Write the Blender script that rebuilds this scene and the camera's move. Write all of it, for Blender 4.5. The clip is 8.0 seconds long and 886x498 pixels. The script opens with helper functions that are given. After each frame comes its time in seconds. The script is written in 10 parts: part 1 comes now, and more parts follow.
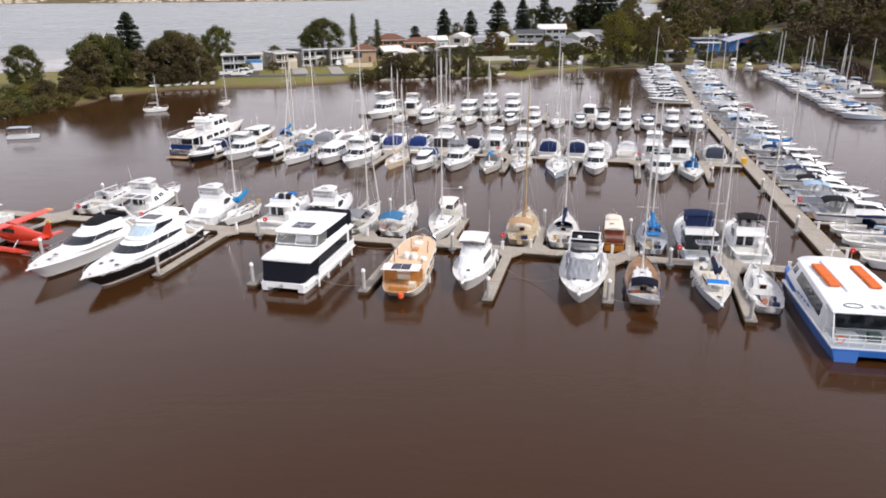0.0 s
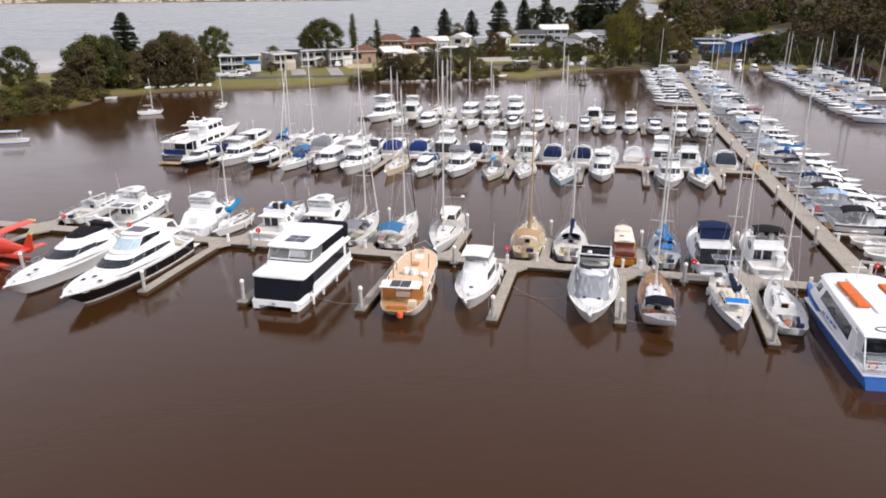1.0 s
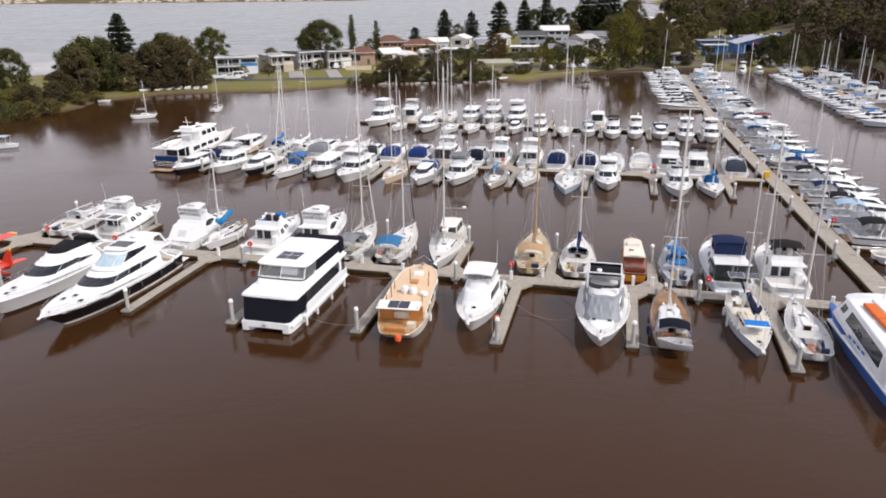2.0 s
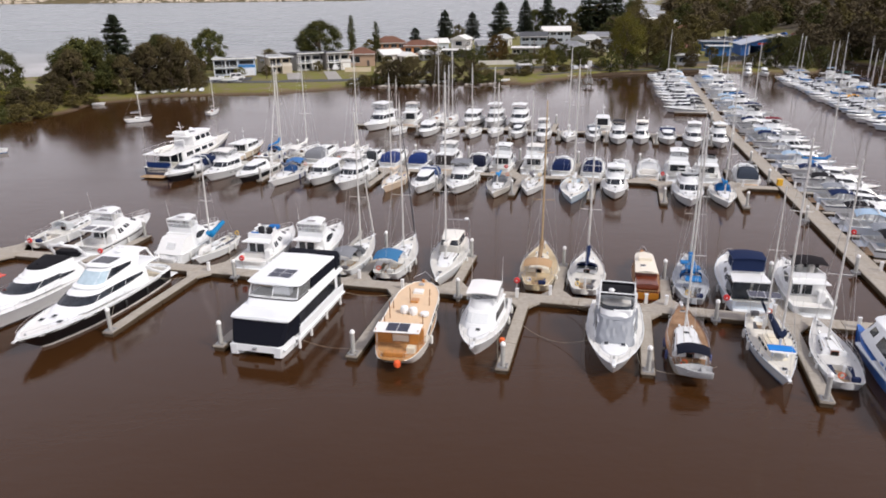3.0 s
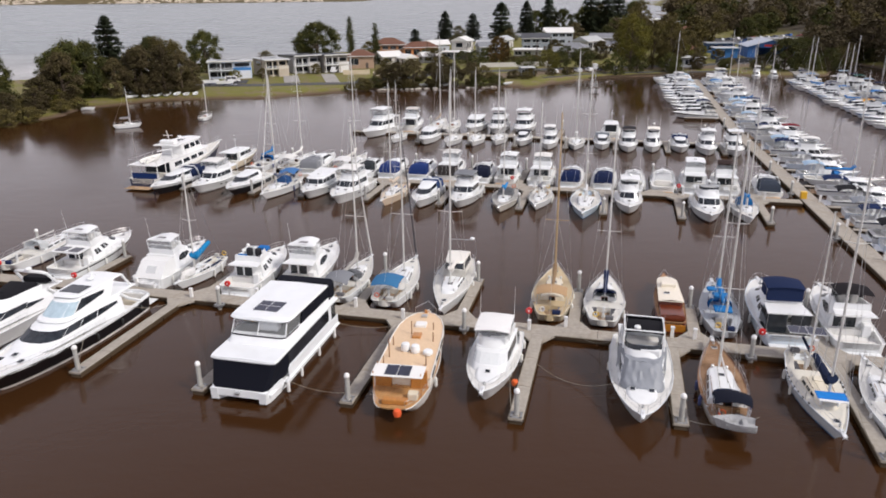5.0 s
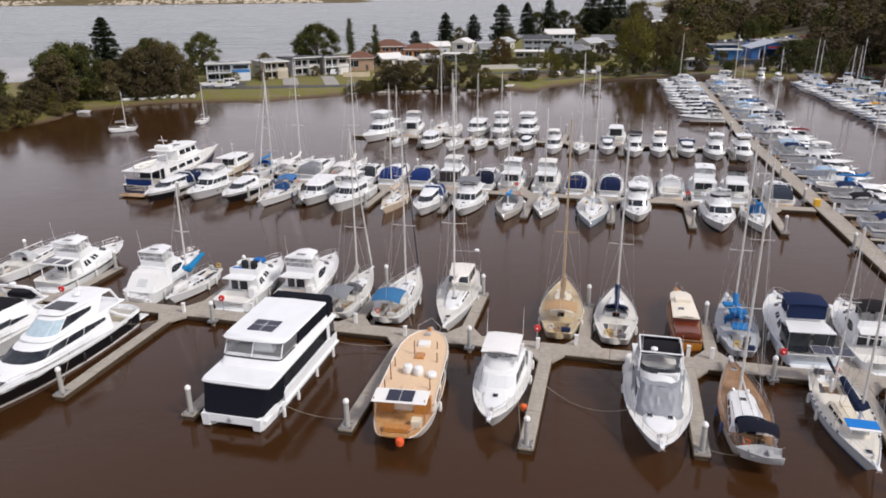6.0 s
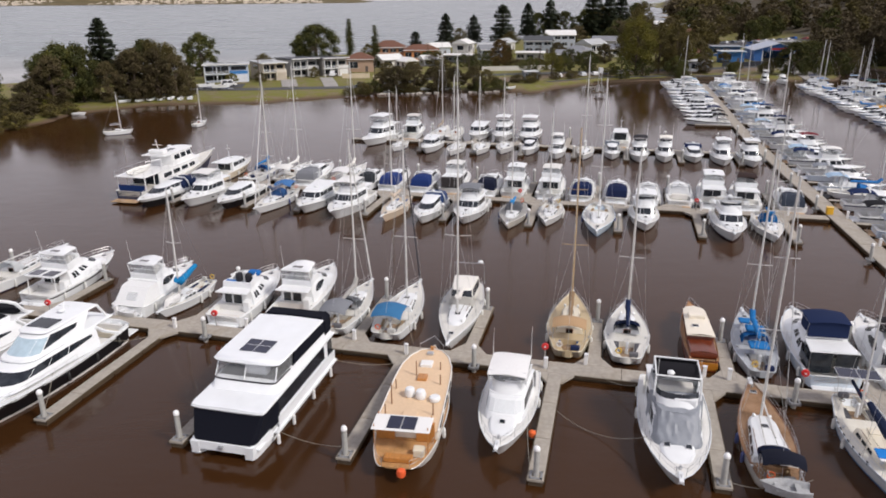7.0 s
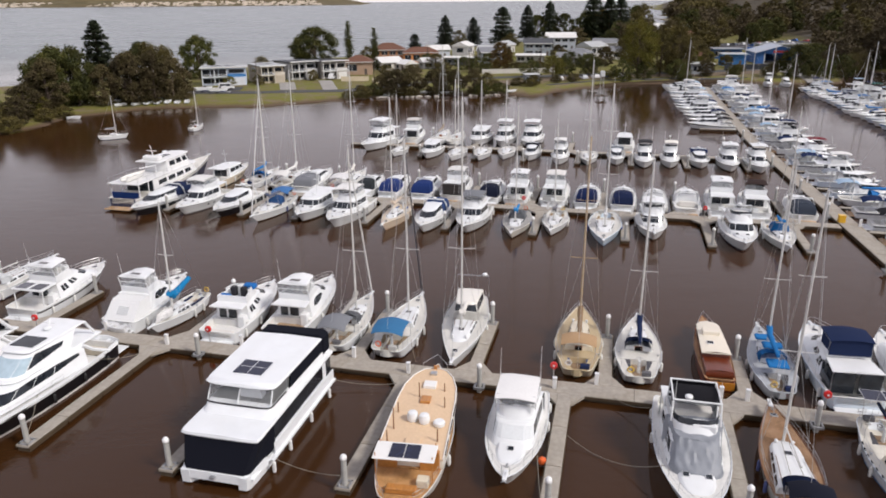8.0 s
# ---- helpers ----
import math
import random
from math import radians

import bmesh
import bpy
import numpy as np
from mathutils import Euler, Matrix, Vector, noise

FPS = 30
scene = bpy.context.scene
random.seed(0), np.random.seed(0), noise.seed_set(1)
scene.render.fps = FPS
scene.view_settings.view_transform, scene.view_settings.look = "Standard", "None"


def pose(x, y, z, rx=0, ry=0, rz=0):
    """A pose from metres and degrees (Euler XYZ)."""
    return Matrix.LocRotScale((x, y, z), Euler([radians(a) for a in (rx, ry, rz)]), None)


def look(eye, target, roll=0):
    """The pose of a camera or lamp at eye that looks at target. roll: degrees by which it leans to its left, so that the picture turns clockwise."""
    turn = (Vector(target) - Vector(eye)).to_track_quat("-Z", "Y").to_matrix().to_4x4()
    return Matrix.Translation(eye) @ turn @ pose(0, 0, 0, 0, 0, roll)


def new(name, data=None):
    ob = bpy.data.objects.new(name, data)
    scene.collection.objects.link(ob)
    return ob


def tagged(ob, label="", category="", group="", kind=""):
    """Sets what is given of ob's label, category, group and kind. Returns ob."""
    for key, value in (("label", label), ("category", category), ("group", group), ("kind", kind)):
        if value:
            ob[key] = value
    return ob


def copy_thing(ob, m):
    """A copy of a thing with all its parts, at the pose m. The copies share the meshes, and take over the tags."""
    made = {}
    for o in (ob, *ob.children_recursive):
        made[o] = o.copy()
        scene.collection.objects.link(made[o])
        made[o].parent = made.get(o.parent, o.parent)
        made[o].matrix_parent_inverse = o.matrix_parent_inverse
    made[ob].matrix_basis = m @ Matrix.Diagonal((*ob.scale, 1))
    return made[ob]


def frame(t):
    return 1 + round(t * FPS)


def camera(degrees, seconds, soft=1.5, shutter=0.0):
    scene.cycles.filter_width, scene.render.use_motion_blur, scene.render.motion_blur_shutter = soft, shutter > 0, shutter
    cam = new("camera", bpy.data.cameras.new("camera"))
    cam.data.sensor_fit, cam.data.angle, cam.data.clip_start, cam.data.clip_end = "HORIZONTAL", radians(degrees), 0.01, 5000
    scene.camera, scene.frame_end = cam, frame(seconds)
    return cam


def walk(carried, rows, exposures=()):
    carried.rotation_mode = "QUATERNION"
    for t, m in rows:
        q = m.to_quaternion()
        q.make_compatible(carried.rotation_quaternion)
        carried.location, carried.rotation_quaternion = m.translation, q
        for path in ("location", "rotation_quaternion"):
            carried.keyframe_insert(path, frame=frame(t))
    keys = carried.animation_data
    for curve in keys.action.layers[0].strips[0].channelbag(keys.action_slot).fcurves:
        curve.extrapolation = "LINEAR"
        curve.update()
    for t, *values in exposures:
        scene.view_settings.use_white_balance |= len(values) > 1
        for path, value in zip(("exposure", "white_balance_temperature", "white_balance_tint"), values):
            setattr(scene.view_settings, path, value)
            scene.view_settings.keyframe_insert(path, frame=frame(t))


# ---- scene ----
cam = camera(63.5, 8.0, soft=1.8)
PATH = [
    (0, (0.436, -3.019, 27.271), (0.482, -1.136, 26.597), -0.5),
    (0.5, (0.439, -0.977, 27.265), (0.485, 0.905, 26.592), -0.4),
    (1, (0.419, 1.153, 27.336), (0.464, 3.035, 26.662), -0.5),
    (1.5, (0.439, 3.152, 27.437), (0.485, 5.035, 26.763), -0.5),
    (3, (0.403, 9.312, 27.648), (0.448, 11.195, 26.975), -0.5),
    (3.5, (0.364, 11.209, 27.676), (0.409, 13.092, 27.003), -0.5),
    (4, (0.278, 12.945, 27.726), (0.323, 14.828, 27.054), -0.5),
    (4.5, (0.216, 14.455, 27.701), (0.262, 16.338, 27.029), -0.5),
    (6, (-0.133, 19.15, 27.769), (-0.086, 21.035, 27.1), -0.5),
    (6.5, (-0.273, 20.643, 27.809), (-0.225, 22.528, 27.141), -0.4),
    (7, (-0.366, 22.163, 27.877), (-0.317, 24.048, 27.209), -0.4),
    (7.5, (-0.507, 23.527, 27.948), (-0.457, 25.412, 27.282), -0.4),
    (8, (-0.658, 24.85, 27.936), (-0.606, 26.736, 27.273), -0.4),
]
walk(cam, [(t, look(eye, target, roll)) for t, eye, target, roll in PATH], [(0, 0.32), (3.5, 0.12), (8, -0.03)])

# ---- light ----
SUN_ELEV, SUN_AZ = 44.0, 125.0   # degrees above the horizon; compass bearing it shines from (0 = +y, clockwise)
world = bpy.data.worlds.new("sky")
scene.world = world
world.use_nodes = True
wt = world.node_tree
wt.nodes.clear()
w_out = wt.nodes.new("ShaderNodeOutputWorld")
w_bg = wt.nodes.new("ShaderNodeBackground")
w_sky = wt.nodes.new("ShaderNodeTexSky")
w_sky.sky_type = "NISHITA"
w_sky.sun_disc = False
w_sky.sun_elevation = radians(SUN_ELEV)
w_sky.sun_rotation = radians(SUN_AZ)
w_cloud = wt.nodes.new("ShaderNodeMix")
w_cloud.data_type = "RGBA"
w_cloud.inputs[0].default_value = 0.72
w_dir = wt.nodes.new("ShaderNodeTexCoord")
w_sep = wt.nodes.new("ShaderNodeSeparateXYZ")
w_up = wt.nodes.new("ShaderNodeMapRange")
w_up.inputs[2].default_value = 1.1
w_haze = wt.nodes.new("ShaderNodeMix")
w_haze.data_type = "RGBA"
w_haze.inputs[6].default_value = (12.0, 10.95, 11.5, 1)   # bright haze low over the horizon
w_haze.inputs[7].default_value = (3.9, 3.85, 4.8, 1)  # thin grey cloud overhead
wt.links.new(w_dir.outputs["Generated"], w_sep.inputs[0])
wt.links.new(w_sep.outputs[2], w_up.inputs[0])
wt.links.new(w_up.outputs[0], w_haze.inputs[0])
wt.links.new(w_haze.outputs[2], w_cloud.inputs[7])
wt.links.new(w_sky.outputs[0], w_cloud.inputs[6])
wt.links.new(w_cloud.outputs[2], w_bg.inputs[0])
w_bg.inputs[1].default_value = 0.105
wt.links.new(w_bg.outputs[0], w_out.inputs[0])
sun = new("sun", bpy.data.lights.new("sun", "SUN"))
sun.data.energy, sun.data.angle, sun.data.color = 3.0, radians(12.0), (1.0, 0.93, 0.87)
_a, _e = radians(SUN_AZ), radians(SUN_ELEV)
sun.matrix_basis = look((0, 0, 60), (-math.sin(_a) * math.cos(_e), -math.cos(_a) * math.cos(_e), 60 - math.sin(_e)))

# ---- materials ----
MATS = {}


def shader(name):
    m = bpy.data.materials.new(name)
    m.use_nodes = True
    n = m.node_tree.nodes
    return m, n, m.node_tree.links, n["Principled BSDF"]


def mix_rgb(n, l, fac, a, b, kind="MIX"):
    x = n.new("ShaderNodeMix")
    x.data_type, x.blend_type = "RGBA", kind
    for sock, v in ((0, fac), (6, a), (7, b)):
        if hasattr(v, "is_output"):
            l.new(v, x.inputs[sock])
        elif sock == 0:
            x.inputs[0].default_value = v
        else:
            x.inputs[sock].default_value = (*v, 1)
    return x.outputs[2]


def noise_tex(n, l, scale, detail=3.0, vec=None, rough=0.55):
    t = n.new("ShaderNodeTexNoise")
    t.inputs["Scale"].default_value, t.inputs["Detail"].default_value, t.inputs["Roughness"].default_value = scale, detail, rough
    if vec is not None:
        l.new(vec, t.inputs["Vector"])
    return t.outputs[0]


def ramp(n, l, fac, lo, hi):
    r = n.new("ShaderNodeMapRange")
    r.inputs[1].default_value, r.inputs[2].default_value = lo, hi
    l.new(fac, r.inputs[0])
    return r.outputs[0]


def coords(n, l, scale=(1, 1, 1), kind="Object"):
    c = n.new("ShaderNodeTexCoord")
    mp = n.new("ShaderNodeMapping")
    mp.inputs["Scale"].default_value = scale
    l.new(c.outputs[kind], mp.inputs[0])
    return mp.outputs[0]


def bump(n, l, b, height, strength, dist):
    x = n.new("ShaderNodeBump")
    x.inputs["Strength"].default_value, x.inputs["Distance"].default_value = strength, dist
    l.new(height, x.inputs["Height"])
    l.new(x.outputs[0], b.inputs["Normal"])


def surface(name, col, rough=0.5, grain=6.0, vary=0.12, stain=0.8, stain_amt=0.2, bump_amt=0.0, metal=0.0, coat=0.0, stretch=(1, 1, 1), tint=(0.30, 0.24, 0.16), spec=None):
    """A plain surface with grain and stains at two scales."""
    key = (name, col)
    if key in MATS:
        return MATS[key]
    m, n, l, b = shader(name)
    v = coords(n, l, stretch)
    g = ramp(n, l, noise_tex(n, l, grain, 4, v), 0.3, 0.7)
    s = ramp(n, l, noise_tex(n, l, stain, 5, v, 0.65), 0.45, 0.75)
    dark = tuple(c * (1 - 2 * vary) for c in col)
    c1 = mix_rgb(n, l, g, dark, col)
    fac = n.new("ShaderNodeMath")
    fac.operation = "MULTIPLY"
    fac.inputs[1].default_value = stain_amt
    l.new(s, fac.inputs[0])
    dirty = tuple(c * t * 1.6 for c, t in zip(col, tint))
    l.new(mix_rgb(n, l, fac.outputs[0], c1, dirty), b.inputs["Base Color"])
    b.inputs["Roughness"].default_value, b.inputs["Metallic"].default_value = rough, metal
    b.inputs["Coat Weight"].default_value = coat
    b.inputs["Coat Roughness"].default_value = 0.25
    b.inputs["Specular IOR Level"].default_value = spec if spec is not None else 0.15 if rough > 0.8 else 0.5
    if bump_amt:
        bump(n, l, b, noise_tex(n, l, grain * 2, 4, v), 0.6, bump_amt)
    MATS[key] = m
    return m


def gelcoat(col):
    return surface("gelcoat", col, 0.36, 2.2, 0.03, 0.5, 0.10, coat=0.25, stretch=(0.5, 0.5, 1.6), tint=(0.5, 0.44, 0.34))


def deckpaint(col):
    return surface("deck_paint", col, 0.6, 5, 0.05, 0.9, 0.16, tint=(0.45, 0.42, 0.36))


def canvas(col):
    return surface("canvas", col, 0.9, 9, 0.05, 1.2, 0.18, bump_amt=0.01, tint=(0.6, 0.6, 0.6))


def steel():
    return surface("steel", (0.62, 0.63, 0.64), 0.3, 12, 0.08, 2, 0.1, metal=0.9)


def alloy(col=(0.70, 0.71, 0.72)):
    return surface("alloy", col, 0.4, 8, 0.06, 1.2, 0.1, metal=0.25)


def rope():
    return surface("rope", (0.30, 0.27, 0.22), 0.9, 30, 0.15, 3, 0.2)


def rubber(col=(0.03, 0.03, 0.035)):
    return surface("rubber", col, 0.6, 8, 0.1, 2, 0.2, tint=(0.9, 0.9, 0.9))


def glass_dark():
    if "glass" in MATS:
        return MATS["glass"]
    m, n, l, b = shader("tinted_glass")
    v = coords(n, l)
    l.new(mix_rgb(n, l, ramp(n, l, noise_tex(n, l, 1.3, 3, v), 0.35, 0.7), (0.010, 0.013, 0.018), (0.028, 0.034, 0.042)), b.inputs["Base Color"])
    b.inputs["Roughness"].default_value = 0.07
    MATS["glass"] = m
    return m


def glass_clear():
    if "clear" in MATS:
        return MATS["clear"]
    m, n, l, b = shader("clear_plastic")
    v = coords(n, l)
    l.new(mix_rgb(n, l, noise_tex(n, l, 3, 3, v), (0.55, 0.58, 0.60), (0.75, 0.78, 0.80)), b.inputs["Base Color"])
    b.inputs["Roughness"].default_value = 0.12
    b.inputs["Alpha"].default_value = 0.22
    MATS["clear"] = m
    return m


def teak(col=(0.42, 0.27, 0.14)):
    """Laid deck of narrow planks with dark seams along the boat."""
    key = ("teak", col)
    if key in MATS:
        return MATS[key]
    m, n, l, b = shader("teak_deck")
    v = coords(n, l)
    br = n.new("ShaderNodeTexBrick")
    br.offset = 0.37
    for k, val in (("Scale", 1.0), ("Brick Width", 1.9), ("Row Height", 0.075), ("Mortar Size", 0.006), ("Mortar Smooth", 0.3), ("Bias", 0.1)):
        br.inputs[k].default_value = val
    br.inputs["Color1"].default_value = (*col, 1)
    br.inputs["Color2"].default_value = (*(c * 0.82 for c in col), 1)
    br.inputs["Mortar"].default_value = (*(c * 0.35 for c in col), 1)
    l.new(v, br.inputs["Vector"])
    worn = mix_rgb(n, l, ramp(n, l, noise_tex(n, l, 0.9, 5, v), 0.4, 0.75), br.outputs[0], tuple(min(1, c * 1.15 + 0.05) for c in col))
    l.new(worn, b.inputs["Base Color"])
    b.inputs["Roughness"].default_value = 0.7
    MATS[key] = m
    return m


def varnish(col=(0.30, 0.10, 0.04)):
    return surface("varnished_timber", col, 0.3, 5, 0.2, 1.0, 0.2, coat=0.4, stretch=(0.25, 2.5, 2.5), tint=(0.5, 0.4, 0.3))


def water_mat():
    m, n, l, b = shader("muddy_water")
    v = coords(n, l, (1, 1, 1), "Object")
    big = ramp(n, l, noise_tex(n, l, 0.012, 4, v), 0.3, 0.7)
    mid = ramp(n, l, noise_tex(n, l, 0.07, 4, v), 0.35, 0.7)
    c1 = mix_rgb(n, l, big, (0.035, 0.0138, 0.0042), (0.050, 0.0212, 0.0070))
    muddy = mix_rgb(n, l, mid, c1, (0.042, 0.0178, 0.0058))
    b.inputs["IOR"].default_value = 1.333
    v2 = coords(n, l, (0.6, 1.25, 1), "Object")
    chop = noise_tex(n, l, 1.1, 4, v2, 0.6)
    swell = noise_tex(n, l, 0.30, 3, coords(n, l, (0.8, 1.15, 1), "Object"))
    gust = ramp(n, l, noise_tex(n, l, 0.03, 3, v), 0.35, 0.7)
    rr = n.new("ShaderNodeMapRange")
    rr.inputs[3].default_value, rr.inputs[4].default_value = 0.07, 0.17
    l.new(gust, rr.inputs[0])
    l.new(rr.outputs[0], b.inputs["Roughness"])
    add = n.new("ShaderNodeMath")
    add.operation = "MULTIPLY_ADD"
    add.inputs[1].default_value = 0.5
    l.new(chop, add.inputs[0])
    l.new(swell, add.inputs[2])
    bump(n, l, b, add.outputs[0], 0.34, 0.11)
    # the open lake behind the peninsula is evenly ruffled
    geo = n.new("ShaderNodeNewGeometry")
    sep = n.new("ShaderNodeSeparateXYZ")
    l.new(geo.outputs["Position"], sep.inputs[0])
    for lo, hi, sock in ((0.26, 0.55, n["Bump"].inputs["Strength"]), (0.0, 1.0, None)):
        far = n.new("ShaderNodeMapRange")
        for k, val in ((1, 240), (2, 420), (3, lo), (4, hi)):
            far.inputs[k].default_value = val
        l.new(sep.outputs[1], far.inputs[0])
        if sock is not None:
            l.new(far.outputs[0], sock)
        else:
            both = n.new("ShaderNodeMix")
            streak = ramp(n, l, noise_tex(n, l, 0.05, 6, coords(n, l, (0.35, 1.1, 1), "Object"), 0.7), 0.2, 0.8)
            gusts = n.new("ShaderNodeMapRange")
            gusts.inputs[3].default_value, gusts.inputs[4].default_value = 0.20, 0.32
            l.new(streak, gusts.inputs[0])
            l.new(gusts.outputs[0], both.inputs[3])
            l.new(far.outputs[0], both.inputs[0])
            l.new(rr.outputs[0], both.inputs[2])
            l.new(both.outputs[0], b.inputs["Roughness"])
            l.new(mix_rgb(n, l, far.outputs[0], muddy, mix_rgb(n, l, streak, (0.055, 0.080, 0.088), (0.070, 0.094, 0.102))), b.inputs["Base Color"])
    return m


def leaf_mat(name, c1, c2, c3):
    key = (name, c1)
    if key in MATS:
        return MATS[key]
    m, n, l, b = shader(name)
    g = n.new("ShaderNodeNewGeometry")
    o = n.new("ShaderNodeObjectInfo")
    a = mix_rgb(n, l, g.outputs["Random Per Island"], c1, c2)
    v = coords(n, l)
    a = mix_rgb(n, l, ramp(n, l, noise_tex(n, l, 0.5, 3, v), 0.4, 0.7), a, c3)
    hs = n.new("ShaderNodeHueSaturation")
    r = n.new("ShaderNodeMapRange")
    r.inputs[3].default_value, r.inputs[4].default_value = 0.75, 1.3
    l.new(o.outputs["Random"], r.inputs[0])
    l.new(r.outputs[0], hs.inputs["Value"])
    l.new(a, hs.inputs["Color"])
    l.new(hs.outputs[0], b.inputs["Base Color"])
    b.inputs["Roughness"].default_value = 0.75
    b.inputs["Specular IOR Level"].default_value = 0.2
    MATS[key] = m
    return m


WHITE = (0.775, 0.80, 0.81)
CREAM = (0.72, 0.66, 0.52)
NAVY = (0.012, 0.022, 0.065)
BLACK = (0.012, 0.012, 0.015)
BLUE = (0.02, 0.165, 0.42)
SKYBLUE = (0.55, 0.68, 0.80)
GREY = (0.20, 0.21, 0.23)
MAROON = (0.16, 0.02, 0.03)

# ---- mesh helpers ----


def part(name, bm, material, parent=None, label="", smooth=False):
    """Links a bmesh as one mesh object under a thing or a part."""
    me = bpy.data.meshes.new(name)
    bmesh.ops.recalc_face_normals(bm, faces=bm.faces)
    bm.to_mesh(me)
    bm.free()
    for mt in material if isinstance(material, (list, tuple)) else (material,):
        me.materials.append(mt)
    if smooth:
        me.polygons.foreach_set("use_smooth", [True] * len(me.polygons))
        me.set_sharp_from_angle(angle=radians(38))
    ob = new(name, me)
    ob.parent = parent
    if label:
        ob["label"] = label
    return ob


def thing(name, m, label, category, group="", kind=""):
    ob = new(name)
    ob.empty_display_size = 0.3
    ob.matrix_basis = m
    return tagged(ob, label, category, group, kind)


def box(bm, x0, x1, y0, y1, z0, z1, bev=0.0, m=None):
    r = bmesh.ops.create_cube(bm, size=1.0)
    vs = r["verts"]
    mm = Matrix.Translation(((x0 + x1) / 2, (y0 + y1) / 2, (z0 + z1) / 2)) @ Matrix.Diagonal((x1 - x0, y1 - y0, z1 - z0, 1))
    bmesh.ops.transform(bm, matrix=(m @ mm) if m else mm, verts=vs)
    if bev:
        es = list({e for v in vs for e in v.link_edges})
        bmesh.ops.bevel(bm, geom=es, offset=bev, segments=1, affect="EDGES")
    return bm


def boxed(x0, x1, y0, y1, z0, z1, bev=0.0, m=None):
    return box(bmesh.new(), x0, x1, y0, y1, z0, z1, bev, m)


def tube(bm, pts, r, n=6, r2=None):
    """A round bar along a line of points, thinning to r2."""
    pts = [Vector(p) for p in pts]
    rings = []
    for i, p in enumerate(pts):
        d = (pts[min(i + 1, len(pts) - 1)] - pts[max(i - 1, 0)]).normalized()
        up = Vector((0, 0, 1)) if abs(d.z) < 0.9 else Vector((1, 0, 0))
        a = d.cross(up).normalized()
        b = d.cross(a)
        rr = r if r2 is None else r + (r2 - r) * i / (len(pts) - 1)
        rings.append([bm.verts.new(p + (a * math.cos(6.28319 * k / n) + b * math.sin(6.28319 * k / n)) * rr) for k in range(n)])
    for q, s in zip(rings, rings[1:]):
        for k in range(n):
            bm.faces.new((q[k], q[(k + 1) % n], s[(k + 1) % n], s[k]))
    bm.faces.new(rings[0][::-1])
    bm.faces.new(rings[-1])
    return bm


def tubes(lines, r, n=6, r2=None):
    bm = bmesh.new()
    for pts in lines:
        tube(bm, pts, r, n, r2)
    return bm


def lathe(bm, prof, n=12, at=(0, 0, 0)):
    """Turns a profile of (radius, height) round the z axis at a place."""
    rings = [[bm.verts.new((at[0] + r * math.cos(6.28319 * k / n), at[1] + r * math.sin(6.28319 * k / n), at[2] + z)) for k in range(n)] for r, z in prof]
    for q, s in zip(rings, rings[1:]):
        for k in range(n):
            bm.faces.new((q[k], q[(k + 1) % n], s[(k + 1) % n], s[k]))
    bm.faces.new(rings[0][::-1])
    bm.faces.new(rings[-1])
    return bm


def ring(xb, xf, w, z, nose, wf=None, m=5, n=7, e=0.7, zf=None):
    """A cabin's outline: from the back along one side, round the front, and back along the other."""
    wf = w * 0.9 if wf is None else wf
    zf = z if zf is None else zf
    xs = xf - nose
    left = [Vector((xb + (xs - xb) * i / (m - 1), (w + (wf - w) * i / (m - 1)) / 2, z + (zf - z) * ((xb + (xs - xb) * i / (m - 1)) - xb) / (xf - xb))) for i in range(m)]
    arc = []
    for k in range(1, n + 1):
        a = math.pi / 2 - math.pi * k / (n + 1)
        x = xs + nose * abs(math.cos(a)) ** e
        arc.append(Vector((x, wf / 2 * math.copysign(abs(math.sin(a)) ** e, math.sin(a)), z + (zf - z) * (x - xb) / (xf - xb))))
    right = [Vector((p.x, -p.y, p.z)) for p in reversed(left)]
    return left + arc + right


def shrink(r, d, dz):
    c = sum(r, Vector()) / len(r)
    return [Vector((p.x - math.copysign(min(d, abs(p.x - c.x)), p.x - c.x), p.y - math.copysign(min(d, abs(p.y - c.y)), p.y - c.y), p.z + dz)) for p in r]


def loft(rings, cap=True, bottom=False, camber=0.04):
    bm = bmesh.new()
    vs = [[bm.verts.new(p) for p in r] for r in rings]
    n = len(rings[0])
    for q, s in zip(vs, vs[1:]):
        for k in range(n):
            bm.faces.new((q[k], q[(k + 1) % n], s[(k + 1) % n], s[k]))
    for flag, r in ((cap, vs[-1]), (bottom, vs[0])):
        if flag:
            half = n // 2
            mids = [bm.verts.new((r[i].co + r[n - 1 - i].co) / 2 + Vector((0, 0, camber if flag is cap and r is vs[-1] else 0))) for i in range(half)]
            for i in range(half - 1):
                bm.faces.new((r[i], r[i + 1], mids[i + 1], mids[i]))
                bm.faces.new((r[n - 1 - i], mids[i], mids[i + 1], r[n - 2 - i]))
            if n % 2:
                bm.faces.new((r[half - 1], r[half], mids[-1]))
                bm.faces.new((r[half], r[half + 1], mids[-1]))
            else:
                bm.faces.new((r[half - 1], r[half], mids[-1]))
    return bm


def tier(r0, r1, lip=0.06, camber=0.05):
    """A closed cabin between two outlines, its roof edge rounded."""
    up = [p + (q - p).normalized() * max(0.0, (q - p).length - lip) for p, q in zip(r0, r1)]
    return loft([r0, up, shrink(r1, lip * 0.4, -lip * 0.25), shrink(r1, lip * 1.3, 0)], camber=camber)


def along(r, i):
    k = max(0, min(int(i), len(r) - 2))
    return r[k].lerp(r[k + 1], i - k)


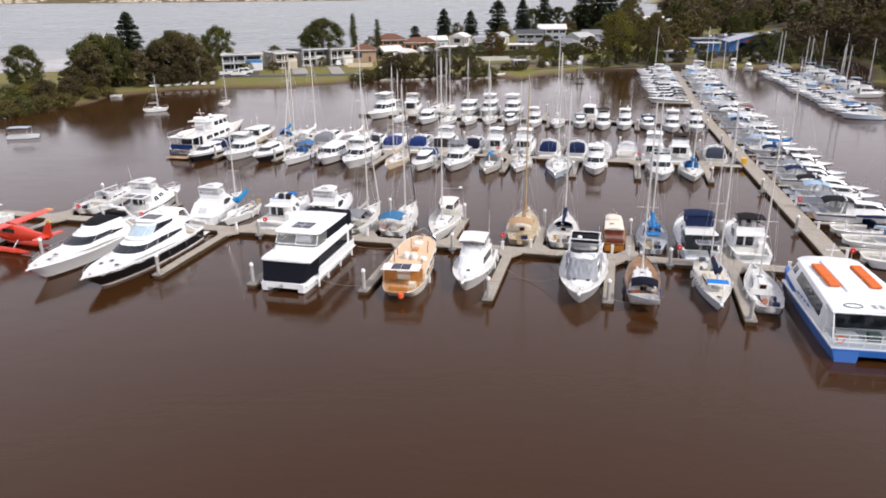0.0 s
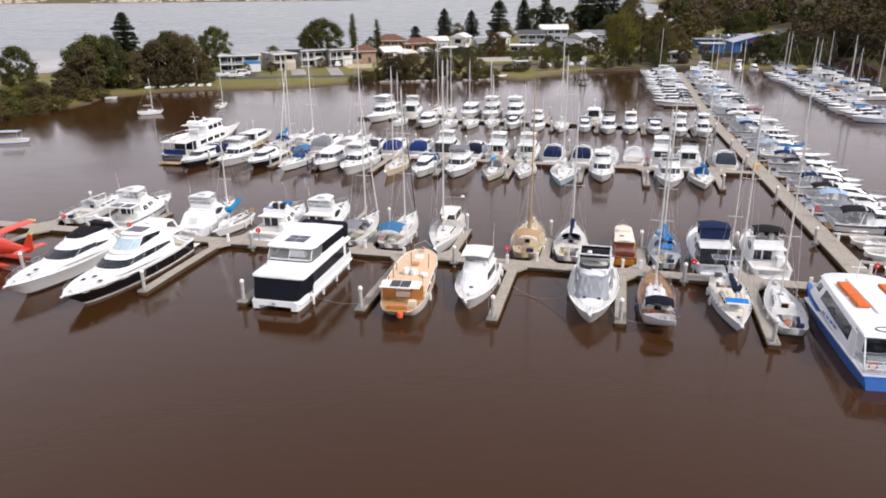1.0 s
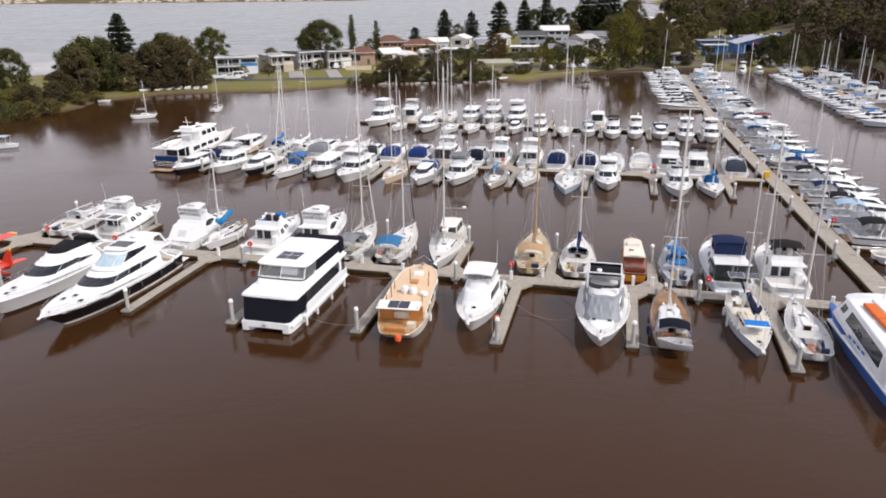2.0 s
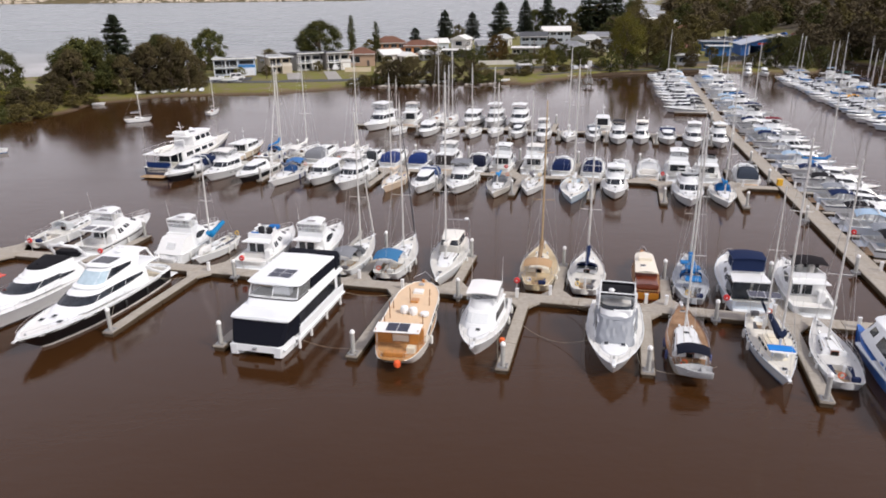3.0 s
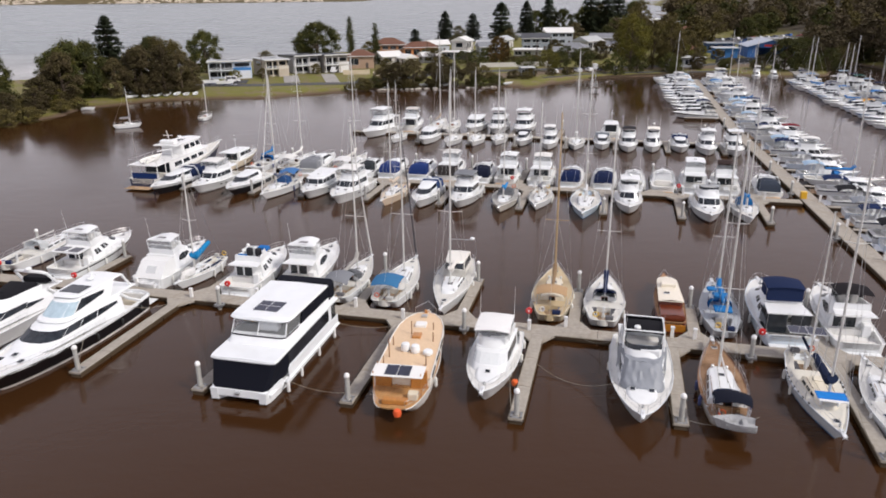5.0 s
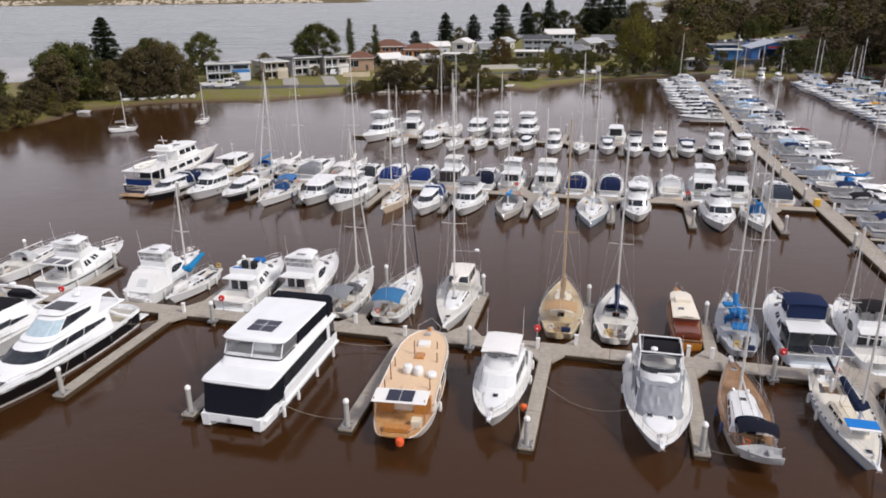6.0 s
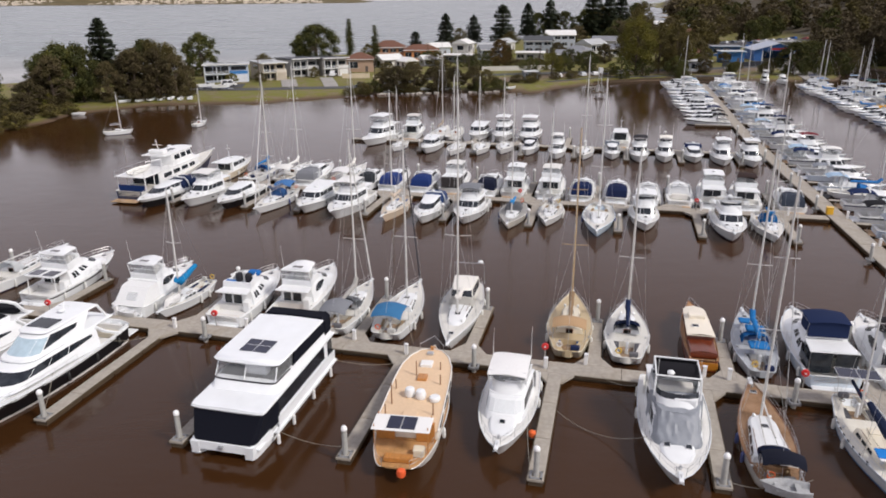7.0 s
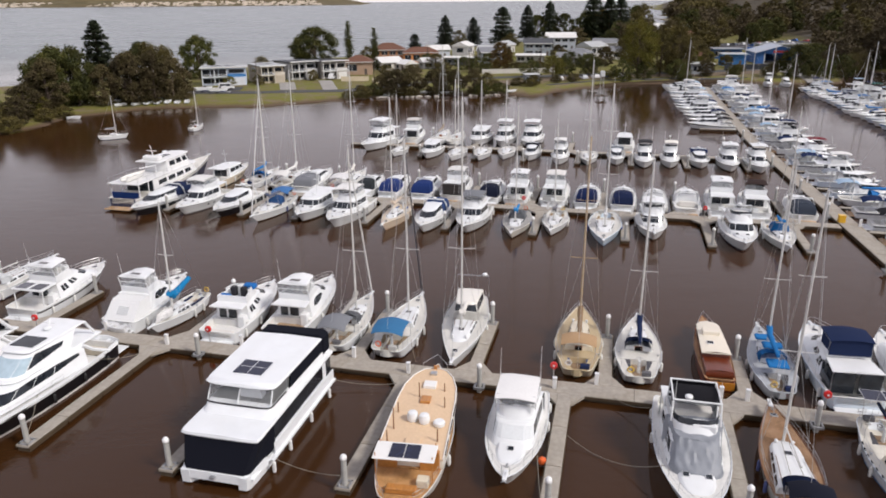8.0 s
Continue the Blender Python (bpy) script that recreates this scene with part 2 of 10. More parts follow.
def pane(bm, r0, r1, i0, i1, h0, h1, off=0.018, steps=None, h0b=None, h1b=None):
    """A window lying on a cabin's side between two outlines: from place i0 to i1 round it, h0 to h1 up it."""
    stops = [i0] + [float(j) for j in range(int(i0) + 1, int(math.ceil(i1))) if i0 + 0.02 < j < i1 - 0.02] + [i1]
    steps = len(stops) - 1
    h0b = h0 if h0b is None else h0b
    h1b = h1 if h1b is None else h1b
    lo, hi, lo_in, hi_in = [], [], [], []
    for k in range(steps + 1):
        i = stops[k]
        f = (i - i0) / (i1 - i0)
        t = (along(r0, min(i + 0.3, len(r0) - 1)) - along(r0, max(i - 0.3, 0)))
        a, b = along(r0, i), along(r1, i)
        nrm = t.cross(b - a).normalized()
        if nrm.dot(a - Vector((sum(r0, Vector()).x / len(r0), 0, a.z))) < 0:
            nrm = -nrm
        for lst, h, o in ((lo, h0 + (h0b - h0) * f, off), (hi, h1 + (h1b - h1) * f, off), (lo_in, h0 + (h0b - h0) * f - 0.01, -0.03), (hi_in, h1 + (h1b - h1) * f + 0.01, -0.03)):
            lst.append(bm.verts.new(a.lerp(b, h) + nrm * o))
    for k in range(steps):
        bm.faces.new((lo[k], lo[k + 1], hi[k + 1], hi[k]))
        bm.faces.new((lo_in[k], lo_in[k + 1], lo[k + 1], lo[k]))
        bm.faces.new((hi[k], hi[k + 1], hi_in[k + 1], hi_in[k]))
    for k in (0, steps):
        bm.faces.new((lo_in[k], lo[k], hi[k], hi_in[k]))
    return bm


def paned(*a, **k):
    return pane(bmesh.new(), *a, **k)

# ---- boats ----


class Hull:
    """The lines of a hull: bow towards +x, waterline at z = 0."""

    def __init__(self, L, B, bow=1.6, stern=1.1, tw=0.85, fine=2.2, flare=0.55, rake=0.9, full=0.42, sag=0.0, canoe=False, blunt=1.0, over=0.0, corner=(0.05, 0.86)):
        self.over, self.corner = over, corner
        self.L, self.B, self.bow, self.stern, self.tw, self.fine, self.flare, self.rake, self.full, self.sag, self.canoe, self.blunt = L, B, bow, stern, tw, fine, flare, rake, full, sag, canoe, blunt

    def half(self, s):
        sc, k0 = self.corner
        if s < sc and not self.canoe:
            return self.half(sc) * (k0 + (1 - k0) * (1 - (1 - s / sc) ** 2) ** 0.5)
        if s < self.full:
            k = s / self.full
            if self.canoe:
                return self.B / 2 * (self.tw + (1 - self.tw) * (1 - (1 - k) ** 2) ** 0.6)
            return self.B / 2 * (self.tw + (1 - self.tw) * math.sin(k * math.pi / 2))
        k = (s - self.full) / (1 - self.full)
        return max(0.015, self.B / 2 * max(0.0, 1 - k ** self.fine) ** self.blunt)

    def sheer(self, s):
        return self.stern + (self.bow - self.stern) * s ** 1.8 - self.sag * math.sin(math.pi * s)

    def point(self, s, h):
        """A point of the starboard-free half: h runs from 0 at the waterline to 1 at the deck edge."""
        z = self.sheer(s) * h
        wl = 0.93 - (0.93 - self.flare) * s ** 2.0
        y = self.half(s) * (wl + (1 - wl) * max(h, 0) ** 1.2)
        x = -self.L / 2 + s * (self.L - self.rake) + self.rake * max(h, 0) * s ** 5 + self.over * (1 - max(h, 0)) * (1 - s) ** 6
        return Vector((x, y, z))

    def stations(self, n):
        return [0.0, 0.012, 0.03] + [i / n for i in range(1, n)] + [1 - 0.5 / n, 1.0]

    def x_to_s(self, x):
        return max(0.0, min(1.0, (x + self.L / 2) / (self.L - self.rake * 0.4)))

    def zdeck(self, x):
        return self.sheer(self.x_to_s(x)) - 0.04

    def wdeck(self, x):
        return 2 * self.half(self.x_to_s(x))


def hull_parts(root, H, hull_col, boot_col, deck_mat, cockpit=0.0, well=0.5, coam=0.28, foul=(0.03, 0.05, 0.12), stripe=None, cap=None, n=14, label="", hull_mat=None, two_tone=False):
    """Hull, deck with a sunken cockpit aft, and the rubbing strake."""
    st = H.stations(n)
    levels = [-0.35, 0.0, 0.13, 0.42, 0.72, 0.86, 1.0]
    bm = bmesh.new()
    rows = {1: [], -1: []}
    for side in (1, -1):
        for s in st:
            col = []
            for h in levels:
                p = H.point(s, max(h, 0))
                if h < 0:
                    p = H.point(s, 0)
                    p = Vector((p.x - 0.25 * s, p.y * 0.75, -0.35))
                col.append(bm.verts.new((p.x, side * p.y, p.z)))
            rows[side].append(col)
        for a, b in zip(rows[side], rows[side][1:]):
            for k in range(len(levels) - 1):
                f = bm.faces.new((a[k], b[k], b[k + 1], a[k + 1]))
                f.material_index = 2 if k == 0 else 1 if k == 1 else 3 if stripe and (k == 4 or (two_tone and k > 4)) else 0
    for k in range(len(levels) - 1):
        f = bm.faces.new((rows[1][0][k], rows[1][0][k + 1], rows[-1][0][k + 1], rows[-1][0][k]))
        f.material_index = 2 if k == 0 else 1 if k == 1 else 0
        bm.faces.new((rows[1][-1][k], rows[-1][-1][k], rows[-1][-1][k + 1], rows[1][-1][k + 1]))
    g = hull_mat or gelcoat(hull_col)
    hull = part("hull", bm, [g, gelcoat(boot_col), surface("antifouling", foul, 0.8), gelcoat(stripe or hull_col)], root, label, smooth=True)
    bm = bmesh.new()
    sc = cockpit
    prev = None
    bounds = [s for s in st if s < sc - 0.01] + ([sc, sc] if sc else []) + [s for s in st if s > sc + 0.01] if sc else st
    first_in = None
    done = 0
    for i, s in enumerate(bounds):
        p = H.point(s, 1)
        z, y = p.z - 0.03, max(p.y - 0.02, 0.01)
        inside = sc and (s < sc or (s == sc and not done))
        if s == sc:
            done += 1
        if inside:
            yi = max(y - coam, 0.2)
            row = [bm.verts.new(c) for c in ((p.x, y, z), (p.x, yi, z + 0.02), (p.x, yi, well), (p.x, -yi, well), (p.x, -yi, z + 0.02), (p.x, -y, z))]
            if first_in is None:
                first_in = row
        else:
            cz = z + 0.04 * min(1, y)
            row = [bm.verts.new(c) for c in ((p.x, y, z), (p.x, y * 0.6, cz), (p.x, y * 0.25, cz + 0.015), (p.x, -y * 0.25, cz + 0.015), (p.x, -y * 0.6, cz), (p.x, -y, z))]
        if prev:
            if prev[1] == inside:
                for k in range(5):
                    bm.faces.new((prev[0][k], row[k], row[k + 1], prev[0][k + 1]))
            else:
                bm.faces.new(prev[0] + row[::-1])
        prev = (row, inside)
    if first_in:
        c0 = first_in
        lid = [bm.verts.new((v.co.x + 0.16, v.co.y * (1 if k in (0, 5) else 1), v.co.z + 0.001)) for k, v in enumerate(c0)]
        bm.faces.new((c0[0], c0[1], c0[4], c0[5]))
        bm.faces.new((c0[1], c0[2], c0[3], c0[4]))
        bm.faces.new((lid[1], lid[4], c0[4], c0[1]))
        bm.faces.new((lid[1], lid[2], lid[3], lid[4]))
    part("deck", bm, deck_mat, root, smooth=True)
    lines = [[(H.point(s, 1).x, sd * (H.point(s, 1).y + 0.012), H.point(s, 1).z) for s in st] for sd in (1, -1)]
    part("rubbing_strake", tubes(lines, 0.035, 5), cap or gelcoat(hull_col), root)
    return hull


def rail(root, H, s0, s1, h=0.65, inset=0.08, posts=6, mid=True, join=True, r=0.014, name="guard_rail"):
    """Stanchions and a rail round the deck's edge."""
    def at(s, sd, z):
        p = H.point(s, 1)
        return (p.x - 0.02, sd * max(p.y - inset, 0.03), p.z + z)
    lines = []
    ss = [s0 + (s1 - s0) * i / (posts * 2) for i in range(posts * 2 + 1)]
    tops = {sd: [at(s, sd, h) for s in ss] for sd in (1, -1)}
    if join:
        lines.append(tops[1] + tops[-1][::-1])
    else:
        lines += [tops[1], tops[-1]]
    if mid:
        for sd in (1, -1):
            lines.append([at(s, sd, h * 0.52) for s in ss])
    for sd in (1, -1):
        for i in range(0, len(ss), 2):
            lines.append([at(ss[i], sd, -0.02), at(ss[i], sd, h)])
    return part(name, tubes(lines, r, 5), steel(), root)


def fenders(root, H, spots, col=(0.75, 0.75, 0.72)):
    for s, sd in spots:
        p = H.point(s, 0.7)
        bm = lathe(bmesh.new(), [(0.02, -0.42), (0.10, -0.36), (0.125, -0.2), (0.125, 0.2), (0.10, 0.34), (0.03, 0.42)], 8, (p.x, sd * (p.y + 0.13), p.z * 0.75))
        tube(bm, [(p.x, sd * (p.y + 0.13), p.z * 0.75 + 0.42), (p.x, sd * p.y, H.point(s, 1).z + 0.02)], 0.012, 4)
        part("fender", bm, rubber(col), root, smooth=True)


def hatch(root, x, y, z, w=0.5, d=0.5, pitch=0.0, mat=None):
    m = pose(x, y, z, 0, -pitch, 0)
    h = part("hatch", boxed(-d / 2, d / 2, -w / 2, w / 2, -0.01, 0.05, 0.012, m), alloy(), root)
    part("hatch_pane", boxed(-d / 2 + 0.04, d / 2 - 0.04, -w / 2 + 0.04, w / 2 - 0.04, 0.045, 0.062, 0.004, m), mat or glass_dark(), h)


def anchor_gear(root, H, col=None):
    p = H.point(1, 1)
    bm = boxed(p.x - 0.7, p.x + 0.28, -0.14, 0.14, p.z - 0.03, p.z + 0.07, 0.03)
    part("bow_sprit", bm, gelcoat(col or WHITE), root)
    bm = tubes([[(p.x + 0.3, 0, p.z - 0.02), (p.x - 0.35, 0, p.z + 0.1)], [(p.x + 0.28, -0.16, p.z - 0.12), (p.x + 0.32, 0, p.z - 0.02), (p.x + 0.28, 0.16, p.z - 0.12)]], 0.03, 5)
    part("anchor", bm, steel(), root)
    part("windlass", lathe(bmesh.new(), [(0.1, 0), (0.1, 0.08), (0.06, 0.1), (0.06, 0.18), (0.09, 0.2), (0.08, 0.23)], 8, (p.x - 1.05, 0, p.z - 0.02)), steel(), root)


def radar(root, x, y, z, r=0.28):
    part("radar_dome", lathe(bmesh.new(), [(r * 0.7, 0), (r, 0.05), (r, 0.15), (r * 0.75, 0.22), (r * 0.2, 0.25)], 12, (x, y, z)), gelcoat(WHITE), root, smooth=True)


def aerials(root, spots, col=(0.75, 0.75, 0.75)):
    for x, y, z, h, lean in spots:
        part("aerial", tubes([[(x, y, z), (x - lean, y, z + h)]], 0.022, 5, 0.01), alloy(col), root)


def canopy(root, name, x0, x1, w, z, col, drop=0.0, crown=0.12, sides=False, posts=True, zb=None, hard=False, front=True, label="", back=True):
    """A stretched or rigid top on a frame, with or without hanging sides."""
    bm = bmesh.new()
    nx, ny = 6, 8
    grid = [[bm.verts.new((x0 + (x1 - x0) * i / nx, w / 2 * (2 * j / ny - 1), z + crown * (1 - (2 * j / ny - 1) ** 2) - drop * abs(2 * i / nx - 1) ** 3 + (0 if hard else 0.015 * math.sin(i * 1.7 + j)))) for j in range(ny + 1)] for i in range(nx + 1)]
    under = [[bm.verts.new((v.co.x, v.co.y * 0.99, v.co.z - (0.09 if hard else 0.03))) for v in row] for row in grid]
    for i in range(nx):
        for j in range(ny):
            bm.faces.new((grid[i][j], grid[i + 1][j], grid[i + 1][j + 1], grid[i][j + 1]))
            bm.faces.new((under[i][j], under[i][j + 1], under[i + 1][j + 1], under[i + 1][j]))
    edge = [grid[i][0] for i in range(nx + 1)] + [grid[nx][j] for j in range(1, ny + 1)] + [grid[i][ny] for i in range(nx - 1, -1, -1)] + [grid[0][j] for j in range(ny - 1, 0, -1)]
    edge2 = [under[i][0] for i in range(nx + 1)] + [under[nx][j] for j in range(1, ny + 1)] + [under[i][ny] for i in range(nx - 1, -1, -1)] + [under[0][j] for j in range(ny - 1, 0, -1)]
    for k in range(len(edge)):
        k2 = (k + 1) % len(edge)
        bm.faces.new((edge[k], edge[k2], edge2[k2], edge2[k]))
    top = part(name, bm, gelcoat(col) if hard else canvas(col), root, label, smooth=True)
    if zb is not None and posts:
        # one bent tube: up each leg and round under the edge of the top
        ra, rb, fa, fb, y, zt = x0 + 0.1, x0 + 0.35, x1 - 0.1, x1 - 0.3, w / 2 - 0.06, z - drop - 0.02
        bend = [(rb, y, zb), (ra, y, zt), (fa, y, zt), (fb, y, zb), (fb - 0.05, y, zb), (fa - 0.05, y, zt - 0.03), (fa - 0.05, -y, zt - 0.03), (fb - 0.05, -y, zb), (fb, -y, zb), (fa, -y, zt), (ra, -y, zt), (rb, -y, zb)]
        part("canopy_frame", tubes([bend], 0.022, 5), steel(), root)
    if sides and zb is not None:
        for sd in (1, -1):
            part("side_curtain", boxed(x0 + 0.08, x1 - 0.08, min(sd * (w / 2 - 0.06), sd * (w / 2 - 0.03)), max(sd * (w / 2 - 0.06), sd * (w / 2 - 0.03)), zb, z - drop * 0.6 - 0.02), canvas(col) if sides == "solid" else glass_clear(), root)
        if back:
            part("rear_curtain", boxed(x0 + 0.03, x0 + 0.07, -w / 2 + 0.04, w / 2 - 0.04, zb, z - drop - 0.0), canvas(col) if sides == "solid" else glass_clear(), root)
    return top


def cloth_dome(root, name, x0, x1, w, zb, zt, col):
    """A cockpit cover stretched over hoops, sloping aft, with a seam over each hoop."""
    rs = [ring(x0, x1, w, zb, 0.35, w * 0.94, e=0.5), ring(x0 + 0.12, x1 - 0.03, w * 0.97, zb + (zt - zb) * 0.55, 0.35, w * 0.90, e=0.5), ring(x0 + 0.50, x1 - 0.10, w * 0.82, zt - 0.10, 0.3, w * 0.76, e=0.5), ring(x0 + 0.85, x1 - 0.2, w * 0.58, zt, 0.25, w * 0.52, e=0.5)]
    top = part(name, loft(rs, camber=0.06), canvas(col), root, smooth=True)
    arcs = []
    for k in range(3):
        x = x0 + 0.75 + (x1 - x0 - 1.2) * k / 2
        arc = [(x - 0.10 * abs(math.cos(a)), w * 0.485 * math.copysign(abs(math.cos(a)) ** 0.55, math.cos(a)), zb + (zt + 0.05 - zb) * math.sin(a) ** 0.6) for a in [math.pi * q / 12 for q in range(13)]]
        arcs.append(arc)
    part("seams", tubes(arcs, 0.028, 4), canvas(tuple(min(1, c * 1.8 + 0.01) for c in col)), top)
    return top


def swim_platform(root, H, depth=0.8, mat=None):
    w = H.B * H.tw * 0.86
    x = -H.L / 2
    part("swim_platform", boxed(x - depth, x + 0.05, -w / 2, w / 2, 0.22, 0.34, 0.03), mat or gelcoat(WHITE), root)
    part("swim_ladder", tubes([[(x - depth + 0.05, 0.25 * k, 0.36), (x - depth + 0.05, 0.25 * k, 0.75)] for k in (-1, 1)] + [[(x - depth + 0.05, -0.25, z), (x - depth + 0.05, 0.25, z)] for z in (0.5, 0.73)], 0.016, 5), steel(), root)


def motor_boat(name, m, label, L=12.0, B=4.0, style="fly", hull=WHITE, boot=BLACK, stripe=None, top=None, fly_top=None, deck=None, group="", bow=None, tall=1.0, clears=True, cover=None, arch=True, seed=0, category="motor boat", rails=True, far=False, two_tone=False, aft_deck=True, screen_cover=None):
    """Cabin cruisers: 'fly' with a flying bridge, 'sport' low and raked, 'trawler' with an upright house."""
    rnd = random.Random(seed + int(L * 10))
    root = thing(name, m, label, category, group)
    bow = bow or (0.86 + 0.056 * L)
    H = Hull(L, B, bow, bow * 0.70, 0.88, 2.9, 0.50, L * 0.13, blunt=0.70)
    deck_m = deck or deckpaint((0.74, 0.74, 0.71))
    hull_parts(root, H, hull, boot, deck_m, cockpit=0.26 if style != "sport" else 0.17 if far else 0.30, well=0.55, stripe=stripe, n=10 if far else 14, two_tone=two_tone, cap=gelcoat(stripe) if two_tone else None)
    swim_platform(root, H, 0.75, teak() if rnd.random() < 0.3 else None)
    g = gelcoat(WHITE)
    zf = H.zdeck(0.25 * L)
    zm = H.zdeck(-0.05 * L)
    G = glass_dark()
    if style == "sport":
        r0 = ring(-0.20 * L, 0.36 * L, B * 0.78, zm - 0.12, 0.26 * L, B * 0.66, e=0.75, zf=zf + 0.08)
        r1 = ring(-0.19 * L, 0.17 * L, B * 0.60, zm + 1.25 * tall, 0.16 * L, B * 0.52, e=0.75, zf=zm + 1.05 * tall)
        part("cabin", tier(r0, r1, 0.1, 0.08), g, root, smooth=True)
        part("windscreen", paned(r0, r1, 5.0, 11.0, 0.42, 0.95), G, root)
        for a, b in ((1.2, 2.9), (3.0, 4.9)):
            part("side_window", paned(r0, r1, a, b, 0.55, 0.93), G, root)
            part("side_window", paned(r0, r1, 16 - b, 16 - a, 0.55, 0.93), G, root)
        if arch:
            xa = -0.24 * L
            part("radar_arch", tubes([[(xa - 0.25, B * 0.42, zm - 0.1), (xa, B * 0.40, zm + 0.9), (xa + 0.35, B * 0.33, zm + 1.55 * tall), (xa + 0.35, -B * 0.33, zm + 1.55 * tall), (xa, -B * 0.40, zm + 0.9), (xa - 0.25, -B * 0.42, zm - 0.1)]], 0.10, 6), g, root, smooth=True)
            radar(root, xa + 0.35, 0, zm + 1.6 * tall)
        if top:
            if far:
                canopy(root, "cockpit_canopy", -0.44 * L, -0.10 * L, B * 0.80, zm + 1.40 * tall, top, 0.42, 0.18, posts=True, zb=zm)
            else:
                cloth_dome(root, "cockpit_canopy", -0.45 * L, -0.12 * L, B * 0.80, zm - 0.10, zm + 1.25 * tall, top)
        if cover:
            canopy(root, "bridge_cover", -0.2 * L, 0.1 * L, B * 0.56, zm + 1.36 * tall, cover, 0.12, 0.2, zb=zm + 1.0, posts=False)
        hatch(root, 0.27 * L, 0, zf + 0.40, 0.5, 0.5, -8)
        if not (far and top):
            part("helm_seat", boxed(-0.26 * L, -0.21 * L, -B * 0.3, B * 0.3, 0.56, zm + 0.25, 0.08), canvas((0.72, 0.70, 0.66)), root)
        part("stern_seat", boxed(-0.49 * L, -0.44 * L, -B * 0.32, B * 0.32, 0.56, H.stern - 0.05, 0.08), canvas((0.74, 0.73, 0.70)), root)
    else:
        up = 1.40 * tall
        xb, xf = (-0.23 * L, 0.17 * L) if style == "fly" else (-0.2 * L, 0.2 * L)
        r0 = ring(xb, xf + 0.06 * L, B * 0.80, zm - 0.12, 0.12 * L, B * 0.72, e=0.62, zf=H.zdeck(0.2 * L) - 0.02)
        r1 = ring(xb, xf - (0.05 * L if style == "fly" else 0.0), B * 0.74, zm + up, 0.09 * L, B * 0.64, e=0.6)
        part("saloon", tier(r0, r1, 0.08, 0.04), g, root, smooth=True)
        for a, b in ((5.1, 7.0), (7.1, 8.9), (9.0, 10.9)):
            part("windscreen_pane", paned(r0, r1, a, b, 0.42, 0.92), canvas(screen_cover) if screen_cover else G, root)
        for a, b in ((0.5, 2.2), (2.35, 3.5), (3.65, 4.8)):
            part("side_window", paned(r0, r1, a, b, 0.45, 0.86), G, root)
            part("side_window", paned(r0, r1, 16 - b, 16 - a, 0.45, 0.86), G, root)
        part("saloon_door", boxed(xb - 0.03, xb + 0.02, -B * 0.28, B * 0.30, 0.62, zm + up * 0.9), G, root, "dark glass sliding door")
        for y in () if far else (-B * 0.28, 0.0, B * 0.30):
            part("door_post", tubes([[(xb - 0.04, y, 0.6), (xb - 0.04, y, zm + up * 0.9)]], 0.03, 4), alloy(), root)
        # low trunk cabin before the windscreen
        t0 = ring(xf - 0.02 * L, 0.40 * L, B * 0.60, H.zdeck(0.2 * L) - 0.04, 0.20 * L, B * 0.5, zf=H.zdeck(0.36 * L) - 0.03, e=0.8)
        t1 = ring(xf - 0.02 * L, 0.37 * L, B * 0.50, H.zdeck(0.2 * L) + 0.34, 0.18 * L, B * 0.42, zf=H.zdeck(0.36 * L) + 0.12, e=0.8)
        part("trunk_cabin", tier(t0, t1, 0.07, 0.03), g, root, smooth=True)
        for y in () if far else (-B * 0.14, B * 0.14) if L > 11 else (0,):
            hatch(root, 0.25 * L, y, H.zdeck(0.2 * L) + 0.315, 0.42, 0.42, -8)
        zr = zm + up
        # bridge deck running aft over the cockpit
        b0 = ring((-0.40 * L if aft_deck else -0.26 * L) if style == "fly" else -0.33 * L, xf - 0.08 * L, B * 0.78, zr + 0.02, 0.06 * L, B * 0.66)
        part("bridge_deck", loft([shrink(b0, 0.05, -0.06), b0, shrink(b0, 0.02, 0.06)], bottom=True, camber=0.02), g, root, smooth=True)
        lines = [[(-0.39 * L, sd * B * 0.37, 0.56), (-0.385 * L, sd * B * 0.36, zr)] for sd in (1, -1)] if style == "fly" and aft_deck else []
        if lines:
            for ln in lines:
                part("deck_support", tubes([ln], 0.04, 6), alloy(WHITE), root)
        if style == "fly":
            c0 = ring(-0.2 * L, xf - 0.08 * L, B * 0.68, zr + 0.06, 0.10 * L, B * 0.58)
            c1 = ring(-0.2 * L, xf - 0.115 * L, B * 0.72, zr + 0.80, 0.10 * L, B * 0.60)
            inn = shrink(c1, 0.12, 0.0)
            low = shrink(c0, 0.12, 0.05)
            bm = loft([c0, c1, inn, low], cap=True, camber=0.0)
            part("flybridge_coaming", bm, g, root, smooth=True)
            part("flybridge_seat", boxed(-0.17 * L, -0.11 * L, -B * 0.25, B * 0.25, zr + 0.1, zr + 0.62, 0.06), canvas((0.70, 0.69, 0.66)), root)
            part("helm_console", boxed(0.0, 0.055 * L, -B * 0.05, B * 0.25, zr + 0.1, zr + 0.9, 0.05), g, root)
            w0 = [p + Vector((0, 0, 0)) for p in c1]
            w1 = [p + Vector((-0.16, 0, 0.34)) for p in c1]
            part("bridge_screen", paned(w0, w1, 4.0, 12.0, 0.0, 1.0, off=0.0), G, root)
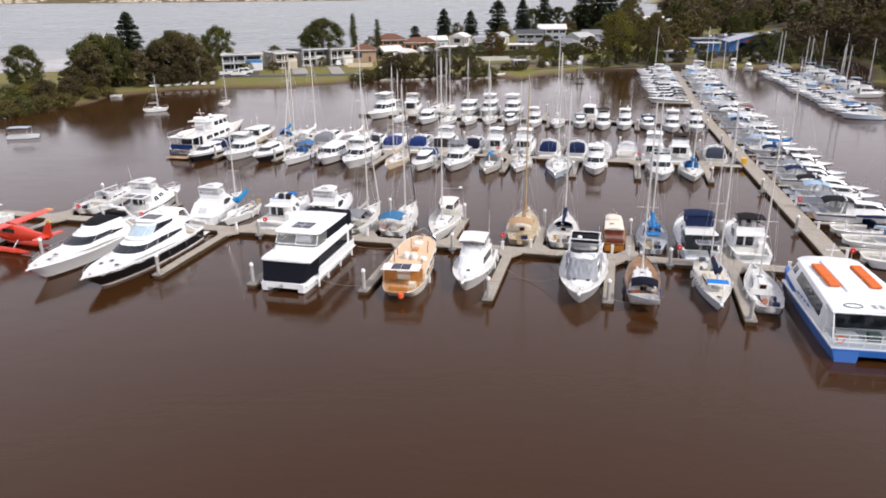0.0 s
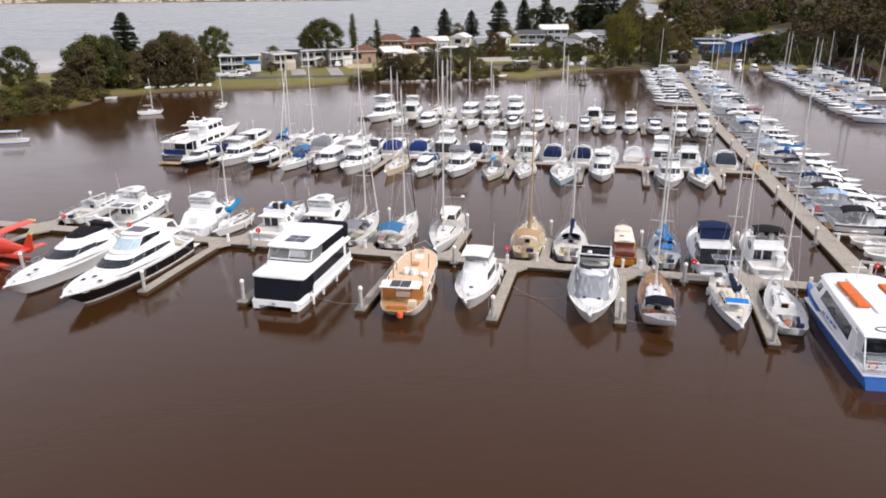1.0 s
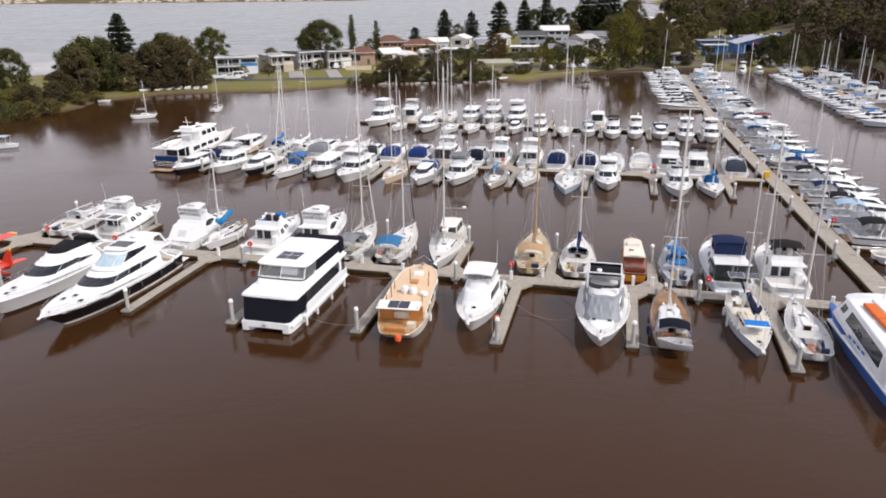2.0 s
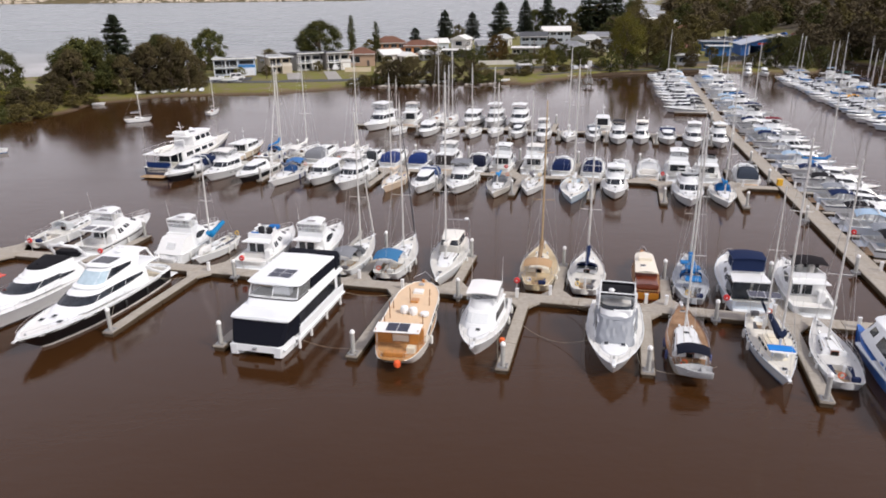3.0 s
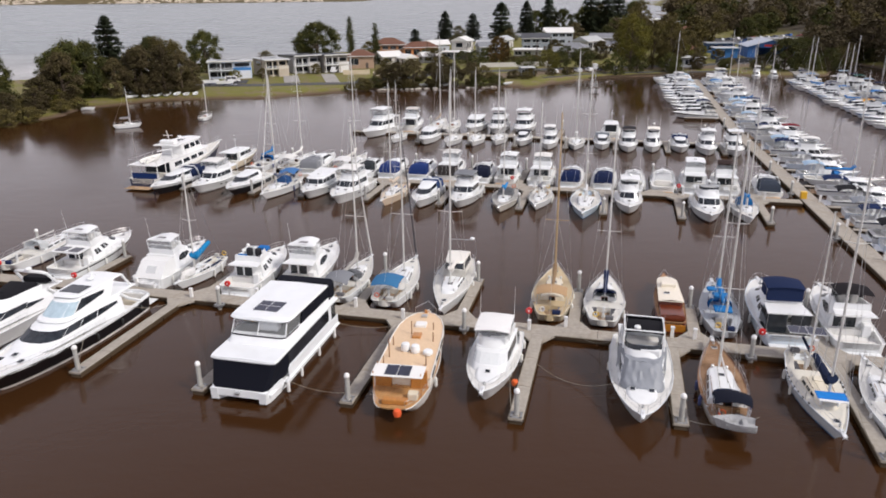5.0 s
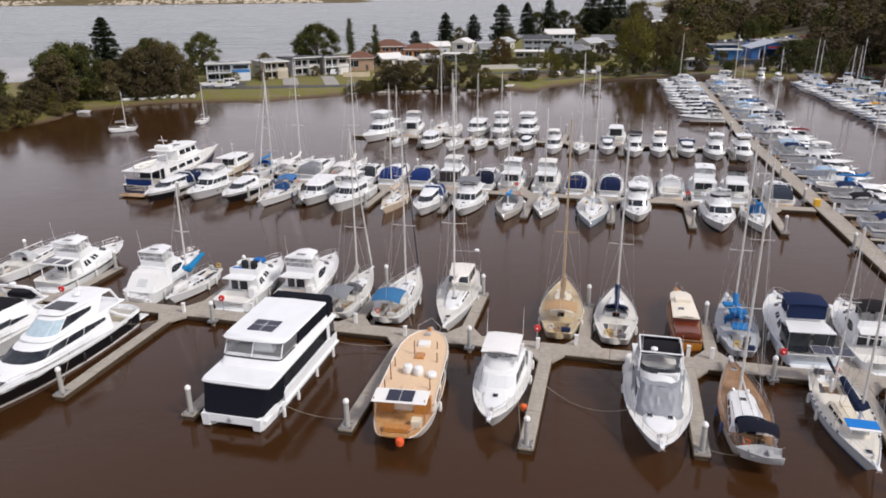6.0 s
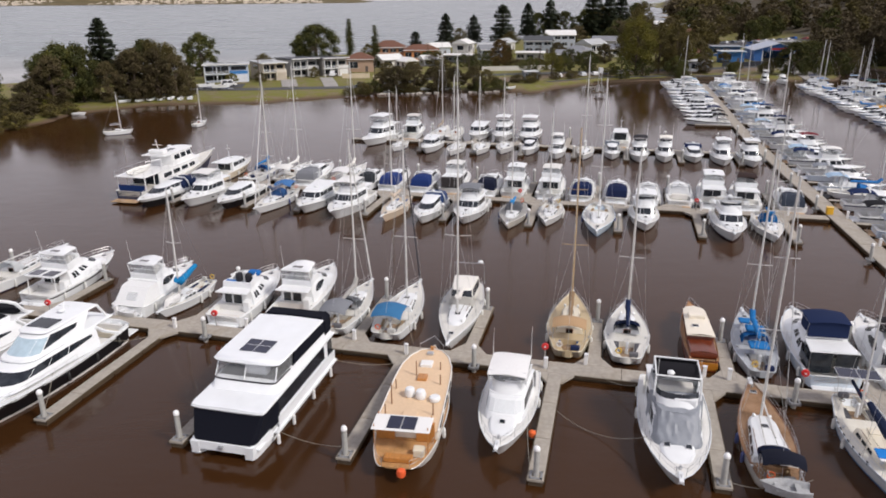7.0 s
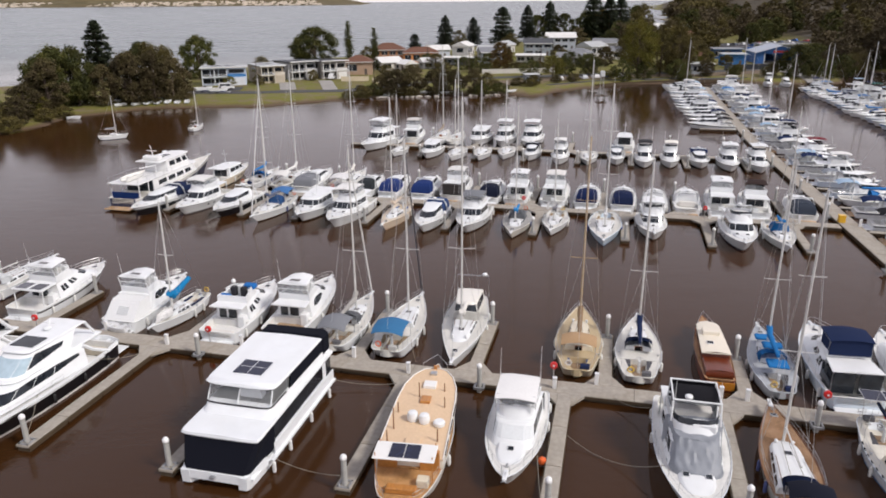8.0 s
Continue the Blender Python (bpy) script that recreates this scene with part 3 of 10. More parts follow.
            if fly_top is not None:
                hard = fly_top == WHITE
                zt = zr + 1.62 * tall
                canopy(root, "bridge_top", -0.20 * L, xf - 0.08 * L, B * 0.68, zt, fly_top, 0.06 if hard else 0.16, 0.1, sides=True if clears else False, posts=True, zb=zr + 0.75, hard=hard, label="white rigid bridge top" if hard else "")
                if clears:
                    part("front_curtain", boxed(xf - 0.12 * L, xf - 0.115 * L, -B * 0.32, B * 0.32, zr + 0.78, zt - 0.03, 0, None), glass_clear(), root)
                if hard:
                    radar(root, -0.1 * L, 0, zt + 0.1)
                aerials(root, [(-0.15 * L, B * 0.34, zt - 0.1, 2.4, 0.3), (-0.15 * L, -B * 0.34, zt - 0.1, 2.0, 0.3)])
            else:
                part("radar_arch", tubes([[(-0.2 * L, B * 0.36, zr + 0.05), (-0.17 * L, B * 0.34, zr + 1.3), (-0.17 * L, -B * 0.34, zr + 1.3), (-0.2 * L, -B * 0.36, zr + 0.05)]], 0.08, 6), g, root, smooth=True)
                radar(root, -0.17 * L, 0, zr + 1.36)
        else:
            part("mast_post", tubes([[(-0.05 * L, 0, zr), (-0.08 * L, 0, zr + 2.6)], [(-0.07 * L, -0.4, zr + 1.9), (-0.07 * L, 0.4, zr + 1.9)]], 0.05, 6, 0.03), alloy(WHITE), root)
            radar(root, 0.02 * L, 0, zr + 0.1)
            if top:
                canopy(root, "aft_awning", -0.46 * L, -0.2 * L, B * 0.74, zm + up * 0.95, top, 0.1, 0.1, sides="solid", zb=zm + 0.2)
        if style == "fly" and top:
            canopy(root, "cockpit_curtain", -0.46 * L, -0.22 * L, B * 0.74, zr - 0.04, top, 0.05, 0.03, sides="solid", posts=False, zb=H.stern + 0.0)
        if not far:
            part("cockpit_table", boxed(-0.37 * L, -0.31 * L, -0.35, 0.35, 0.56, 1.15, 0.03), g, root)
    if rails:
        rail(root, H, 0.5, 0.985, 0.62, posts=4 if far else 6, mid=not far)
    if not far:
        anchor_gear(root, H)
    for sd in () if far else (1, -1):
        for s in (0.55, 0.66):
            p = H.point(s, 0.6)
            part("portlight", boxed(p.x - 0.28, p.x + 0.28, sd * (p.y + 0.0) - 0.03, sd * (p.y + 0.0) + 0.03, p.z - 0.08, p.z + 0.08, 0.02, None), G, root)
    if not far:
        fenders(root, H, [(0.15, 1), (0.4, 1), (0.15, -1), (0.42, -1)])
    return root, H


def yacht(name, m, label, L=11.0, B=3.5, hull=WHITE, boot=NAVY, stripe=None, deck=None, mast=None, boom_cover=NAVY, dodger=None, bimini=None, jib=None, mizzen=False, coach=None, group="", solar=False, seed=0, canoe=False, mast_mat=None, wheel=True, rake=None, coach_len=(-0.10, 0.26), spreaders=2, far=False, bow=None, davits=False, seam=None, cockpit=0.30, bimini_x=(-0.42, -0.20), coach_w=0.62, tw=0.62, boom_rise=0.05, cover_r=0.24):
    """A sailing yacht with its cabin top, cockpit, standing rigging and covered sail."""
    root = thing(name, m, label, "sailing yacht", group)
    bow = bow or 0.68 + 0.050 * L
    H = Hull(L, B, bow, bow * 0.80, tw if not canoe else 0.25, 2.0, 0.60, rake if rake is not None else L * 0.13, 0.45, 0.10, canoe, 0.92, L * 0.075, (0.11, 0.60))
    dm = deck or deckpaint((0.70, 0.69, 0.64))
    hull_parts(root, H, hull, boot, dm, cockpit=cockpit, well=0.45, coam=B * 0.17, stripe=stripe, cap=seam, n=10 if far else 14)
    cm = coach or gelcoat(WHITE)
    xa, xb = coach_len[0] * L, coach_len[1] * L
    za, zb = H.zdeck(xa), H.zdeck(xb)
    r0 = ring(xa, xb, B * coach_w, za - 0.05, 0.14 * L, B * coach_w * 0.74, zf=zb - 0.04, e=0.85)
    r1 = ring(xa + 0.05, xb - 0.45, B * coach_w * 0.87, za + 0.46, 0.12 * L, B * coach_w * 0.61, zf=zb + 0.22, e=0.85)
    part("coachroof", tier(r0, r1, 0.06, 0.05), cm, root, smooth=True)
    G = glass_dark()
    for a, b in ((0.5, 1.5), (1.8, 2.8), (3.1, 4.0)):
        part("cabin_window", paned(r0, r1, a, b, 0.35, 0.78), G, root)
        part("cabin_window", paned(r0, r1, 16 - b, 16 - a, 0.35, 0.78), G, root)
    if not far:
        hatch(root, xb - 0.16 * L, 0, zb + 0.28, 0.5, 0.5, -4)
    hatch(root, 0.36 * L, 0, H.zdeck(0.36 * L) + 0.05, 0.45, 0.45, -5)
    part("companionway_slide", boxed(xa + 0.02, xa + 0.75, -0.34, 0.34, za + 0.48, za + 0.56, 0.02), cm, root)
    part("companionway_board", boxed(xa - 0.02, xa + 0.04, -0.3, 0.3, 0.62, za + 0.46, 0.0), varnish(), root)
    # mast and rigging
    Mh = mast or L * 1.36
    xm = 0.10 * L if not mizzen else 0.16 * L
    zm = H.zdeck(xm) + 0.35
    mm = mast_mat or alloy((0.72, 0.72, 0.70))
    rk = 0.012 * Mh
    part("mast", tubes([[(xm, 0, zm - 0.2), (xm - rk, 0, zm + Mh)]], 0.095, 8, 0.07), mm, root, smooth=True)
    for k in range(spreaders):
        zz = zm + Mh * ((0.38, 0.68) if spreaders == 2 else (0.52,))[k]
        hw = B * (0.30 - 0.07 * k)
        part("spreader", tubes([[(xm - 0.1, -hw, zz + 0.06), (xm, 0, zz), (xm - 0.1, hw, zz + 0.06)]], 0.03, 5), mm, root)
    part("masthead_gear", tubes([[(xm - rk, 0, zm + Mh), (xm - rk, 0, zm + Mh + 0.7)], [(xm - rk - 0.35, 0, zm + Mh + 0.25), (xm - rk + 0.3, 0, zm + Mh + 0.25)]], 0.012, 4), alloy(), root)
    pb, ps = H.point(1, 1), H.point(0, 1)
    stays = [[(pb.x - 0.1, 0, pb.z), (xm - rk, 0, zm + Mh * 0.98)], [(ps.x + 0.05, 0, ps.z), (xm - rk, 0, zm + Mh)]]
    for sd in (1, -1):
        hp = H.half(H.x_to_s(xm - 0.15)) - 0.08
        stays.append([(xm - 0.15, sd * hp, H.zdeck(xm)), (xm - 0.1, sd * B * 0.30, zm + Mh * (0.38 if spreaders == 2 else 0.52)), (xm - rk, 0, zm + Mh * 0.96)])
        stays.append([(xm - 0.45, sd * hp, H.zdeck(xm)), (xm, 0, zm + Mh * 0.40)])
    part("standing_rigging", tubes(stays, 0.011, 4), steel(), root)
    if jib:
        part("furled_jib", tubes([[(pb.x - 0.16, 0, pb.z + 0.3), (pb.x + (xm - rk - pb.x) * 0.45, 0, pb.z + (zm + Mh * 0.98 - pb.z) * 0.45), (pb.x + (xm - rk - pb.x) * 0.93, 0, pb.z + (zm + Mh * 0.98 - pb.z) * 0.93)]], 0.085, 7, 0.04), canvas(jib), root, smooth=True)
    bl = 0.36 * L
    zboom = zm + 0.95
    part("boom", tubes([[(xm - 0.05, 0, zboom), (xm - bl, 0, zboom + boom_rise)]], 0.06, 6), mm, root)
    if boom_cover:
        pts = [(xm + 0.12 - (bl + 0.05) * i / 7, 0.02 * math.sin(i * 2.1), zboom + 0.16 + boom_rise * i / 7 + 0.10 * (1 - i / 7) + 0.55 * max(0, 0.12 - i / 7) / 0.12) for i in range(8)]
        bm = bmesh.new()
        tube(bm, pts, cover_r, 8, cover_r * 0.6)
        part("sail_cover", bm, canvas(boom_cover), root, smooth=True)
    if mizzen:
        xz = -0.30 * L
        zz = H.zdeck(xz) + 0.2
        part("mizzen_mast", tubes([[(xz, 0, zz - 0.2), (xz - 0.1, 0, zz + Mh * 0.72)]], 0.075, 8, 0.05), mm, root)
        part("mizzen_spreader", tubes([[(xz, -B * 0.2, zz + Mh * 0.4), (xz, B * 0.2, zz + Mh * 0.4)]], 0.025, 5), mm, root)
        part("mizzen_rigging", tubes([[(xz - 0.1, 0, zz + Mh * 0.7), (xz - 0.3, sd * B * 0.36, H.zdeck(xz))] for sd in (1, -1)] + [[(xz - 0.1, 0, zz + Mh * 0.7), (xm, 0, zm + Mh * 0.8)]], 0.011, 4), steel(), root)
        part("mizzen_boom", tubes([[(xz, 0, zz + 1.0), (xz - 0.2 * L, 0, zz + 1.05)]], 0.12, 6), canvas(boom_cover or WHITE), root)
    if dodger:
        bm = bmesh.new()
        prof = [(xa + 0.95, 0.0), (xa + 0.55, 0.62), (xa - 0.1, 0.82), (xa - 0.55, 0.84)]
        rows = []
        for x, dz in prof:
            rows.append([bm.verts.new((x, B * 0.30 * math.sin(a), za + 0.35 + (dz + 0.1) * max(0.0, math.cos(a)) ** 0.45 - (0.0))) for a in [math.pi / 2 * (k / 4 - 1) for k in range(9)]])
        for a, b in zip(rows, rows[1:]):
            for k in range(8):
                bm.faces.new((a[k], a[k + 1], b[k + 1], b[k]))
        geom = bmesh.ops.solidify(bm, geom=bm.faces[:], thickness=0.03)
        part("spray_hood", bm, canvas(dodger), root, smooth=True)
    if bimini:
        canopy(root, "bimini", bimini_x[0] * L, bimini_x[1] * L, B * 0.72, H.stern + 1.55, bimini, 0.38, 0.30, zb=H.stern)
    if wheel:
        bm = bmesh.new()
        tube(bm, [(-0.36 * L, 0.42 * math.cos(a), 1.45 + 0.42 * math.sin(a)) for a in [6.2832 * k / 14 for k in range(15)]], 0.02, 5)
        tube(bm, [(-0.36 * L, -0.42, 1.45), (-0.36 * L, 0.42, 1.45)], 0.012, 4)
        tube(bm, [(-0.36 * L, 0, 1.03), (-0.36 * L, 0, 1.87)], 0.012, 4)
        part("steering_wheel", bm, steel(), root)
        part("binnacle", lathe(bmesh.new(), [(0.14, 0.45), (0.1, 1.3), (0.13, 1.45), (0.05, 1.55)], 8, (-0.345 * L, 0, 0)), gelcoat(WHITE), root)
    if not far:
        rnd = random.Random(seed * 3 + int(L * 10))
        cush = rnd.choice([(0.012, 0.02, 0.06), (0.03, 0.10, 0.28), (0.30, 0.22, 0.13), (0.10, 0.10, 0.11)])
        part("cockpit_sole", boxed(-0.40 * L, xa - 0.06, -B * 0.15, B * 0.15, 0.455, 0.475), teak((0.24, 0.16, 0.09)), root, "weathered teak cockpit floor")
        # near-black panel on the board: the shade of an open hatchway, as colour
        part("companionway", boxed(xa - 0.03, xa + 0.03, -0.26, 0.26, 0.75, za + 0.42), surface("painted_interior_shade", (0.012, 0.011, 0.010), 0.9), root, "dark panel painted as the shade inside an open companionway")
        for sd in (1, -1):
            part("cushion", boxed(-0.37 * L, xa - 0.25, min(sd * B * 0.17, sd * B * 0.29), max(sd * B * 0.17, sd * B * 0.29), 0.825, 0.91, 0.03), canvas(cush), root)
            part("grab_rail", tubes([[(xa + 0.5, sd * B * coach_w * 0.36, za + 0.56), (xb - 0.2 * L, sd * B * coach_w * 0.30, zb + 0.36)]], 0.025, 5), varnish((0.22, 0.10, 0.04)), root)
        for k in range(3):
            cx, cy = -0.44 * L + 0.25 * rnd.random(), B * (-0.2 + 0.2 * k)
            bm = bmesh.new()
            tube(bm, [(cx + 0.17 * math.cos(a), cy + 0.17 * math.sin(a), H.stern + 0.03 + 0.012 * a / 6.28) for a in [6.2832 * q / 10 for q in range(21)]], 0.022, 4)
            part("coiled_line", bm, rubber(rnd.choice([(0.03, 0.06, 0.2), (0.45, 0.42, 0.36), (0.08, 0.08, 0.08)])), root)
        bm = bmesh.new()
        tube(bm, [(-0.475 * L, B * 0.18 + 0.22 * math.cos(a), H.stern + 0.42 + 0.22 * math.sin(a)) for a in [6.2832 * q / 12 for q in range(13)]], 0.05, 5)
        part("lifebuoy", bm, rubber(rnd.choice([(0.7, 0.12, 0.03), (0.72, 0.70, 0.66), (0.75, 0.5, 0.05)])), root)
        part("stern_locker", boxed(-0.485 * L, -0.455 * L, -B * 0.24, -B * 0.05, H.stern - 0.02, H.stern + 0.36, 0.05), canvas(rnd.choice([(0.02, 0.03, 0.08), (0.5, 0.5, 0.48), (0.15, 0.15, 0.16)])), root)
        for k in range(2):
            part("deck_vent", lathe(bmesh.new(), [(0.10, 0), (0.09, 0.16), (0.13, 0.22), (0.06, 0.30)], 8, (xb - 0.06 * L, (k - 0.5) * B * 0.30, zb + 0.16)), alloy(), root)
        for k in (-1, 1):
            part("mast_line", tubes([[(xm - 0.1, 0.2 * k, zm + 0.1), (xa + 0.4, 0.4 * k, za + 0.54)]], 0.016, 4), rope(), root)
    for sd in (1, -1):
        part("cockpit_bench", boxed(-0.40 * L, xa - 0.1, min(sd * B * 0.16, sd * B * 0.30), max(sd * B * 0.16, sd * B * 0.30), 0.46, 0.82, 0.03), dm, root)
        if far:
            continue
        part("winch", lathe(bmesh.new(), [(0.09, 0), (0.07, 0.05), (0.07, 0.16), (0.09, 0.18)], 8, (xa - 0.5, sd * (H.half(0.33) - 0.2), H.zdeck(-0.2 * L))), steel(), root)
    if solar:
        part("solar_arch", tubes([[(-0.47 * L, sd * B * 0.26, H.stern), (-0.47 * L, sd * B * 0.30, H.stern + 2.0), (-0.36 * L, sd * B * 0.30, H.stern + 2.05)] for sd in (1, -1)], 0.03, 5), steel(), root)
        for k in (-1, 1):
            sp = part("solar_panel", boxed(-0.5 * L, -0.5 * L + 1.35, k * 0.68 - 0.64, k * 0.68 + 0.64, H.stern + 2.06, H.stern + 2.10, 0.01), surface("solar_cells", (0.015, 0.02, 0.05), 0.15, 3, 0.2), root)
            part("panel_frame", tubes([[(-0.5 * L, k * 0.68 - 0.66, H.stern + 2.08), (-0.5 * L + 1.36, k * 0.68 - 0.66, H.stern + 2.08), (-0.5 * L + 1.36, k * 0.68 + 0.66, H.stern + 2.08), (-0.5 * L, k * 0.68 + 0.66, H.stern + 2.08), (-0.5 * L, k * 0.68 - 0.66, H.stern + 2.08)]], 0.03, 4), alloy(), sp)
    rail(root, H, 0.02, 0.985, 0.60, posts=7, join=True, r=0.012)
    if not far:
        anchor_gear(root, H)
        fenders(root, H, [(0.3, 1), (0.5, 1), (0.3, -1), (0.52, -1)], (0.08, 0.10, 0.25) if seed % 2 else (0.75, 0.75, 0.72))
    return root, H


def convertible(name, m, label, L, B, bridge="hard", aft="open", side="oval", top_col=NAVY, hull=WHITE, boot=BLACK, stripe=None, deck=None, dinghy=False, group=""):
    """A rounded modern flybridge cruiser: bridge 'hard', 'open' or 'bimini'; aft 'sloped', 'open' or 'awning'."""
    root = thing(name, m, label, "motor boat", group)
    bow = 0.92 + 0.062 * L
    H = Hull(L, B, bow, bow * 0.70, 0.88, 2.8, 0.52, L * 0.12, blunt=0.72)
    hull_parts(root, H, hull, boot, deckpaint((0.76, 0.76, 0.74)), cockpit=0.25, well=0.6, coam=0.22, stripe=stripe)
    swim_platform(root, H, 0.7)
    g, G = gelcoat((0.80, 0.82, 0.83)), glass_dark()
    zm = H.zdeck(-0.05 * L)
    zr = zm + 1.42
    xb = -0.24 * L
    # rounded deckhouse that sweeps down into the foredeck
    r0 = ring(xb, 0.36 * L, B * 0.84, zm - 0.12, 0.27 * L, B * 0.74, e=0.8, zf=H.zdeck(0.33 * L) - 0.02)
    r1 = ring(xb, 0.08 * L, B * 0.70, zr, 0.14 * L, B * 0.58, e=0.75)
    part("deckhouse", tier(r0, r1, 0.16, 0.05), g, root, smooth=True)
    part("windscreen", paned(r0, r1, 5.3, 10.7, 0.55, 0.86, off=0.02), G, root)
    if side == "oval":
        spans = ((1.3, 2.1, 0.50, 0.58, 0.40, 0.80), (2.16, 3.3, 0.40, 0.80, 0.44, 0.84), (3.34, 4.5, 0.44, 0.84, 0.60, 0.74))
    else:
        spans = ((0.7, 1.2, 0.34, 0.72, 0.34, 0.72), (1.35, 1.85, 0.34, 0.72, 0.34, 0.72), (2.6, 3.2, 0.45, 0.78, 0.45, 0.78), (3.4, 4.0, 0.48, 0.80, 0.52, 0.78))
    for a, b, p, q, pb, qb in spans:
        part("side_window", paned(r0, r1, a, b, p, q, off=0.02, h0b=pb, h1b=qb), G, root)
        part("side_window", paned(r0, r1, 16 - b, 16 - a, pb, qb, off=0.02, h0b=p, h1b=q), G, root)
    # bulkhead behind the saloon, with a dark door and window
    part("saloon_door", boxed(xb - 0.03, xb + 0.02, -0.1 * B, 0.10 * B, 0.65, zr - 0.35), G, root)
    part("bulkhead_window", boxed(xb - 0.03, xb + 0.02, 0.15 * B, 0.32 * B, zm - 0.1, zr - 0.4), G, root)
    part("bridge_steps", boxed(xb - 0.7, xb, -0.36 * B, -0.2 * B, 0.6, zm + 0.5, 0.06), g, root)
    x_aft = {"sloped": xb - 0.02 * L, "open": -0.34 * L, "awning": -0.42 * L}[aft]
    d = ring(x_aft, 0.06 * L, B * 0.80, zr - 0.02, 0.14 * L, B * 0.62, e=0.75)
    part("bridge_deck", loft([shrink(d, 0.06, -0.08), d, shrink(d, 0.04, 0.07)], bottom=True, camber=0.02), g, root, smooth=True)
    if aft == "sloped":
        bm = bmesh.new()
        lo = [bm.verts.new(p) for p in ((-0.49 * L, -B * 0.38, H.stern - 0.05), (-0.49 * L, B * 0.38, H.stern - 0.05), (xb, B * 0.40, H.stern - 0.05), (xb, -B * 0.40, H.stern - 0.05))]
        hi = [bm.verts.new(p) for p in ((-0.36 * L, -B * 0.35, zr - 0.12), (-0.36 * L, B * 0.35, zr - 0.12), (xb, B * 0.37, zr - 0.06), (xb, -B * 0.37, zr - 0.06))]
        bm.faces.new(hi)
        for k in range(4):
            bm.faces.new((lo[k], lo[(k + 1) % 4], hi[(k + 1) % 4], hi[k]))
        part("cockpit_cover", bm, canvas((0.76, 0.77, 0.77)), root, "white canvas cockpit enclosure")
        part("cover_window", boxed(-0.005, 0.012, -B * 0.16, B * 0.10, -0.45, 0.35, 0, pose(-0.430 * L, 0, (H.stern + zr) / 2 - 0.02, 0, math.degrees(math.atan2(0.13 * L, zr - H.stern)), 0)), glass_clear(), root)
    elif aft == "awning":
        for sd in (1, -1):
            part("deck_support", tubes([[(-0.41 * L, sd * B * 0.36, 0.6), (-0.40 * L, sd * B * 0.36, zr)]], 0.05, 6), g, root)
            if bridge == "bimini":
                part("aft_curtain", boxed(-0.41 * L, xb, *sorted((sd * B * 0.385, sd * B * 0.395)), 0.95, zr - 0.12), G, root)
                part("aft_screen", boxed(-0.418 * L, -0.414 * L, *sorted((sd * B * 0.03, sd * B * 0.37)), 0.95, zr - 0.12), G, root)
                continue
            part("roof_panel", boxed(-0.40 * L, -0.29 * L, *sorted((sd * B * 0.05, sd * B * 0.32)), zr + 0.07, zr + 0.12, 0.01), surface("solar_cells", (0.10, 0.10, 0.12), 0.25, 3, 0.1), root, "grey roof panel")
    else:
        part("cockpit_seat", boxed(-0.47 * L, -0.43 * L, -B * 0.3, B * 0.3, 0.6, 1.0, 0.06), canvas((0.72, 0.70, 0.66)), root)
    if deck:
        part("cockpit_sole", boxed(-0.47 * L, xb - 0.05, -B * 0.33, B * 0.33, 0.6, 0.625), deck, root, "teak cockpit floor")
    # bridge coaming, rounded in front
    c0 = ring(xb + 0.01 * L, 0.06 * L, B * 0.72, zr + 0.04, 0.16 * L, B * 0.60, e=0.7)
    c1 = ring(xb + 0.01 * L, 0.0 * L, B * 0.70, zr + 0.62, 0.13 * L, B * 0.56, e=0.7)
    part("bridge_coaming", loft([c0, c1, shrink(c1, 0.13, 0.0), shrink(c0, 0.16, 0.06)], cap=True, camber=0.0), g, root, smooth=True)
    part("helm_console", boxed(-0.05 * L, 0.0, -B * 0.20, B * 0.12, zr + 0.08, zr + 0.85, 0.08), g, root)
    for y in (-B * 0.12, B * 0.12):
        part("bridge_chair", boxed(-0.13 * L, -0.08 * L, y - 0.27, y + 0.27, zr + 0.1, zr + 1.0, 0.1), canvas((0.03, 0.03, 0.035) if bridge == "open" else (0.66, 0.65, 0.62)), root)
    zt = zr + 1.60
    if bridge == "bimini" and aft == "awning":
        part("bridge_curtain", boxed(xb - 0.01 * L, xb + 0.0 * L, -B * 0.33, B * 0.33, zr + 0.30, zt - 0.08, 0.02), canvas(top_col), root, "dark canvas curtain behind the bridge")
        for sd in (1, -1):
            part("bridge_curtain", boxed(xb + 0.005 * L, xb + 0.14 * L, *sorted((sd * B * 0.325, sd * B * 0.335)), zr + 0.55, zt - 0.08), canvas(top_col), root, "dark canvas curtain beside the bridge")
    if bridge == "hard":
        t = ring(xb - 0.01 * L, -0.02 * L, B * 0.70, zt, 0.10 * L, B * 0.56, e=0.6)
        part("hardtop", loft([shrink(t, 0.08, -0.10), t, shrink(t, 0.12, 0.09)], bottom=True, camber=0.07), g, root, smooth=True)
        part("top_hatch", boxed(-0.21 * L, -0.17 * L, -0.45, 0.45, zt + 0.12, zt + 0.17, 0.02), surface("smoked_hatch", (0.10, 0.09, 0.09), 0.3), root)
        tt = [p + Vector((0, 0, -0.08)) for p in t]
        for a, b in ((0.05, 2.0), (2.1, 3.9), (4.1, 6.4), (6.5, 9.5), (9.6, 11.9), (12.1, 13.9), (14.0, 15.95)):
            part("bridge_curtain", paned(c1, tt, a, b, 0.02, 0.98, off=0.0), glass_clear(), root)
        for i in (0.0, 2.05, 4.0, 6.45, 9.55, 12.0, 13.95, 16.0):
            part("bridge_post", tubes([[along(c1, i), along(tt, i)]], 0.03, 5), g, root)
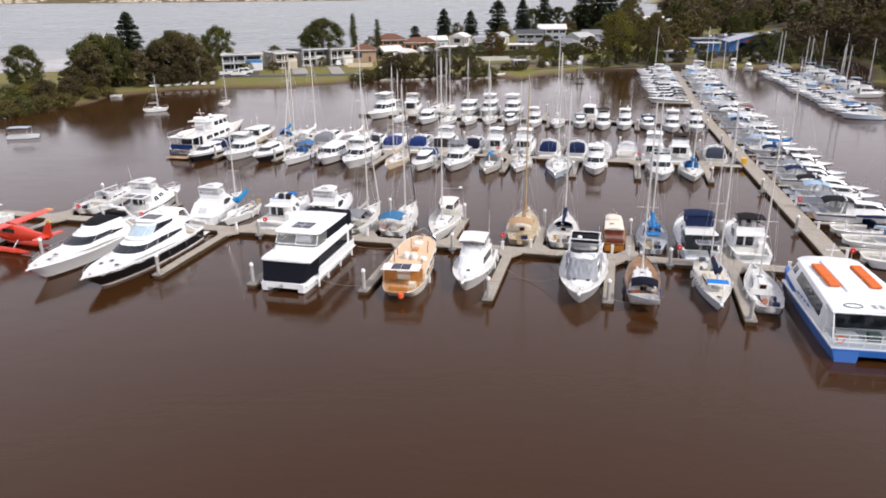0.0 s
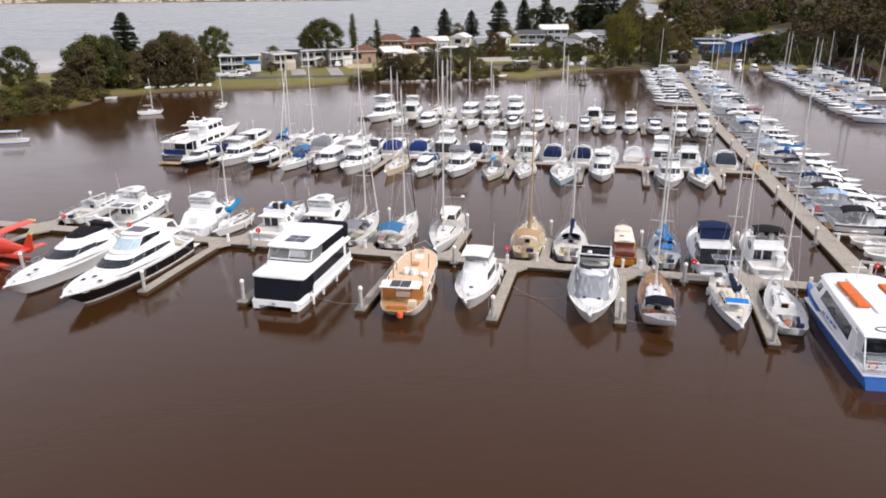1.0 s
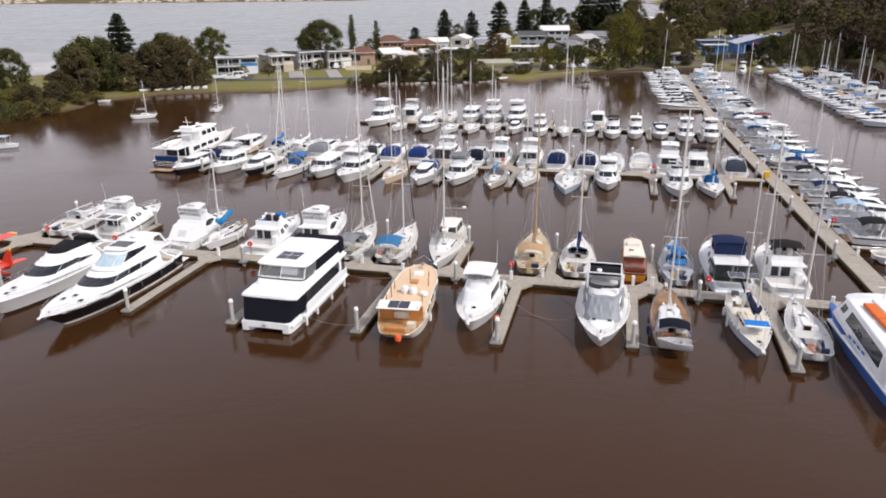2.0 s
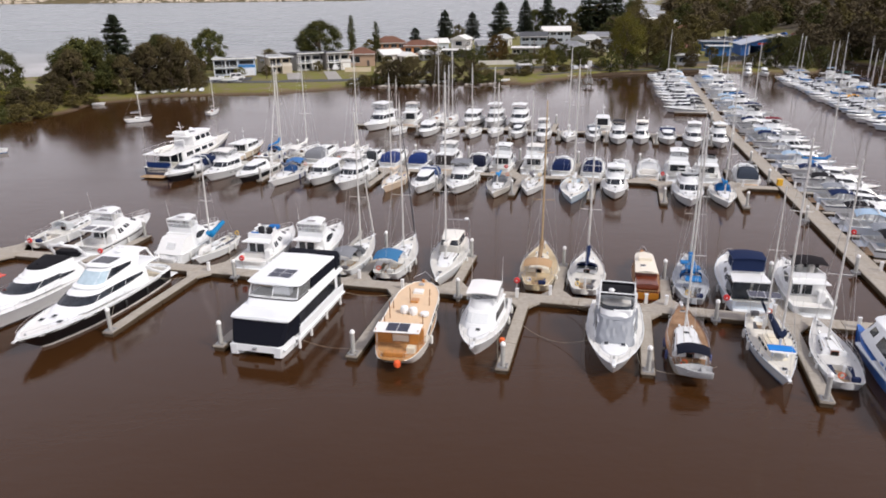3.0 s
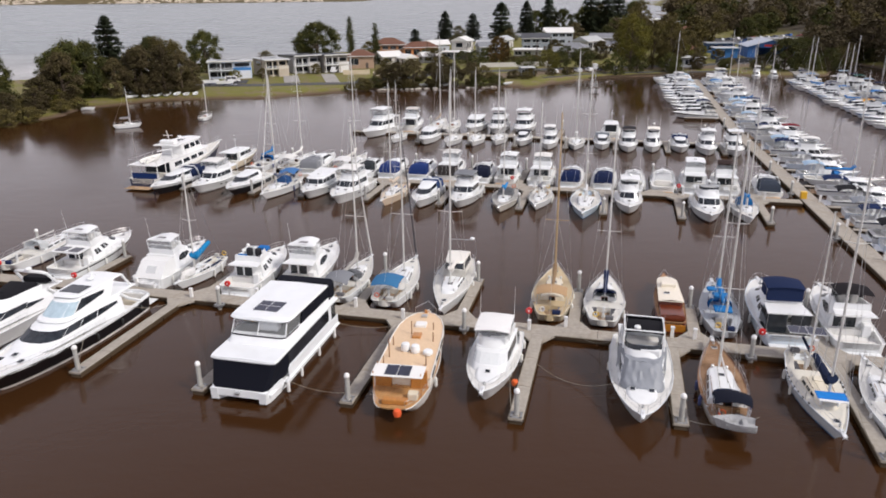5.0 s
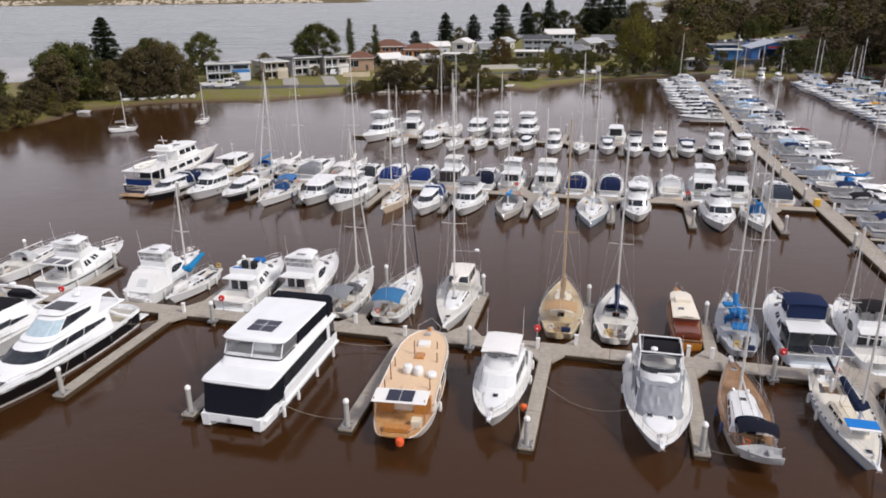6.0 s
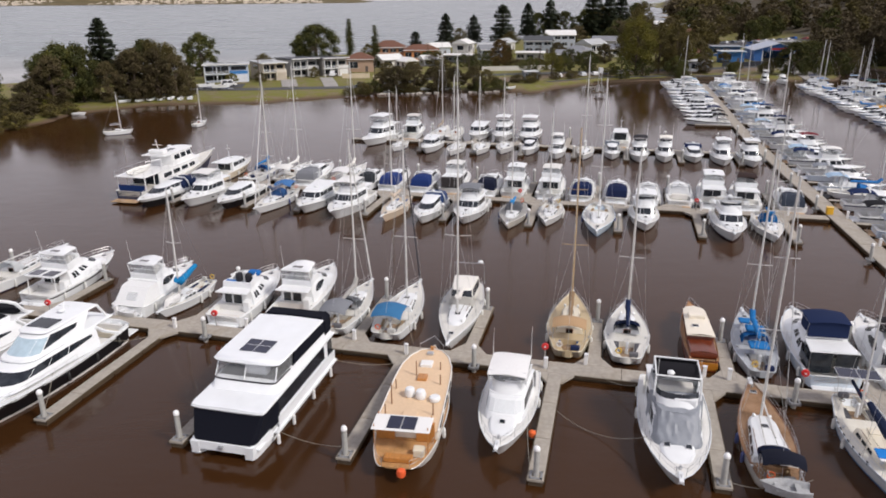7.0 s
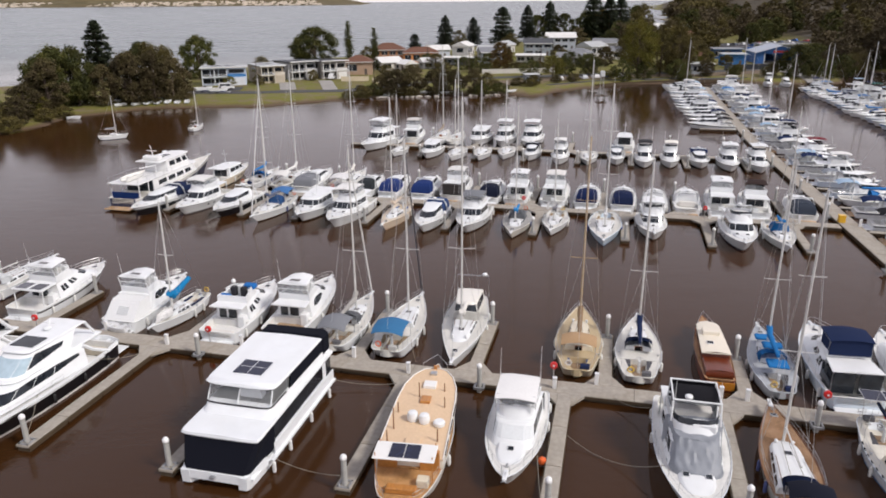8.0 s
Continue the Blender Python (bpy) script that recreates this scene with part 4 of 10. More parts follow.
        part("rear_curtain", boxed(xb + 0.01 * L, xb + 0.012 * L, -B * 0.34, B * 0.34, zr + 0.62, zt - 0.06), glass_clear(), root)
        for z in (zr + 0.62, zr + 1.1):
            part("curtain_rail", tubes([[(xb, -B * 0.34, z), (xb, B * 0.34, z)]], 0.03, 5), g, root)
        aerials(root, [(-0.2 * L, B * 0.33, zt, 2.2, 0.3)])
    elif bridge == "bimini":
        canopy(root, "bimini", xb - 0.02 * L, -0.04 * L, B * 0.70, zt, top_col, 0.14, 0.16, posts=True, zb=zr + 0.6)
        part("bridge_screen", paned(c1, [p + Vector((-0.2, 0, 0.45)) for p in c1], 3.6, 12.4, 0, 1, off=0.0), glass_clear(), root)
        part("bridge_curtain", boxed(-0.10 * L, -0.09 * L, -B * 0.30, B * 0.30, zr + 0.62, zt - 0.05), canvas(top_col), root)
        bm = bmesh.new()
        tube(bm, [(0.14 * L + 0.0 * k, 0.35 * math.cos(a), zr - 0.2 + 0.35 * math.sin(a)) for k, a in enumerate([3.1416 * k / 8 for k in range(9)])], 0.03, 5)
        part("lamp_hoop", bm, steel(), root)
    else:
        part("bridge_screen", paned(c1, [p + Vector((-0.15, 0, 0.30)) for p in c1], 4.0, 12.0, 0, 1, off=0.0), g, root)
        part("helm_cover", boxed(-0.055 * L, 0.01 * L, -B * 0.30, -B * 0.02, zr + 0.55, zr + 0.98, 0.1), canvas((0.02, 0.14, 0.42)), root, "blue canvas helm cover")
        part("bridge_cover", boxed(-0.22 * L, -0.19 * L, B * 0.05, B * 0.30, zr + 0.1, zr + 0.7, 0.1), canvas((0.02, 0.14, 0.42)), root, "blue canvas seat cover")
        part("roof_hatch", boxed(0.055 * L, 0.11 * L, -0.4, 0.4, zr - 0.02, zr + 0.05, 0.02, None), surface("smoked_hatch", (0.10, 0.09, 0.09), 0.3), root)
    if dinghy:
        dg = part("dinghy_hull", hull_of_dinghy(2.7, 1.3), rubber((0.70, 0.71, 0.72)), root, "pale grey dinghy on the swim platform", smooth=True)
        dg.matrix_basis = pose(-0.5 * L - 0.45, 0, 0.45, 0, 0, 90)
    hatch(root, 0.38 * L, 0, H.zdeck(0.38 * L) + 0.04, 0.5, 0.5, -4)
    rail(root, H, 0.45, 0.985, 0.62, posts=6)
    anchor_gear(root, H)
    fenders(root, H, [(0.15, 1), (0.4, 1), (0.15, -1), (0.42, -1)])
    return root, H


def hull_of_dinghy(L=3.2, B=1.5):
    """A small open boat with round tubes or gunwales."""
    H = Hull(L, B, 0.62, 0.5, 0.8, 2.0, 0.6, 0.4)
    bm = bmesh.new()
    st = H.stations(8)
    for sd in (1, -1):
        rows = [[bm.verts.new((p.x, sd * p.y * k, z)) for (p, k, z) in ((H.point(s, 0), 0.7, -0.1), (H.point(s, 0), 1, 0.08), (H.point(s, 1), 1, H.point(s, 1).z), (H.point(s, 1), 0.82, H.point(s, 1).z), (H.point(s, 0), 0.7, 0.14), (H.point(s, 0), 0, 0.12))] for s in st]
        for a, b in zip(rows, rows[1:]):
            for k in range(5):
                bm.faces.new((a[k], b[k], b[k + 1], a[k + 1]))
        bm.faces.new(rows[0])
    for x in (-0.9, 0.2):
        box(bm, x, x + 0.3, -B * 0.38, B * 0.38, 0.32, 0.37)
    return bm


# ---- plan of the marina ----
# A frame of its own: u runs along the jetties, v away from the camera's start.
U0, V_TURN = Vector((9.335, 70.137, 0)), -15.2
PLAN = pose(U0.x, U0.y, 0, 0, 0, V_TURN)


def berth(u, v, ang=0.0, z=0.0):
    """The pose of a thing at (u, v) that points along ang: 0 down the jetty, 90 away from the camera."""
    return PLAN @ pose(u, v, z, 0, 0, ang)


# ---- water and land ----
def disc(radius, rings, segs, z):
    bm = bmesh.new()
    c = bm.verts.new((0, 0, z))
    prev = None
    for i in range(1, rings + 1):
        r = radius * (i / rings) ** 2.2
        cur = [bm.verts.new((r * math.cos(6.28319 * k / segs), 120 + r * math.sin(6.28319 * k / segs), z)) for k in range(segs)]
        for k in range(segs):
            if prev:
                bm.faces.new((prev[k], cur[k], cur[(k + 1) % segs], prev[(k + 1) % segs]))
            else:
                bm.faces.new((c, cur[k], cur[(k + 1) % segs]))
        prev = cur
    c.co.y = 120
    return bm


water = part("water", disc(30000, 20, 64, 0.0), water_mat())
tagged(water, "brown muddy harbour water with small ripples", "water", kind="structure")

SHORE = [(-400, 126), (-140, 159), (-103, 175), (-96, 179), (-94, 187), (-90, 196), (-89, 207), (-83, 214), (-77, 220), (-66, 224), (-43, 225), (-37, 231), (-23, 234), (-16, 240), (3, 243), (26, 244), (34, 239), (42, 251), (56, 261), (75, 270), (106, 273), (116, 265), (135, 262), (143, 268), (151, 288), (172, 306), (170, 278), (155, 246), (134, 214), (140, 182), (200, 148), (500, 62), (1500, 105), (1500, 2775), (860, 2600), (430, 1300), (236, 730), (190, 690), (140, 660), (85, 554), (52, 479), (-8, 431), (-36, 396), (-60, 367), (-84, 329), (-108, 299), (-135, 278), (-170, 265), (-240, 255), (-420, 276)]


def land_height(P):
    """Height of the ground at points P: a bank at the shore, flat behind it, a wooded hill in the east."""
    poly = np.array(SHORE, float)
    a, b = poly, np.roll(poly, -1, 0)
    d = np.full(len(P), 1e9)
    inside = np.zeros(len(P), bool)
    for p, q in zip(a, b):
        e = q - p
        t = np.clip(((P - p) @ e) / (e @ e), 0, 1)
        d = np.minimum(d, np.linalg.norm(P - p - t[:, None] * e, axis=1))
        cond = (p[1] > P[:, 1]) != (q[1] > P[:, 1])
        with np.errstate(divide="ignore", invalid="ignore"):
            xi = p[0] + (P[:, 1] - p[1]) * e[0] / e[1]
        inside ^= cond & (P[:, 0] < xi)
    sd = np.where(inside, d, -d)
    wob = 0.9 * np.sin(P[:, 0] * 0.31) * np.cos(P[:, 1] * 0.27) + 0.6 * np.sin(P[:, 0] * 0.83 + P[:, 1] * 0.6)
    sd = sd + wob
    z = np.where(sd < 0, np.maximum(-1.2, sd * 0.4), 1.1 * (1 - np.exp(-np.maximum(sd, 0) / 2.2)))
    z += np.where(sd > 0, 0.10 * np.sin(P[:, 0] * 0.11) + 0.08 * np.sin(P[:, 1] * 0.17), 0)
    hill = np.clip((P[:, 0] - 0.22 * (P[:, 1] - 276) - 165) / 160, 0, 1)
    hill = hill * hill * (3 - 2 * hill)
    z += np.where(sd > 8, 34 * hill * np.clip((sd - 8) / 60, 0, 1), 0)
    return z


def ground_z(x, y):
    return float(land_height(np.array([[x, y]], float))[0])


def axis(stops):
    out = []
    for (a, b, s) in stops:
        out += list(np.arange(a, b, s))
    return np.array(out + [stops[-1][1]])


def grass_mat():
    m, n, l, b = shader("grass")
    v = coords(n, l)
    a = ramp(n, l, noise_tex(n, l, 0.09, 5, v), 0.35, 0.65)
    g = ramp(n, l, noise_tex(n, l, 1.6, 4, v), 0.3, 0.7)
    c = mix_rgb(n, l, a, (0.150, 0.150, 0.014), (0.175, 0.145, 0.034))
    c = mix_rgb(n, l, g, c, (0.115, 0.122, 0.014))
    c = mix_rgb(n, l, ramp(n, l, noise_tex(n, l, 0.25, 5, v), 0.50, 0.66), c, (0.17, 0.125, 0.080))
    geo = n.new("ShaderNodeNewGeometry")
    sep = n.new("ShaderNodeSeparateXYZ")
    l.new(geo.outputs["Position"], sep.inputs[0])
    mud = n.new("ShaderNodeMapRange")
    mud.inputs[1].default_value, mud.inputs[2].default_value, mud.inputs[3].default_value, mud.inputs[4].default_value = 0.25, 0.7, 1, 0
    l.new(sep.outputs[2], mud.inputs[0])
    c = mix_rgb(n, l, mud.outputs[0], c, (0.10, 0.065, 0.038))
    litter = n.new("ShaderNodeMapRange")
    litter.inputs[1].default_value, litter.inputs[2].default_value = 1.8, 4.0
    l.new(sep.outputs[2], litter.inputs[0])
    l.new(mix_rgb(n, l, litter.outputs[0], c, (0.055, 0.042, 0.022)), b.inputs["Base Color"])
    b.inputs["Roughness"].default_value = 0.95
    bump(n, l, b, noise_tex(n, l, 5, 3, v), 0.6, 0.15)
    return m


def build_ground():
    xs = axis([(-420, -180, 24), (-180, 200, 4), (200, 500, 20), (500, 1500, 125)])
    ys = axis([(60, 150, 15), (150, 340, 4), (340, 700, 20), (700, 2600, 190)])
    X, Y = np.meshgrid(xs, ys, indexing="ij")
    P = np.stack([X.ravel(), Y.ravel()], 1)
    Z = land_height(P)
    nx, ny = len(xs), len(ys)
    idx = np.arange(nx * ny).reshape(nx, ny)
    q = np.stack([idx[:-1, :-1], idx[1:, :-1], idx[1:, 1:], idx[:-1, 1:]], -1).reshape(-1, 4)
    q = q[(Z[q] > -1.0).any(1)]
    me = bpy.data.meshes.new("ground")
    me.from_pydata(np.column_stack([P, Z]).tolist(), [], q.tolist())
    me.polygons.foreach_set("use_smooth", [True] * len(me.polygons))
    me.materials.append(grass_mat())
    return tagged(new("ground", me), "low grassy shore with muddy bank", "ground", kind="structure")


build_ground()


def strip(name, pts, w, lift, mat, label, kind="structure"):
    """A road or path laid on the ground along a line."""
    bm = bmesh.new()
    pts = [Vector((*p, 0)) for p in pts]
    fine = []
    for a, b in zip(pts, pts[1:]):
        k = max(1, int((b - a).length / 4))
        fine += [a.lerp(b, i / k) for i in range(k)]
    fine.append(pts[-1])
    prev = None
    for i, p in enumerate(fine):
        d = (fine[min(i + 1, len(fine) - 1)] - fine[max(i - 1, 0)]).normalized()
        s = Vector((-d.y, d.x, 0)) * w / 2
        row = [bm.verts.new((q.x, q.y, max(ground_z(q.x, q.y), 0.5) + lift)) for q in (p + s, p + s * 0.5, p, p - s * 0.5, p - s)]
        skirt = [bm.verts.new(row[0].co - Vector((0, 0, 0.5))), bm.verts.new(row[-1].co - Vector((0, 0, 0.5)))]
        row = [skirt[0]] + row + [skirt[1]]
        if prev:
            for k in range(6):
                bm.faces.new((prev[k], row[k], row[k + 1], prev[k + 1]))
        prev = row
    return tagged(part(name, bm, mat), label, name.split("_")[0], kind=kind)


ASPHALT = surface("asphalt", (0.10, 0.10, 0.105), 0.9, 3, 0.15, 0.3, 0.3, tint=(0.5, 0.5, 0.5))
CONCRETE_PATH = surface("concrete_path", (0.36, 0.35, 0.33), 0.9, 4, 0.1, 0.5, 0.3)
strip("road", [(-75, 250), (-50, 247), (-25, 250), (-8, 261), (10, 278), (40, 287), (80, 292), (140, 303)], 6.0, 0.10, ASPHALT, "grey asphalt waterfront road")
strip("driveway", [(-42, 252), (-46, 272)], 5.0, 0.13, CONCRETE_PATH, "pale concrete driveway up to a garage")
strip("driveway", [(-29, 252), (-34, 278)], 4.5, 0.13, CONCRETE_PATH, "pale concrete driveway between lawns")
strip("driveway", [(-60, 252), (-61, 261)], 6.0, 0.13, ASPHALT, "dark driveway before a white house")
strip("yard", [(22, 262), (40, 276), (70, 284), (100, 288), (130, 295)], 12.0, 0.06, surface("gravel", (0.20, 0.155, 0.11), 0.95, 2, 0.2, 0.15, 0.5, tint=(0.4, 0.42, 0.3)), "brown gravel yard beside the waterfront road")
strip("slipway", [(146, 322), (137, 296), (131, 262)], 8.0, 0.09, CONCRETE_PATH, "grey concrete slipway from the boat shed to the water")
strip("pavement", [(40, 260), (60, 270), (85, 275), (112, 276)], 1.6, 0.12, ASPHALT, "dark waterfront path")

# ---- jetties ----
CONC = surface("jetty_concrete", (0.41, 0.375, 0.325), 0.85, 2.5, 0.12, 0.35, 0.45, bump_amt=0.02, tint=(0.42, 0.38, 0.30))
WALE = surface("jetty_timber", (0.10, 0.075, 0.05), 0.9, 4, 0.2, 0.6, 0.4, stretch=(0.3, 2, 2))
PILE_GREY = surface("pile_sleeve", (0.42, 0.42, 0.40), 0.7, 3, 0.12, 0.8, 0.5, tint=(0.35, 0.30, 0.22))
PILE_CAP = gelcoat((0.82, 0.82, 0.82))
SLABS = {}


def slab_mesh(lx, ly):
    """One pontoon: a concrete deck slab on a darker float, with worn edges."""
    key = (round(lx, 2), round(ly, 2))
    if key in SLABS:
        return SLABS[key]
    bm = bmesh.new()
    me = bpy.data.meshes.new("pontoon")
    box(bm, -lx / 2 + 0.012, lx / 2 - 0.012, -ly / 2, ly / 2, 0.30, 0.50, 0.025)
    top = set(bm.faces)
    box(bm, -lx / 2 + 0.06, lx / 2 - 0.06, -ly / 2 + 0.06, ly / 2 - 0.06, -0.5, 0.30)
    for sd in (1, -1):
        box(bm, -lx / 2, lx / 2, min(sd * ly / 2, sd * (ly / 2 + 0.07)), max(sd * ly / 2, sd * (ly / 2 + 0.07)), 0.24, 0.44)
    for f in bm.faces:
        f.material_index = 0 if f in top else 1
    bm.to_mesh(me)
    bm.free()
    for mt in (CONC, WALE, WALE):
        me.materials.append(mt)
    SLABS[key] = me
    return me


def jetty(name, u0, v0, u1, v1, w, unit, label):
    """A row of floating pontoons from one point of the plan to another."""
    root = thing(name, Matrix(), label, "jetty", kind="structure")
    d = Vector((u1 - u0, v1 - v0, 0))
    n = max(1, round(d.length / unit))
    ang = math.degrees(math.atan2(d.y, d.x))
    for i in range(n):
        c = Vector((u0, v0, 0)) + d * ((i + 0.5) / n)
        ob = new("pontoon", slab_mesh(d.length / n, w))
        ob.parent = root
        ob.matrix_basis = berth(c.x, c.y, ang, 0.012 * math.sin(i * 2.3 + u0))
    return root


def pile(u, v, h=2.3, cap=True, collar=True):
    root = thing("mooring_pile", berth(u, v), "grey mooring pile with a white domed cap" if cap else "grey mooring pile beside the jetty", "pile", "mooring piles")
    part("post", lathe(bmesh.new(), [(0.18, -1.5), (0.18, h * 0.55), (0.175, h)], 12), PILE_GREY, root, smooth=True)
    if cap:
        part("cap", lathe(bmesh.new(), [(0.20, h - 0.02), (0.215, h + 0.05), (0.18, h + 0.18), (0.1, h + 0.27), (0.02, h + 0.30)], 12), PILE_CAP, root, smooth=True)
    if collar:
        bm = bmesh.new()
        for sx, sy in ((1, 0), (-1, 0), (0, 1), (0, -1)):
            box(bm, sx * 0.33 - (0.07 if sx else 0.40), sx * 0.33 + (0.07 if sx else 0.40), sy * 0.33 - (0.07 if sy else 0.40), sy * 0.33 + (0.07 if sy else 0.40), 0.36, 0.56, 0.015)
        part("pile_guide", bm, surface("galvanised", (0.40, 0.41, 0.42), 0.5, 6, 0.15, 1, 0.3, metal=0.5), root)


def finger(u, v0, v1, w=1.0, pile_at_end=True, gusset=True, side=1):
    root = jetty("finger_jetty", u, v0, u, v1, w, 4.0, "grey concrete finger jetty between berths")
    tagged(root, group="finger jetties")
    if gusset:
        sgn = 1 if v1 > v0 else -1
        for sd in (1, -1):
            bm = bmesh.new()
            tri = [(sd * w / 2, 0), (sd * (w / 2 + 1.0), 0), (sd * w / 2, sgn * 1.5)]
            a = [bm.verts.new((x, y, 0.30)) for x, y in tri]
            b = [bm.verts.new((x, y, 0.497)) for x, y in tri]
            bm.faces.new(a)
            bm.faces.new(b)
            for k in range(3):
                bm.faces.new((a[k], a[(k + 1) % 3], b[(k + 1) % 3], b[k]))
            g = part("gusset", bm, CONC, root)
            g.matrix_basis = berth(u, v0)
    if pile_at_end:
        pile(u + (0.0), v1 + (0.45 if v1 < v0 else -0.45), 2.3)
    return root


# main jetty, its two followers and the long walkway


def wu(v):
    """The walkway's middle line: its u at v."""
    return 34.5 - 0.051 * min(v, 105) - 0.002 * max(v - 105, 0)


jetty("jetty_1", -68, 1.34, 33, 1.34, 1.8, 5.5, "long grey concrete floating jetty")
jetty("jetty_2", -61.5, 48.8, 30.6, 48.8, 1.8, 5.5, "long grey concrete floating jetty")
jetty("jetty_3", -49, 88.3, 28.6, 88.3, 1.8, 5.5, "long grey concrete floating jetty")
jetty("walkway", wu(-4), -4.0, wu(105), 105, 2.3, 6.0, "wide grey concrete floating walkway")
jetty("walkway", wu(105), 105.0, wu(199), 199, 2.3, 6.0, "wide grey concrete floating walkway")
jetty("east_walkway", 70, 92.0, 66, 205, 2.2, 6.0, "grey floating walkway behind moored boats")
for u, tip in ((-58.4, -13.4), (-49.5, -12.3), (-34.0, -14.0), (-23.3, -14.2), (-12.0, -13.4), (0.0, -12.8), (10.9, -11.0), (23.0, -12.4)):
    finger(u, 0.44, tip)
for u, tip in ((-59.0, 11.0), (-46.8, 10.0), (-32.4, 11.5), (-17.1, 12.0), (-7.2, 11.6), (2.8, 11.1), (12.9, 9.4), (23.0, 11.0)):
    finger(u, 2.24, tip)
for u in (-57.5, -46.2, -38.4, -28.6, -17.9, -6.8, 4.3, 14.2, 24.8):
    finger(u, 47.8, 37.4)
for u in (-49.7, -40.5, -27.2, -17.6, -8.6, 1.2, 11.2, 24.9):
    finger(u, 49.8, 60.0)
for u in (-32.5, -22.4, -13.5, -3.9, 5.3, 14.6, 24.4):
    finger(u, 87.4, 79.0, 1.0)
    finger(u - 2, 89.2, 98.0, 1.0)
for k, v in enumerate((9.5, 19, 27.5, 37, 47, 58, 68.5, 80, 92, 101.5, 112, 122, 133, 144, 156, 168)):
    r = jetty("finger_jetty", wu(v) + 1.3, v, wu(v) + 9.2, v - 0.4, 0.9, 4.0, "narrow concrete finger jetty between berths")
    tagged(r, group="finger jetties")
    if k % 2 == 0:
        pile(wu(v) + 8.8, v, 2.2)
for v in (119, 130, 142, 154, 166, 178):
    tagged(jetty("finger_jetty", wu(v) - 1.3, v, wu(v) - 9.0, v, 0.9, 4.5, "narrow concrete finger jetty between berths"), group="finger jetties")
for u, v in ((-29.7, 0.05), (-6.3, 0.1), (16.9, 0.1)):
    pile(u, v, 2.1)
for v in (15, 33, 53, 66, 83, 108):
    pile(wu(v) - 1.75, v, 2.1)

# ---- boats in their berths ----


def bow_south(u, bow_v, L, turn=0.0):
    return berth(u, bow_v + L / 2, -90 + turn)


def bow_north(u, stern_v, L, turn=0.0):
    return berth(u, stern_v + L / 2, 90 + turn)


# north side of the first jetty, sterns towards it
yacht("sailing_yacht", bow_north(-57.0, 3.2, 13.0), "long white sailing yacht with white deckhouse by the jetty", 13.0, 3.7, boot=NAVY, boom_cover=None, mast=0.6, spreaders=1, coach_len=(-0.12, 0.3), dodger=WHITE)
convertible("motor_yacht", bow_north(-49.7, 3.2, 11.4), "white motor yacht with black hull stripes and roofed after deck", 11.4, 4.3, "hard", "awning", "squares", stripe=BLACK)
convertible("flybridge_cruiser", bow_north(-39.4, 3.0, 10.6), "white flybridge cruiser with clear bridge curtains and covered cockpit", 10.6, 4.0, "hard", "sloped", "oval", boot=WHITE, dinghy=True)
_n4, _h4 = yacht("sailing_yacht", bow_south(-35.8, 2.5, 8.6), "small white sailing yacht with bright blue sail cover", 8.6, 2.6, boom_cover=(0.012, 0.19, 0.42), boot=BLACK, wheel=False, mast=10.2, spreaders=1, boom_rise=0.9, cover_r=0.36)
part("foredeck_dinghy", hull_of_dinghy(2.2, 1.1), rubber((0.74, 0.74, 0.73)), _n4, "white dinghy upturned on the foredeck", smooth=True).matrix_basis = pose(2.5, 0, 1.72, 180, 0, 0)
convertible("flybridge_cruiser", bow_north(-29.6, 2.9, 10.8), "white flybridge cruiser with blue bridge covers", 10.8, 4.0, "open", "open", "squares", boot=GREY)
convertible("sport_cruiser", bow_north(-24.4, 4.2, 11.8), "white flybridge sport cruiser with open teak cockpit", 11.8, 4.1, "hard", "open", "oval", deck=teak((0.40, 0.27, 0.16)))
yacht("sailing_yacht", bow_north(-19.4, 3.0, 10.9), "white sailing yacht with grey canvas over its cockpit", 10.9, 3.4, boom_cover=(0.35, 0.34, 0.32), dodger=GREY, bimini=GREY, bimini_x=(-0.47, -0.22), boot=BLACK, jib=(0.7, 0.7, 0.68))
yacht("sailing_yacht", bow_north(-14.6, 3.0, 11.6), "white sailing yacht with blue bimini and spray hood", 11.6, 3.7, boom_cover=None, dodger=None, bimini=(0.045, 0.16, 0.32), bimini_x=(-0.46, -0.22), boot=NAVY, jib=(0.06, 0.06, 0.07))
_r, _h = yacht("sailing_yacht", bow_south(-9.3, 1.7, 14.0, 4), "white sailing yacht with a raised wheelhouse, lying bow to the jetty", 14.0, 3.8, boom_cover=(0.72, 0.70, 0.66), boot=WHITE, dodger=(0.7, 0.69, 0.65))
_p0 = ring(-4.6, -0.6, 2.6, 1.35, 0.8, 2.2, e=0.7)
_p1 = ring(-4.6, -1.3, 2.3, 2.75, 0.6, 1.9, e=0.7)
part("wheelhouse", tier(_p0, _p1, 0.08, 0.05), gelcoat((0.78, 0.76, 0.70)), _r, smooth=True)
for _a, _b in ((0.5, 2.2), (2.4, 4.4), (5.2, 7.9), (8.1, 10.8), (11.6, 13.6), (13.8, 15.5)):
    part("wheelhouse_window", paned(_p0, _p1, _a, _b, 0.42, 0.88), glass_dark(), _r)
part("stern_arch", tubes([[(-6.4, 1.5, 1.2), (-6.5, 1.45, 3.3), (-6.5, -1.45, 3.3), (-6.4, -1.5, 1.2)]], 0.04, 6), steel(), _r)
radar(_r, -6.5, 1.1, 3.35, 0.25)
